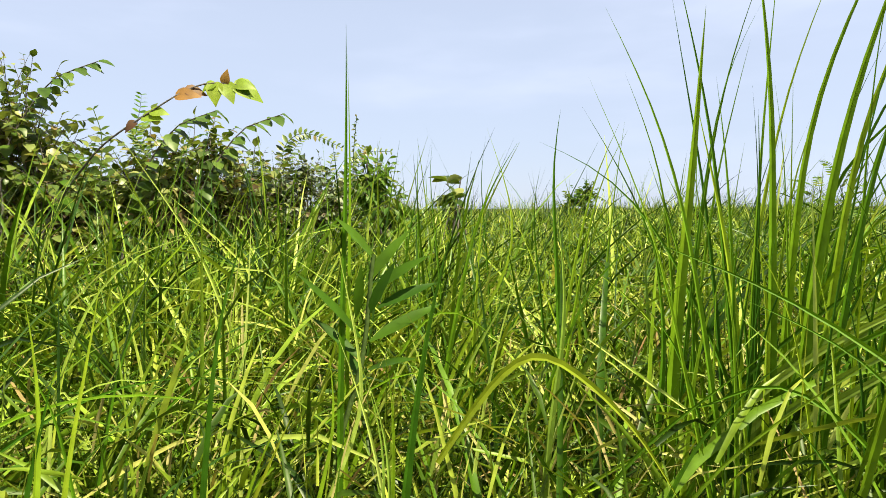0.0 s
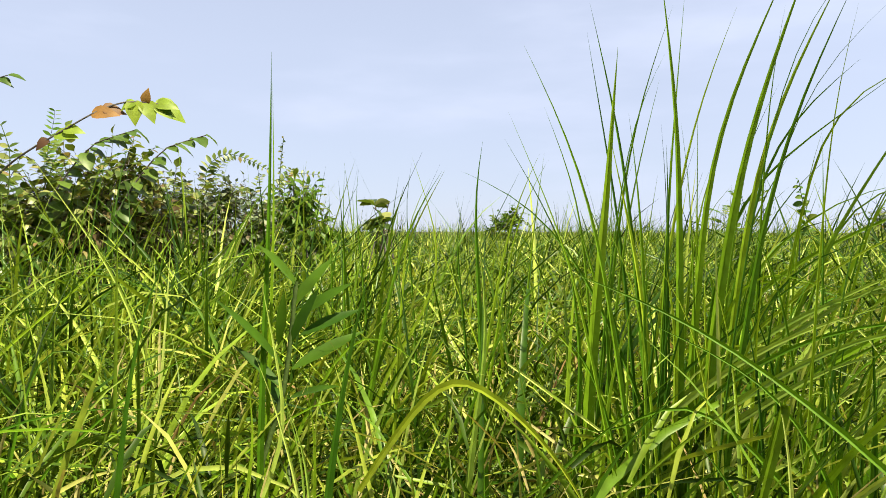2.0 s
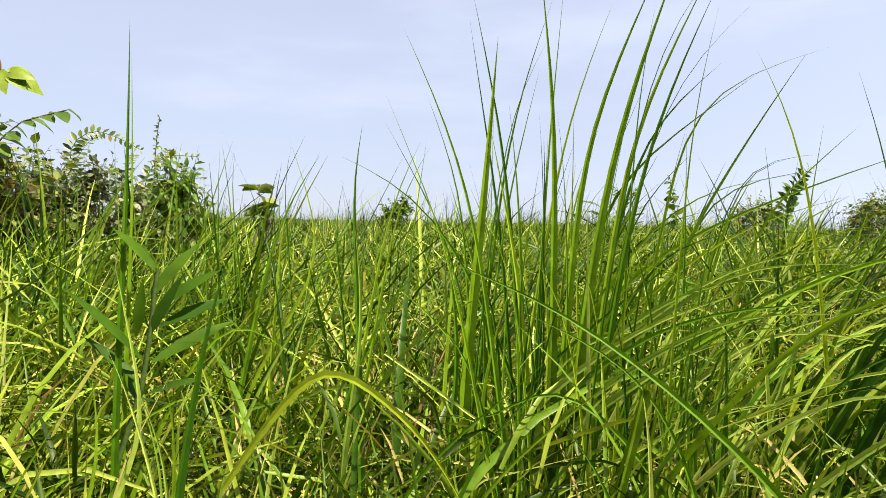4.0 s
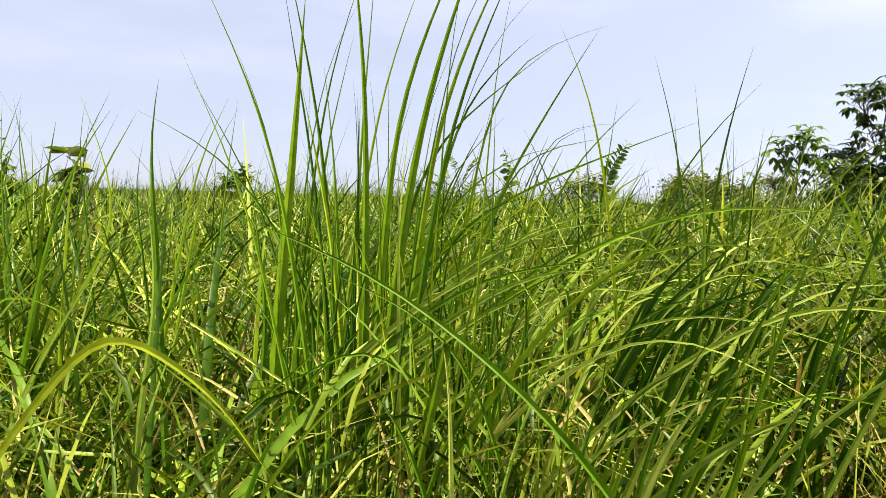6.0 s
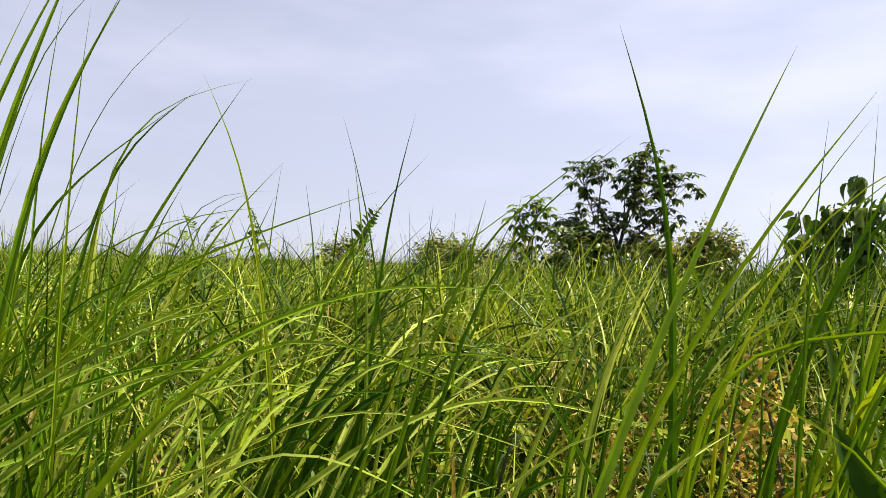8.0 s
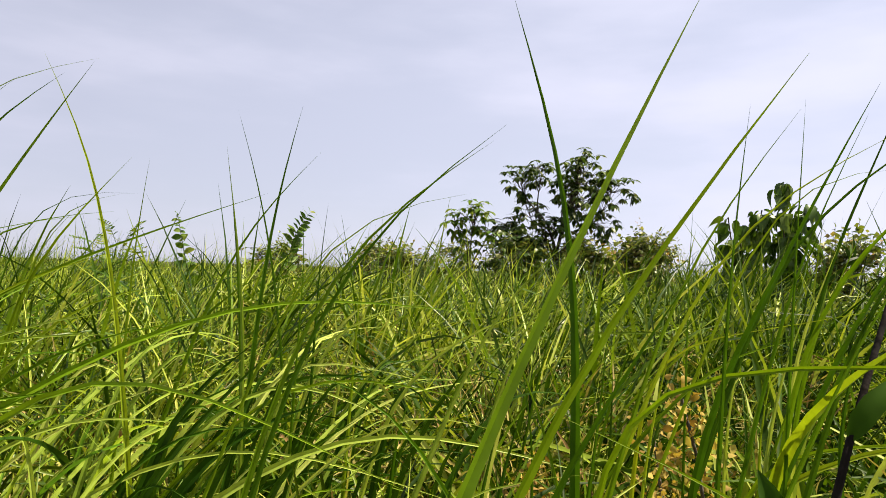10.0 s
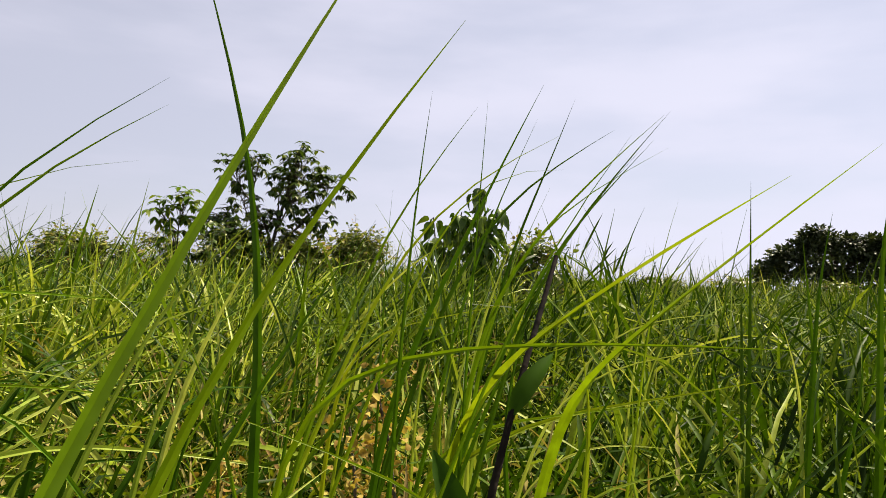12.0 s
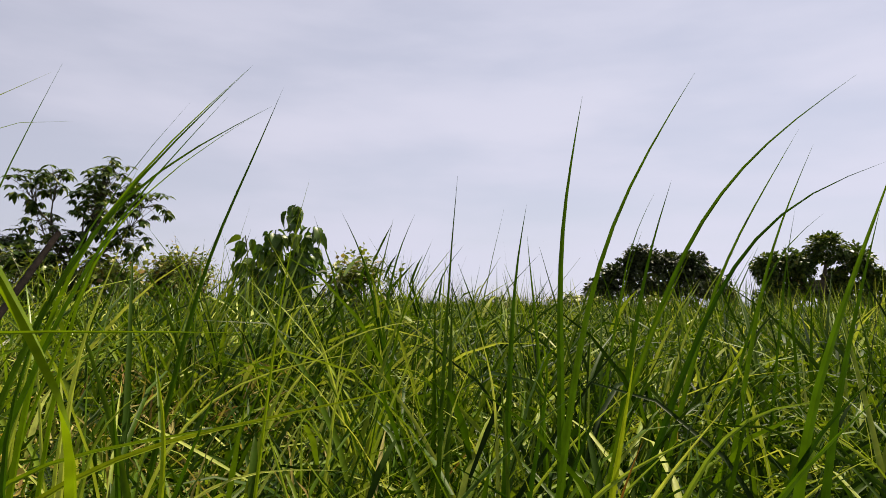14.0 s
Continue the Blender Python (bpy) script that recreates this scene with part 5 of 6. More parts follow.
blade(tussock_arching, 0.0069, green, (0.693, 0.538, 0.000), (0.785, 0.462, 0.558), (0.833, 0.423, 0.705), (0.910, 0.336, 0.793))
blade(tussock_arching, 0.0043, green, (0.615, 0.587, 0.000), (0.794, 0.426, 0.702), (0.830, 0.394, 0.744), (0.882, 0.335, 0.747))
blade(tussock_arching, 0.0069, green, (1.148, 0.772, 0.000), (1.174, 0.747, 0.708), (1.175, 0.745, 0.733), (1.181, 0.740, 0.755))
blade(tussock_arching, 0.0062, green, (1.005, 0.166, 0.000), (0.854, 0.327, 0.523), (0.797, 0.388, 0.622), (0.753, 0.424, 0.614))
blade(tussock_arching, 0.0065, pale, (0.667, 0.513, 0.000), (0.709, 0.460, 0.321), (0.816, 0.325, 0.517), (0.844, 0.290, 0.548), (0.880, 0.233, 0.549))
blade(tussock_arching, 0.0057, pale, (0.573, 0.541, 0.000), (0.755, 0.384, 0.523), (0.779, 0.363, 0.558), (0.811, 0.331, 0.565))

tussock_lime = thing("grass_tussock", "tuft of translucent yellow-green blades close by", "grass", "tall grass tussocks", (0.910, 0.017, 0.0))
blade(tussock_lime, 0.0048, lime, (0.910, 0.017, 0.000), (0.860, 0.077, 0.548), (0.823, 0.105, 0.569), (0.799, 0.131, 0.584), (0.776, 0.155, 0.600), (0.762, 0.182, 0.614), (0.753, 0.201, 0.619))
blade(tussock_lime, 0.0140, lime, (1.330, 0.250, 0.000), (1.200, 0.190, 0.480), (1.075, 0.113, 0.599), (0.971, 0.053, 0.654), (0.869, -0.003, 0.692), (0.797, -0.029, 0.712), (0.757, -0.043, 0.719))
blade(tussock_lime, 0.0130, lime, (1.275, 0.172, 0.000), (1.175, 0.072, 0.540), (1.072, 0.034, 0.602), (0.990, -0.000, 0.646), (0.887, -0.042, 0.694), (0.816, -0.064, 0.719), (0.775, -0.078, 0.734))
blade(tussock_lime, 0.0062, lime, (0.958, 0.302, 0.000), (0.938, 0.242, 0.608), (0.936, 0.188, 0.620), (0.944, 0.121, 0.631), (0.952, 0.042, 0.637), (0.969, -0.034, 0.639), (0.987, -0.125, 0.638))
blade(tussock_lime, 0.0070, lime, (1.261, 0.377, 0.000), (1.241, 0.327, 0.602), (1.228, 0.246, 0.621), (1.215, 0.158, 0.641), (1.202, 0.080, 0.665))
blade(tussock_lime, 0.0090, green, (1.069, 0.258, 0.000), (1.039, 0.208, 0.560), (1.026, 0.175, 0.627), (1.013, 0.139, 0.699), (1.000, 0.106, 0.768), (0.987, 0.075, 0.821))
blade(tussock_lime, 0.0075, lime, (1.236, 0.271, 0.000), (1.256, 0.221, 0.489), (1.278, 0.148, 0.508), (1.301, 0.053, 0.526), (1.323, -0.021, 0.537), (1.335, -0.068, 0.542))
blade(tussock_lime, 0.0085, pale, (1.278, 0.212, 0.000), (1.278, 0.212, 0.466), (1.292, 0.203, 0.550), (1.307, 0.189, 0.619), (1.323, 0.168, 0.680))
blade(tussock_lime, 0.0120, green, (1.202, -0.447, 0.000), (1.202, -0.477, 0.562), (1.196, -0.507, 0.649), (1.192, -0.527, 0.714), (1.188, -0.553, 0.783))
blade(tussock_lime, 0.0078, green, (0.772, 0.131, 0.0), (0.712, 0.081, 0.379), (0.682, -0.079, 0.629), (0.686, -0.086, 0.639), (0.69, -0.095, 0.654), (0.691, -0.1, 0.661), (0.693, -0.111, 0.676), (0.696, -0.129, 0.699))

# blades against the sky, silhouette darkness put into their colour
tussock_upright = thing("grass_tussock", "upright blades on the grassy swell, silhouette shade in their colour", "grass", "tall grass tussocks", (1.583, -0.346, 0.0))
blade(tussock_upright, 0.0130, green_shaded, (1.583, -0.346, 0.000), (1.583, -0.343, 0.579), (1.583, -0.341, 0.746), (1.579, -0.371, 0.940))
blade(tussock_upright, 0.0099, green_shaded, (1.436, -0.278, 0.000), (1.425, -0.333, 0.543), (1.418, -0.376, 0.749), (1.394, -0.463, 0.908))
blade(tussock_upright, 0.0130, green_shaded, (2.070, -0.395, 0.000), (1.989, -0.621, 0.745), (1.944, -0.746, 0.946), (1.868, -0.904, 1.073))
blade(tussock_upright, 0.0115, green_shaded, (1.787, -0.376, 0.000), (1.692, -0.597, 0.700), (1.647, -0.702, 0.830), (1.600, -0.788, 0.857))
blade(tussock_upright, 0.0106, green_shaded, (1.949, -0.489, 0.000), (1.883, -0.657, 0.708), (1.855, -0.727, 0.856), (1.831, -0.780, 0.962))
blade(tussock_upright, 0.0106, green_shaded, (1.904, -0.617, 0.000), (1.855, -0.729, 0.728), (1.841, -0.759, 0.825), (1.822, -0.799, 0.933))
blade(tussock_upright, 0.0140, green_shaded, (2.144, -0.473, 0.000), (2.112, -0.594, 0.765), (2.106, -0.616, 0.836), (2.099, -0.641, 0.922))
blade(tussock_upright, 0.0087, green_shaded, (2.151, -0.431, 0.000), (2.121, -0.555, 0.777), (2.116, -0.578, 0.849), (2.107, -0.611, 0.902))
blade(tussock_upright, 0.0130, green_shaded, (1.677, -0.263, 0.000), (1.676, -0.283, 0.636), (1.675, -0.288, 0.720), (1.674, -0.303, 0.803))
blade(tussock_upright, 0.0122, green_shaded, (1.950, -0.388, 0.000), (1.954, -0.341, 0.653), (1.955, -0.330, 0.728), (1.956, -0.326, 0.786))
blade(tussock_upright, 0.0140, green_shaded, (2.636, 0.117, 0.000), (2.647, 0.014, 0.746), (2.650, -0.009, 0.830), (2.653, -0.048, 0.915))
blade(tussock_upright, 0.0147, green_shaded, (2.465, -0.099, 0.000), (2.439, 0.058, 0.751), (2.434, 0.089, 0.825), (2.427, 0.130, 0.897))
blade(tussock_upright, 0.0129, green_shaded, (2.851, 0.064, 0.000), (2.858, -0.109, 0.721), (2.859, -0.145, 0.795), (2.860, -0.193, 0.845))
blade(tussock_upright, 0.0098, green_shaded, (1.728, 0.356, 0.000), (1.777, 0.223, 0.720), (1.796, 0.172, 0.858), (1.815, 0.113, 1.030))
blade(tussock_upright, 0.0070, green_shaded, (1.086, 0.242, 0.000), (1.163, 0.116, 0.622), (1.185, 0.080, 0.711), (1.234, -0.029, 0.860))
blade(tussock_upright, 0.0090, green_shaded, (1.291, 0.411, 0.000), (1.387, 0.242, 0.658), (1.424, 0.177, 0.784), (1.484, 0.030, 0.897))
blade(tussock_upright, 0.0087, green_shaded, (2.121, -0.623, 0.000), (2.036, -0.813, 0.739), (2.024, -0.841, 0.795), (1.995, -0.900, 0.839))
blade(tussock_upright, 0.0074, green_shaded, (2.147, -0.812, 0.000), (2.115, -0.882, 0.768), (2.110, -0.893, 0.828), (2.107, -0.899, 0.865))
blade(tussock_upright, 0.0115, green_shaded, (1.310, -0.486, 0.000), (1.278, -0.544, 0.579), (1.269, -0.561, 0.663), (1.260, -0.576, 0.741))
blade(tussock_upright, 0.0140, green_shaded, (1.263, -0.347, 0.000), (1.208, -0.462, 0.509), (1.192, -0.494, 0.581), (1.175, -0.524, 0.610))

tussock_low = thing("grass_tussock", "low tangle of arching pale and green blades", "grass", "tall grass tussocks", (-0.503, 0.806, 0.0))
blade(tussock_low, 0.0063, pale, (-0.503, 0.806, 0.000), (-0.482, 0.819, 0.426), (-0.478, 0.821, 0.464), (-0.461, 0.830, 0.421), (-0.440, 0.842, 0.332))
blade(tussock_low, 0.0064, pale, (-0.631, 0.910, 0.000), (-0.538, 0.960, 0.453), (-0.496, 0.982, 0.555), (-0.439, 1.009, 0.601), (-0.356, 1.041, 0.620))
blade(tussock_low, 0.0063, pale, (-0.471, 0.835, 0.000), (-0.361, 0.879, 0.423), (-0.342, 0.886, 0.458), (-0.287, 0.906, 0.485), (-0.229, 0.922, 0.496))
blade(tussock_low, 0.0055, pale, (-0.663, 0.726, 0.000), (-0.603, 0.757, 0.270), (-0.450, 0.837, 0.435), (-0.425, 0.850, 0.454), (-0.394, 0.865, 0.446), (-0.337, 0.888, 0.398))
blade(tussock_low, 0.0100, green, (-0.357, 0.484, 0.000), (-0.327, 0.503, 0.399), (-0.321, 0.507, 0.434), (-0.301, 0.519, 0.531))
blade(tussock_low, 0.0093, lime, (-0.298, 0.747, 0.000), (-0.228, 0.767, 0.306), (-0.217, 0.770, 0.328), (-0.174, 0.781, 0.419))
blade(tussock_low, 0.0060, pale, (-0.100, 0.794, 0.000), (-0.081, 0.796, 0.250), (-0.072, 0.797, 0.307), (-0.077, 0.796, 0.392), (-0.096, 0.794, 0.460))
blade(tussock_low, 0.0087, lime, (-0.075, 0.797, 0.000), (-0.067, 0.797, 0.249), (-0.062, 0.798, 0.327), (-0.061, 0.798, 0.424), (-0.070, 0.797, 0.475))
blade(tussock_low, 0.0064, pale, (-0.037, 0.851, 0.000), (-0.091, 0.845, 0.358), (-0.106, 0.843, 0.407), (-0.121, 0.841, 0.470), (-0.138, 0.839, 0.506))
blade(tussock_low, 0.0100, green, (-0.129, 0.739, 0.000), (-0.125, 0.739, 0.278), (-0.124, 0.740, 0.332), (-0.113, 0.741, 0.383))
blade(tussock_low, 0.0073, pale, (-0.090, 1.100, 0.000), (-0.007, 1.100, 0.249), (0.019, 1.100, 0.287), (0.095, 1.096, 0.315), (0.174, 1.086, 0.327))
blade(tussock_low, 0.0055, pale, (0.199, 0.929, 0.470), (0.233, 0.921, 0.446), (0.294, 0.903, 0.402), (0.344, 0.886, 0.365), (0.394, 0.865, 0.325))
blade(tussock_low, 0.0071, green, (0.054, 0.876, 0.000), (0.225, 0.820, 0.338), (0.307, 0.793, 0.420), (0.384, 0.758, 0.501))
blade(tussock_low, 0.0067, green, (0.140, 0.812, 0.000), (0.284, 0.748, 0.333), (0.365, 0.712, 0.427), (0.445, 0.665, 0.510))
blade(tussock_low, 0.0060, green, (0.075, 0.936, 0.000), (0.138, 0.911, 0.224), (0.299, 0.849, 0.361), (0.352, 0.829, 0.396), (0.418, 0.797, 0.423))
blade(tussock_low, 0.0087, green, (0.501, 0.633, 0.000), (0.419, 0.681, 0.340), (0.394, 0.696, 0.392), (0.364, 0.713, 0.430))
blade(tussock_low, 0.0075, pale, (0.189, 0.881, 0.000), (0.161, 0.886, 0.187), (0.131, 0.890, 0.286), (0.167, 0.884, 0.411), (0.190, 0.880, 0.483))
blade(tussock_low, 0.0071, green, (0.025, 0.951, 0.000), (0.058, 0.948, 0.172), (0.091, 0.946, 0.256), (0.124, 0.942, 0.395))
blade(tussock_low, 0.0067, pale, (-0.395, 0.809, 0.000), (-0.382, 0.815, 0.242), (-0.374, 0.818, 0.319), (-0.341, 0.833, 0.397))
blade(tussock_low, 0.0067, green, (-0.346, 0.831, 0.000), (-0.329, 0.838, 0.216), (-0.314, 0.843, 0.309), (-0.338, 0.834, 0.404))
blade(tussock_low, 0.0075, lime, (-0.299, 0.849, 0.000), (-0.290, 0.852, 0.223), (-0.281, 0.855, 0.341), (-0.258, 0.862, 0.432))

tussock_side = thing("grass_tussock", "tuft of long pale blades bending sideways", "grass", "tall grass tussocks", (1.133, 0.990, 0.0))
blade(tussock_side, 0.0080, pale, (1.133, 0.990, 0.000), (1.185, 0.949, 0.506), (1.194, 0.942, 0.549), (1.228, 0.914, 0.593), (1.264, 0.882, 0.618))
blade(tussock_side, 0.0075, pale, (0.926, 0.893, 0.000), (1.037, 0.811, 0.522), (1.049, 0.801, 0.551), (1.115, 0.748, 0.556), (1.166, 0.698, 0.540), (1.234, 0.621, 0.514))
blade(tussock_side, 0.0073, pale, (1.058, 0.946, 0.000), (1.212, 0.793, 0.503), (1.229, 0.776, 0.531), (1.282, 0.718, 0.587), (1.347, 0.635, 0.643))
blade(tussock_side, 0.0090, pale, (1.226, 0.918, 0.000), (1.262, 0.884, 0.496), (1.269, 0.877, 0.543), (1.297, 0.850, 0.621), (1.313, 0.834, 0.679))
blade(tussock_side, 0.0087, pale, (1.183, 1.093, 0.000), (1.326, 0.961, 0.591), (1.339, 0.949, 0.619), (1.376, 0.912, 0.633), (1.455, 0.825, 0.638))
blade(tussock_side, 0.0080, pale, (0.763, 0.751, 0.000), (0.872, 0.681, 0.405), (0.886, 0.672, 0.431), (0.935, 0.637, 0.487), (0.959, 0.618, 0.508))
blade(tussock_side, 0.0087, pale, (0.919, 0.649, 0.000), (0.942, 0.631, 0.399), (0.946, 0.628, 0.434), (0.959, 0.618, 0.481), (0.970, 0.609, 0.512))
blade(tussock_side, 0.0075, pale, (1.403, 0.297, 0.000), (1.405, 0.289, 0.423), (1.406, 0.287, 0.491), (1.410, 0.270, 0.605), (1.414, 0.256, 0.671))
blade(tussock_side, 0.0103, pale, (1.372, 0.220, 0.000), (1.375, 0.205, 0.520), (1.376, 0.201, 0.603), (1.380, 0.178, 0.657), (1.385, 0.155, 0.730))
blade(tussock_side, 0.0063, pale, (1.378, 0.216, 0.000), (1.389, 0.124, 0.454), (1.392, 0.100, 0.514), (1.396, 0.041, 0.566), (1.396, -0.021, 0.584), (1.389, -0.121, 0.603))
blade(tussock_side, 0.0073, pale, (1.232, 0.232, 0.000), (1.244, 0.073, 0.421), (1.245, 0.053, 0.448), (1.246, -0.021, 0.478), (1.240, -0.105, 0.491))
blade(tussock_side, 0.0071, green, (1.222, 0.353, 0.000), (1.229, 0.335, 0.385), (1.235, 0.321, 0.526), (1.244, 0.298, 0.631))
blade(tussock_side, 0.0078, green, (1.193, 0.412, 0.000), (1.203, 0.392, 0.382), (1.209, 0.378, 0.508), (1.213, 0.370, 0.628))
blade(tussock_side, 0.0067, green, (1.213, 0.476, 0.000), (1.215, 0.472, 0.362), (1.216, 0.471, 0.465), (1.204, 0.490, 0.590))
blade(tussock_side, 0.0067, green, (1.187, 0.311, 0.000), (1.200, 0.272, 0.406), (1.206, 0.255, 0.499), (1.215, 0.226, 0.585))
blade(tussock_side, 0.0069, green, (1.180, 0.162, 0.000), (1.174, 0.186, 0.431), (1.172, 0.196, 0.515), (1.177, 0.176, 0.619))
blade(tussock_side, 0.0070, pale, (1.641, 0.165, 0.000), (1.645, 0.065, 0.498), (1.646, 0.034, 0.574), (1.647, 0.001, 0.634))
blade(tussock_side, 0.0070, pale, (1.648, 0.020, 0.000), (1.646, -0.025, 0.491), (1.646, -0.038, 0.563), (1.644, -0.085, 0.632))

# glints here come largely from the lightened blade colour
tussock_swell = thing("grass_tussock", "tuft of pale blades on the grassy swell, glint in their colour", "grass", "tall grass tussocks", (1.166, 0.396, 0.0))
blade(tussock_swell, 0.0087, lime, (1.166, 0.396, 0.000), (1.201, 0.338, 0.290), (1.291, 0.191, 0.468), (1.311, 0.158, 0.491), (1.345, 0.091, 0.512), (1.391, -0.045, 0.535), (1.411, -0.192, 0.573))
blade(tussock_swell, 0.0084, green, (1.154, 0.463, 0.000), (1.194, 0.409, 0.366), (1.296, 0.270, 0.591), (1.312, 0.248, 0.607), (1.339, 0.209, 0.614), (1.370, 0.154, 0.622))
blade(tussock_swell, 0.0119, pale, (1.377, 0.245, 0.000), (1.404, 0.197, 0.485), (1.409, 0.187, 0.532), (1.429, 0.147, 0.550))
blade(tussock_swell, 0.0070, pale, (1.772, 0.306, 0.000), (1.825, 0.072, 0.541), (1.835, 0.030, 0.580), (1.851, -0.070, 0.618), (1.860, -0.168, 0.627))
blade(tussock_swell, 0.0080, pale, (1.360, 0.324, 0.000), (1.445, 0.111, 0.428), (1.453, 0.091, 0.442), (1.477, 0.021, 0.456), (1.499, -0.075, 0.448))
blade(tussock_swell, 0.0099, pale, (1.503, -0.082, 0.000), (1.485, -0.011, 0.407), (1.483, -0.002, 0.433), (1.474, 0.029, 0.526))
blade(tussock_swell, 0.0084, pale, (1.537, -0.011, 0.000), (1.536, -0.009, 0.399), (1.536, -0.008, 0.497), (1.535, -0.005, 0.535))
blade(tussock_swell, 0.0090, pale, (1.734, 0.025, 0.000), (1.740, -0.006, 0.488), (1.741, -0.011, 0.528), (1.743, -0.024, 0.632))
blade(tussock_swell, 0.0102, pale, (1.740, 0.013, 0.000), (1.750, -0.069, 0.418), (1.753, -0.085, 0.461), (1.759, -0.154, 0.638))
blade(tussock_swell, 0.0106, pale, (1.965, -0.094, 0.000), (1.931, 0.057, 0.584), (1.926, 0.079, 0.628), (1.904, 0.164, 0.777))
blade(tussock_swell, 0.0113, pale, (1.436, -0.121, 0.000), (1.402, -0.327, 0.434), (1.399, -0.346, 0.454), (1.385, -0.407, 0.497), (1.365, -0.472, 0.535))
blade(tussock_swell, 0.0140, green, (1.405, -0.322, 0.000), (1.394, -0.372, 0.467), (1.392, -0.381, 0.507), (1.388, -0.396, 0.610))
blade(tussock_swell, 0.0098, rust_leaf, (1.361, -0.291, 0.000), (1.345, -0.362, 0.447), (1.343, -0.370, 0.472), (1.338, -0.392, 0.528))
blade(tussock_swell, 0.0105, pale, (1.589, -0.305, 0.000), (1.506, -0.524, 0.508), (1.497, -0.548, 0.535), (1.472, -0.604, 0.553), (1.435, -0.673, 0.550))
blade(tussock_swell, 0.0087, pale, (1.437, -0.324, 0.000), (1.344, -0.523, 0.463), (1.335, -0.543, 0.486), (1.307, -0.596, 0.524))
blade(tussock_swell, 0.0140, green, (1.191, -0.244, 0.000), (1.126, -0.399, 0.501), (1.116, -0.421, 0.537), (1.091, -0.471, 0.600))
blade(tussock_swell, 0.0094, pale, (1.659, -0.277, 0.000), (1.659, -0.260, 0.506), (1.659, -0.257, 0.548), (1.660, -0.227, 0.634))
blade(tussock_swell, 0.0091, green, (1.195, 0.065, 0.000), (1.157, 0.121, 0.499), (1.154, 0.126, 0.515), (1.162, 0.114, 0.611), (1.175, 0.094, 0.677))
blade(tussock_swell, 0.0112, pale, (1.345, 0.199, 0.000), (1.346, 0.197, 0.441), (1.346, 0.196, 0.520), (1.356, 0.180, 0.592))
blade(tussock_swell, 0.0122, green, (1.246, 0.066, 0.000), (1.255, 0.046, 0.472), (1.258, 0.040, 0.540), (1.250, 0.057, 0.613))
blade(tussock_swell, 0.0081, pale, (1.659, -0.122, 0.000), (1.660, -0.187, 0.472), (1.660, -0.203, 0.529), (1.660, -0.228, 0.573))
blade(tussock_swell, 0.0111, green, (1.612, -0.256, 0.000), (1.605, -0.312, 0.455), (1.603, -0.330, 0.531), (1.604, -0.326, 0.612))

tussock_leaning = thing("grass_tussock", "tuft of broad pale blades leaning out of dark grass", "grass", "tall grass tussocks", (0.736, 0.375, 0.0))
blade(tussock_leaning, 0.0114, pale, (0.736, 0.375, 0.000), (0.777, 0.293, 0.402), (0.782, 0.283, 0.428), (0.793, 0.258, 0.475), (0.807, 0.224, 0.516), (0.821, 0.182, 0.556))
blade(tussock_leaning, 0.0160, pale, (0.815, 0.331, 0.000), (0.845, 0.311, 0.406), (0.893, 0.293, 0.458), (0.946, 0.269, 0.493), (1.004, 0.239, 0.518))
blade(tussock_leaning, 0.0110, pale, (0.963, 0.389, 0.000), (0.963, 0.389, 0.355), (0.980, 0.378, 0.522), (0.986, 0.346, 0.623), (1.003, 0.303, 0.706))
blade(tussock_leaning, 0.0130, green, (0.926, 0.370, 0.000), (0.926, 0.370, 0.377), (0.934, 0.365, 0.440), (0.941, 0.359, 0.504), (0.951, 0.351, 0.554))
blade(tussock_leaning, 0.0130, green, (0.957, 0.367, 0.000), (0.957, 0.367, 0.363), (0.962, 0.364, 0.434), (0.970, 0.359, 0.512), (0.984, 0.346, 0.564))
blade(tussock_leaning, 0.0100, pale, (1.036, 0.201, 0.000), (1.036, 0.201, 0.368), (1.085, 0.181, 0.409), (1.126, 0.168, 0.422))
blade(tussock_leaning, 0.0125, pale, (0.784, 0.608, 0.000), (0.804, 0.608, 0.277), (0.880, 0.597, 0.316), (0.958, 0.595, 0.329), (1.046, 0.588, 0.341))
blade(tussock_leaning, 0.0075, pale, (0.886, 0.365, 0.000), (0.892, 0.353, 0.378), (0.895, 0.346, 0.478), (0.904, 0.329, 0.576), (0.912, 0.312, 0.631), (0.927, 0.274, 0.703))
blade(tussock_leaning, 0.0060, pale, (0.594, 0.766, 0.000), (0.643, 0.719, 0.235), (0.767, 0.599, 0.380), (0.797, 0.569, 0.406), (0.839, 0.523, 0.402), (0.872, 0.480, 0.387))
blade(tussock_leaning, 0.0075, pale, (0.701, 0.597, 0.000), (0.760, 0.535, 0.333), (0.771, 0.524, 0.364), (0.803, 0.487, 0.393), (0.835, 0.446, 0.405), (0.858, 0.412, 0.370))
blade(tussock_leaning, 0.0090, pale, (0.746, 0.330, 0.000), (0.786, 0.223, 0.425), (0.790, 0.213, 0.445), (0.799, 0.184, 0.467))
blade(tussock_leaning, 0.0076, pale, (1.116, 0.964, 0.000), (1.189, 0.882, 0.500), (1.206, 0.863, 0.558), (1.254, 0.804, 0.621), (1.318, 0.715, 0.629))
blade(tussock_leaning, 0.0079, pale, (1.019, 0.709, 0.000), (1.085, 0.613, 0.498), (1.099, 0.592, 0.549), (1.147, 0.513, 0.618), (1.200, 0.402, 0.656))
blade(tussock_leaning, 0.0067, lime, (0.802, 0.867, 0.000), (0.846, 0.816, 0.333), (0.961, 0.687, 0.537), (0.987, 0.657, 0.559), (1.066, 0.551, 0.549), (1.124, 0.449, 0.523))
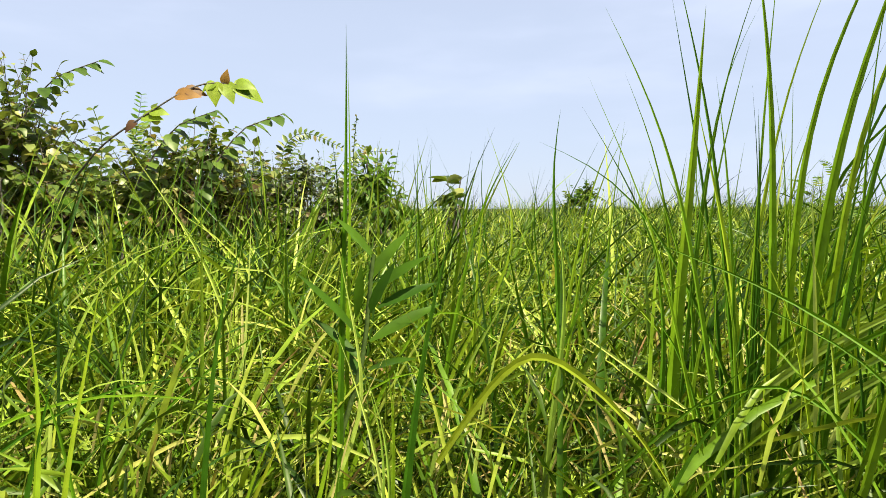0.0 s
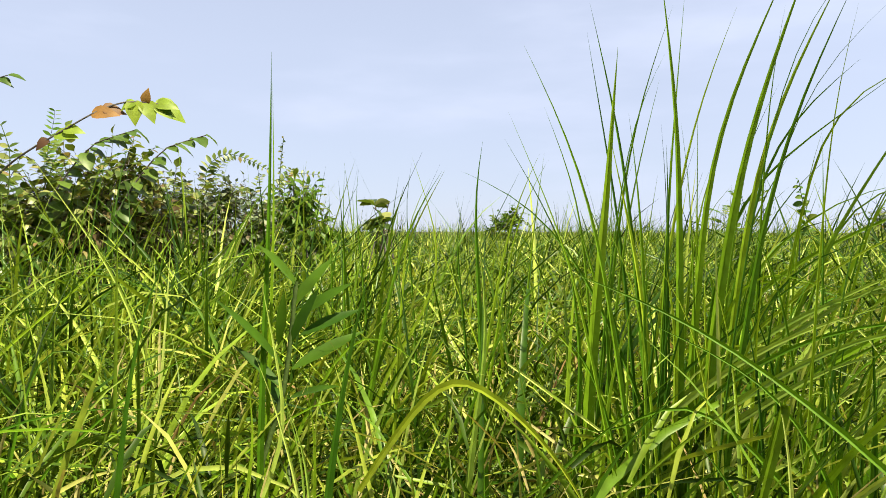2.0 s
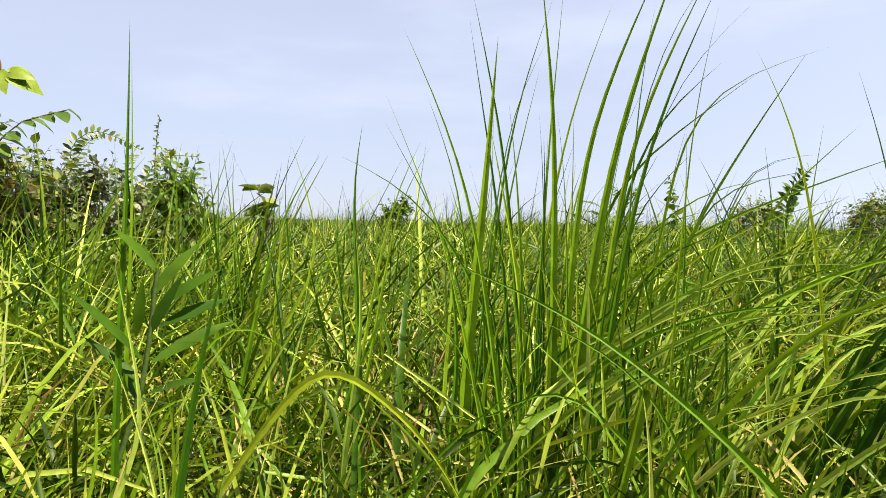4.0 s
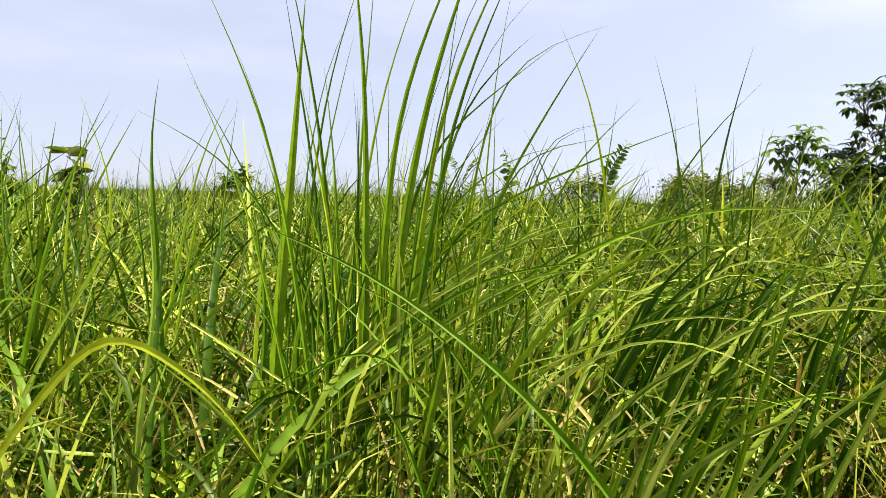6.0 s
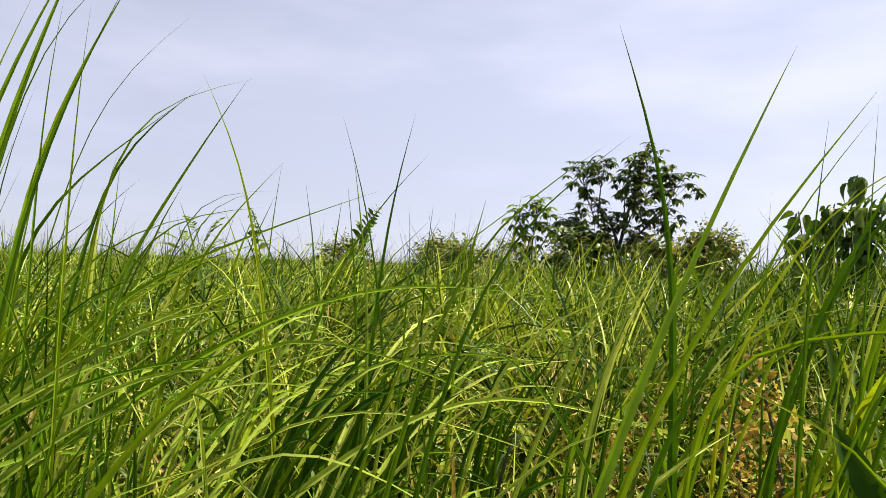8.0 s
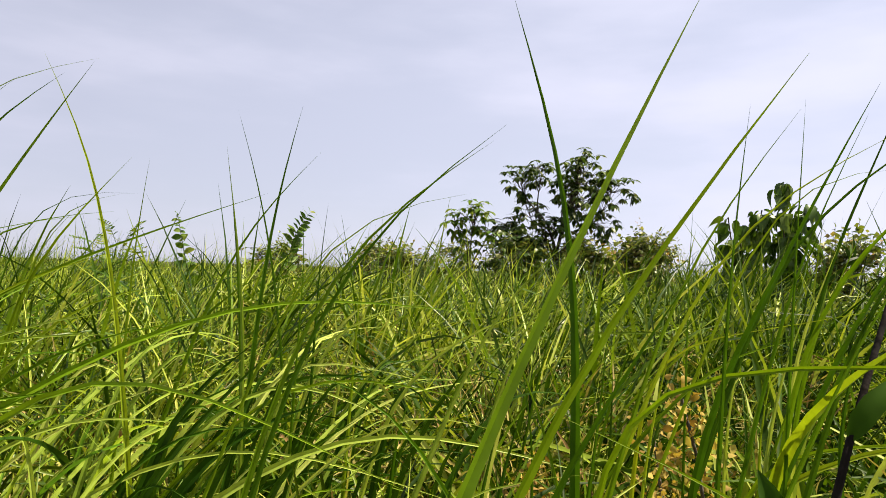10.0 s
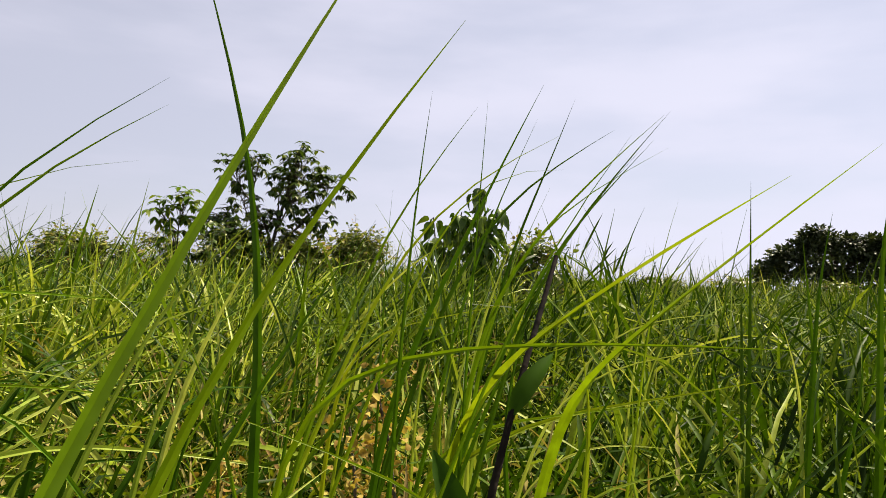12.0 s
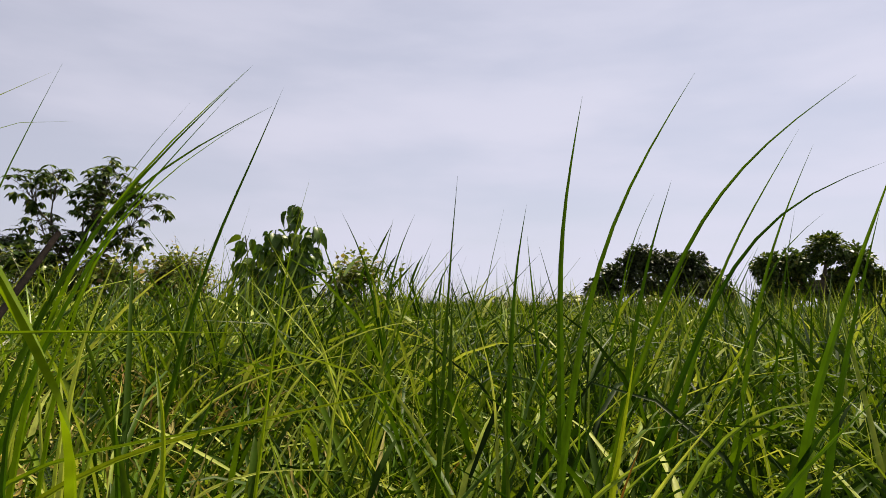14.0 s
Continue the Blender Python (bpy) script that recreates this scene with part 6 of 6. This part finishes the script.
blade(tussock_leaning, 0.0063, pale, (0.868, 0.754, 0.000), (0.906, 0.698, 0.318), (1.003, 0.555, 0.513), (1.018, 0.532, 0.533), (1.052, 0.478, 0.528), (1.080, 0.425, 0.509))
blade(tussock_leaning, 0.0082, green, (0.843, 0.339, 0.000), (0.845, 0.334, 0.351), (0.846, 0.333, 0.396), (0.847, 0.331, 0.509), (0.854, 0.317, 0.569))
blade(tussock_leaning, 0.0070, green, (0.849, 0.328, 0.000), (0.851, 0.322, 0.353), (0.852, 0.320, 0.415), (0.856, 0.314, 0.511))
blade(tussock_leaning, 0.0087, green, (0.680, 0.281, 0.000), (0.711, 0.195, 0.521), (0.717, 0.180, 0.568), (0.720, 0.168, 0.602), (0.728, 0.144, 0.638), (0.735, 0.112, 0.693))
blade(tussock_leaning, 0.0079, pale, (0.527, 1.028, 0.000), (0.659, 0.966, 0.456), (0.682, 0.955, 0.495), (0.742, 0.924, 0.545), (0.784, 0.899, 0.575))
blade(tussock_leaning, 0.0111, pale, (0.574, 0.904, 0.000), (0.688, 0.839, 0.440), (0.706, 0.829, 0.475), (0.728, 0.815, 0.506), (0.761, 0.794, 0.528))
blade(tussock_leaning, 0.0083, pale, (0.407, 1.025, 0.000), (0.468, 0.997, 0.270), (0.625, 0.926, 0.436), (0.651, 0.915, 0.448), (0.721, 0.878, 0.458))
blade(tussock_leaning, 0.0111, pale, (0.419, 0.952, 0.000), (0.555, 0.900, 0.409), (0.572, 0.894, 0.433), (0.607, 0.879, 0.443), (0.645, 0.862, 0.443))
blade(tussock_leaning, 0.0090, pale, (0.344, 0.915, 0.000), (0.487, 0.871, 0.402), (0.501, 0.866, 0.420), (0.557, 0.846, 0.441))
blade(tussock_leaning, 0.0092, lime, (0.350, 1.034, 0.000), (0.412, 1.009, 0.297), (0.574, 0.947, 0.479), (0.600, 0.937, 0.502), (0.651, 0.914, 0.537), (0.711, 0.884, 0.549))
blade(tussock_leaning, 0.0073, pale, (0.603, 1.074, 0.000), (0.660, 1.037, 0.283), (0.805, 0.944, 0.456), (0.833, 0.926, 0.481), (0.889, 0.886, 0.511), (0.958, 0.830, 0.537))
blade(tussock_leaning, 0.0050, pale, (0.279, 1.038, 0.000), (0.504, 0.970, 0.471), (0.524, 0.964, 0.482), (0.614, 0.931, 0.495), (0.723, 0.877, 0.495))
blade(tussock_leaning, 0.0082, green, (0.626, 0.586, 0.000), (0.663, 0.555, 0.339), (0.681, 0.540, 0.421), (0.718, 0.507, 0.502))
blade(tussock_leaning, 0.0102, green, (0.623, 0.568, 0.000), (0.677, 0.518, 0.347), (0.702, 0.494, 0.427), (0.729, 0.466, 0.519), (0.749, 0.443, 0.562))
blade(tussock_leaning, 0.0075, pale, (0.628, 0.647, 0.000), (0.675, 0.610, 0.337), (0.700, 0.590, 0.424), (0.715, 0.578, 0.490))
blade(tussock_leaning, 0.0069, green, (0.571, 0.688, 0.000), (0.655, 0.624, 0.339), (0.695, 0.594, 0.417), (0.754, 0.541, 0.456))
blade(tussock_leaning, 0.0069, green, (0.597, 0.663, 0.000), (0.635, 0.638, 0.322), (0.656, 0.624, 0.407), (0.656, 0.624, 0.487))
blade(tussock_leaning, 0.0070, green, (0.721, 0.508, 0.000), (0.756, 0.466, 0.338), (0.771, 0.448, 0.410), (0.800, 0.409, 0.474))
blade(tussock_leaning, 0.0076, green, (0.808, 0.299, 0.000), (0.820, 0.271, 0.380), (0.826, 0.259, 0.464), (0.823, 0.264, 0.544))
blade(tussock_leaning, 0.0080, green, (0.800, 0.182, 0.000), (0.805, 0.165, 0.419), (0.806, 0.159, 0.500), (0.811, 0.141, 0.567))
blade(tussock_leaning, 0.0067, pale, (0.804, 0.237, 0.000), (0.816, 0.198, 0.405), (0.821, 0.183, 0.482), (0.818, 0.192, 0.535))
blade(tussock_leaning, 0.0156, pale, (0.640, 0.626, 0.000), (0.670, 0.596, 0.217), (0.687, 0.579, 0.279), (0.707, 0.558, 0.361), (0.734, 0.527, 0.424))
blade(tussock_leaning, 0.0129, green, (0.643, 0.635, 0.000), (0.657, 0.622, 0.208), (0.665, 0.614, 0.268), (0.683, 0.598, 0.344), (0.696, 0.585, 0.404))
blade(tussock_leaning, 0.0150, pale, (0.673, 0.662, 0.000), (0.694, 0.642, 0.198), (0.708, 0.629, 0.262), (0.730, 0.607, 0.349), (0.747, 0.588, 0.415))
blade(tussock_leaning, 0.0110, pale, (0.648, 0.656, 0.000), (0.654, 0.651, 0.202), (0.657, 0.648, 0.263), (0.666, 0.641, 0.332), (0.686, 0.622, 0.390))
blade(tussock_leaning, 0.0140, pale, (0.596, 0.656, 0.000), (0.658, 0.594, 0.228), (0.689, 0.562, 0.285), (0.737, 0.508, 0.360), (0.776, 0.454, 0.411), (0.804, 0.411, 0.425))
blade(tussock_leaning, 0.0107, green, (0.686, 0.676, 0.000), (0.692, 0.671, 0.176), (0.696, 0.668, 0.248), (0.709, 0.656, 0.329), (0.719, 0.647, 0.404))
blade(tussock_leaning, 0.0090, green, (0.637, 0.691, 0.000), (0.639, 0.690, 0.179), (0.640, 0.689, 0.242), (0.646, 0.684, 0.328), (0.650, 0.681, 0.394))
blade(tussock_leaning, 0.0111, pale, (0.735, 0.673, 0.000), (0.750, 0.658, 0.178), (0.763, 0.644, 0.254), (0.799, 0.605, 0.356), (0.843, 0.551, 0.415))
blade(tussock_leaning, 0.0123, green, (0.741, 0.625, 0.000), (0.759, 0.605, 0.193), (0.771, 0.592, 0.258), (0.802, 0.554, 0.357), (0.820, 0.530, 0.446))
blade(tussock_leaning, 0.0090, green, (0.742, 0.597, 0.000), (0.771, 0.561, 0.212), (0.793, 0.533, 0.293), (0.795, 0.531, 0.370))
blade(tussock_leaning, 0.0087, pale, (0.323, 0.942, 0.000), (0.381, 0.908, 0.212), (0.530, 0.821, 0.342), (0.591, 0.785, 0.389), (0.642, 0.750, 0.421), (0.691, 0.712, 0.432))

def inner_blades(tuft, n, at, spread, height, lean, width, material=None, droop=0.0):
    """Blades that make up the body of a tussock, leaning mostly one way."""
    loose = 0.05 + 0.32 * math.hypot(*lean)
    for k in range(n):
        a, r = rng.uniform(0, 2 * np.pi), spread * math.sqrt(rng.random())
        bx, by = at[0] + r * math.cos(a), at[1] + r * math.sin(a)
        h = rng.uniform(*height)
        lx, ly = lean[0] * rng.uniform(0.1, 1.6) + rng.normal(0, loose), lean[1] * rng.uniform(0.1, 1.6) + rng.normal(0, loose)
        pts = [(bx, by, 0), (bx + 0.2 * lx, by + 0.2 * ly, 0.5 * h), (bx + 0.6 * lx, by + 0.6 * ly, 0.9 * h), (bx + lx, by + ly, h * (1 - droop * rng.random()))]
        blade(tuft, rng.uniform(*width), material or green, *pts)


inner_blades(tussock_tall, 20, (0.53, 0.90), 0.20, (0.32, 0.62), (0.03, 0.0), (0.006, 0.010))
inner_blades(tussock_tall, 24, (0.54, 0.86), 0.20, (0.22, 0.50), (0.10, -0.06), (0.006, 0.011), pale, 0.4)
inner_blades(tussock_tall, 22, (0.52, 0.94), 0.20, (0.50, 0.84), (0.05, 0.0), (0.004, 0.007))
inner_blades(tussock_tall, 8, (0.50, 0.97), 0.18, (0.82, 1.04), (0.10, -0.02), (0.0030, 0.0060))
inner_blades(tussock_tall, 9, (0.50, 0.92), 0.20, (0.40, 0.75), (-0.06, 0.0), (0.004, 0.008), green_shaded)
inner_blades(tussock_shaded, 30, (1.08, 1.12), 0.22, (0.30, 0.54), (0.24, -0.20), (0.009, 0.016), green_shaded, 0.2)
inner_blades(tussock_shaded, 40, (0.98, 0.80), 0.24, (0.36, 0.62), (0.17, -0.09), (0.008, 0.015), green_shaded, 0.3)
inner_blades(tussock_shaded, 14, (1.04, 0.95), 0.24, (0.24, 0.56), (0.24, -0.14), (0.008, 0.013), pale, 0.3)
inner_blades(tussock_swept, 12, (0.70, 0.88), 0.17, (0.48, 0.66), (0.34, -0.08), (0.006, 0.010), pale, 0.3)
inner_blades(tussock_swept, 11, (0.74, 0.90), 0.16, (0.36, 0.56), (0.26, -0.04), (0.006, 0.010), None, 0.2)
inner_blades(tussock_swept, 11, (0.52, 1.00), 0.20, (0.50, 0.70), (0.58, -0.18), (0.006, 0.010), pale, 0.35)
inner_blades(tussock_swept, 16, (0.48, 1.03), 0.22, (0.50, 0.70), (0.48, -0.10), (0.006, 0.010), None, 0.3)


def loose_tuft(x, y, tall=1.0, low=False):
    """An ordinary tuft: blades that spread from one root and arch over; a low one lies nearly flat at its tips."""
    label = "low tuft of yellow-green blades arching flat" if low else "loose green grass tuft with arching blades"
    ob = thing("grass_tussock", label, "grass", "loose grass tufts", (x, y, 0))
    for k in range(10 if low else 12):
        a = rng.normal(-0.6, 0.9) if rng.random() < 0.45 else rng.uniform(0, 2 * np.pi)
        ln, th = tall * rng.uniform(0.36, 0.62), rng.uniform(0.25, 0.7) if low else rng.uniform(0.10, 0.65)
        bend = rng.uniform(1.1, 1.9) if low else rng.gamma(2.0, 0.55)
        pts = [np.array([x, y, 0.0]) + rng.normal(0, 0.02, 3) * np.array([1, 1, 0])]
        for j in range(4):
            th2 = th + bend * ((j + 0.5) / 4) ** 1.4
            pts.append(pts[-1] + ln / 4 * np.array([math.cos(a) * math.sin(th2), math.sin(a) * math.sin(th2), math.cos(th2)]))
        m = pale if rng.random() < (0.4 if low or x > 1.6 * y else 0.26) else (lime if rng.random() < (0.4 if low else 0.08) else green)
        # tufts towards the sun swap green for its copy with shade painted in
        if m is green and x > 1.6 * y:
            m = green_shaded
        blade(ob, rng.uniform(0.005, 0.010) if low else rng.uniform(0.006, 0.011), m, *pts)


for tx, ty in scatter(46, 1.05, 2.3, -42, 44):
    loose_tuft(round(tx, 3), round(ty, 3), 1.0, True)
for tx, ty in scatter(30, 1.1, 2.3, 62, 126):
    loose_tuft(round(tx, 3), round(ty, 3), 1.1)
for tx, ty in scatter(34, 1.3, 2.5, -40, 130):
    loose_tuft(round(tx, 3), round(ty, 3))
for tx, ty in scatter(36, 2.5, 4.8, -40, 130):
    loose_tuft(round(tx, 3), round(ty, 3), 1.25)


def lance_herb():
    """A weed with long pointed leaves set up its stem."""
    ob = thing("herb", "broad-leaved green weed with long pointed leaves", "weed", "weeds among the grass", (-0.155, 0.917, 0))
    root = np.array([-0.155, 0.917, 0.0])
    line = spline([root, (-0.146, 0.919, 0.317), (-0.113, 0.923, 0.442), (-0.096, 0.925, 0.589)], 12) - root
    part("stem", to_mesh("stem", *tube(line, (0.005, 0.003), 7), stem_green), ob)
    for base, tip, wide in (
        ((-0.095, 0.925, 0.583), (-0.132, 0.894, 0.639), 0.89),
        ((-0.106, 0.924, 0.551), (-0.053, 0.933, 0.621), 0.69),
        ((-0.097, 0.925, 0.539), (-0.029, 0.917, 0.589), 0.78),
        ((-0.091, 0.926, 0.515), (-0.018, 0.940, 0.551), 0.81),
        ((-0.102, 0.924, 0.469), (-0.014, 0.943, 0.520), 0.69),
        ((-0.113, 0.923, 0.473), (-0.174, 0.869, 0.569), 0.44),
        ((-0.106, 0.924, 0.429), (-0.047, 0.880, 0.460), 0.70),
        ((-0.113, 0.923, 0.442), (-0.178, 0.947, 0.501), 0.61),
        ((-0.105, 0.924, 0.504), (-0.071, 0.903, 0.576), 0.68),
        ((-0.120, 0.922, 0.504), (-0.109, 0.897, 0.569), 0.71),
        ((-0.110, 0.923, 0.410), (-0.151, 0.968, 0.465), 0.61),
    ):
        b, t = np.array(base) - root, np.array(tip) - root
        part("leaf", to_mesh("leaf", *leaves([b], [t - b], [(0.2, -0.6, 0.8)], [np.linalg.norm(t - b) * 1.08], LANCE * np.array([1, 0.92 * wide]), 0.3, 0.12), herb_leaf), ob)


lance_herb()

def dark_stemmed_weed():
    """A single dark stalk that leans over, with a few broad limp leaves low down."""
    ob = thing("herb", "leaning weed with a dark brown stem and broad leaves", "weed", "weeds among the grass", (0.95, 0.16, 0.0))
    line = spline([(0, 0, -0.02), (0.02, -0.025, 0.28), (0.067, -0.055, 0.52), (0.185, -0.085, 0.70)], 14)
    part("stem", to_mesh("stem", *tube(line, (0.0055, 0.0022), 7), stem_dark), ob)
    for k, way, ln in ((11, (0.1, -0.35, 0.75), 0.060), (9, (-0.05, 0.40, 0.75), 0.080), (9, (0.0, -0.55, 0.55), 0.075), (7, (0.05, 0.60, 0.65), 0.085), (7, (0.0, -0.70, 0.55), 0.080), (5, (-0.1, 0.55, 0.65), 0.09)):
        part("leaf", to_mesh("leaf", *leaves([line[k]], [way], [(-0.8, 0.2 * ln, 0.45)], [ln], OVATE * np.array([1, 0.42]), 0.55, 0.40), dark_herb_leaf), ob)


dark_stemmed_weed()


def withered_weed(at, height):
    """A dead weed: a dry stalk hung with small shrivelled leaves."""
    ob = thing("withered_weed", "withered weed with rusty shrivelled leaves", "weed", "weeds among the grass", (*at, 0))
    line = wander((0, 0, -0.02), (0.02, 0.01, height), 8, 0, 0.03)
    part("stem", to_mesh("stem", *tube(line, (0.005, 0.002), 6), bark), ob)
    n = 420
    t = rng.uniform(0.3, 1, n)
    p = np.stack([np.interp(t, np.linspace(0, 1, 8), line[:, k]) for k in range(3)], -1) + rng.normal(0, 0.022, (n, 3))
    way = sphere_dirs(n) + np.array([0, 0, -0.5])
    v, f = leaves(p, way, sphere_dirs(n), rng.uniform(0.007, 0.016, n), OVATE, 0.4, 0.5)
    part("foliage", to_mesh("foliage", v, f, dead_leaf), ob)


withered_weed((1.39, 0.34), 0.52)
withered_weed((1.45, 0.40), 0.44)
withered_weed((1.45, 0.62), 0.36)


def arching_branch():
    """A bare branch that arches out of the thicket and ends in yellow and rust leaves."""
    ob = thing("branch", "arching bare branch with yellow and rust-brown leaves", "branch", "", (-1.05, 2.35, 0))
    line = spline([(-0.62, 0.45, 0.0), (-0.50, 0.25, 0.50), (-0.18, 0.04, 0.84), (0.07, -0.02, 0.995), (0.22, 0.02, 1.085), (0.36, 0.06, 1.09)], 50)
    part("stem", to_mesh("stem", *tube(line, (0.006, 0.0025), 6), bark), ob)
    for p, way, ln, m in ((38, (-0.4, -0.3, -0.40), 0.048, rust_leaf), (39, (0.9, -0.3, 0.02), 0.070, gold_leaf), (40, (1.0, -0.2, 0.0), 0.060, gold_leaf), (43, (1.0, -0.2, 0.12), 0.080, rust_leaf), (44, (1.0, 0.2, 0.0), 0.070, rust_leaf),
                          (47, (0.10, -0.4, -0.80), 0.080, gold_leaf), (48, (0.1, -0.2, 0.45), 0.048, rust_leaf), (47, (-0.55, -0.4, -0.35), 0.050, gold_leaf), (48, (0.40, -0.4, -0.65), 0.078, gold_leaf), (49, (0.65, -0.2, -0.45), 0.070, herb_leaf), (49, (0.95, 0.1, -0.40), 0.105, gold_leaf), (49, (0.9, -0.2, -0.05), 0.07, gold_leaf),
                          (24, (0.7, -0.2, -0.2), 0.085, herb_leaf), (21, (0.6, -0.3, 0.2), 0.05, herb_leaf), (27, (-0.6, -0.3, 0.3), 0.04, herb_leaf)):
        part("leaf", to_mesh("leaf", *leaves([line[p]], [way], [(0.1, -0.9, 0.6)], [ln], HEART * np.array([1, 0.9]), 0.18, 0.35), m), ob)


arching_branch()


def leafy_branch(label, root, tip, n, size):
    """A leaning branch with broad leaves towards its end."""
    ob = thing("branch", label, "branch", "branches out of the thicket", (root[0], root[1], 0))
    d = np.array(tip) - np.array(root)
    line = spline([(0, 0, 0.0), (0.05 * d[0], 0.05 * d[1], 0.6 * tip[2]), (0.55 * d[0], 0.55 * d[1], 0.93 * tip[2]), (d[0], d[1], tip[2])], 16)
    part("stem", to_mesh("stem", *tube(line, (0.007, 0.002), 6), bark), ob)
    for k in range(n):
        u = 0.52 + 0.48 * k / (n - 1)
        p = np.array([np.interp(u, np.linspace(0, 1, 17), line[:, q]) for q in range(3)])
        turn = 1 if k % 2 else -1
        way = unit(d * np.array([1, 1, 0.1])) * 0.7 + np.array([0.0, 0.55 * turn, -0.35]) + rng.normal(0, 0.2, 3)
        part("leaf", to_mesh("leaf", *leaves([p], [way], [(0.1, -0.5, 0.9)], [size * rng.uniform(0.7, 1.15)], OVATE, 0.25, 0.35), branch_leaf), ob)


branch_leaf = leaf_material("branch_leaf", [(0.0, (0.050, 0.095, 0.008)), (1.0, (0.120, 0.180, 0.018))], 0.42, 0.34, 30.0, False, 0.4)
leafy_branch("leafy green branch leaning out of the thicket", (-1.28, 2.7, 0), (-0.87, 2.62, 1.03), 26, 0.076)
leafy_branch("green branch tip with broad leaves over the thicket", (-1.02, 2.7, 0), (-0.62, 2.65, 1.02), 20, 0.076)
leafy_branch("dark leafy branch at the top of the bush", (-1.9, 2.85, 0), (-1.40, 2.8, 1.26), 26, 0.07)
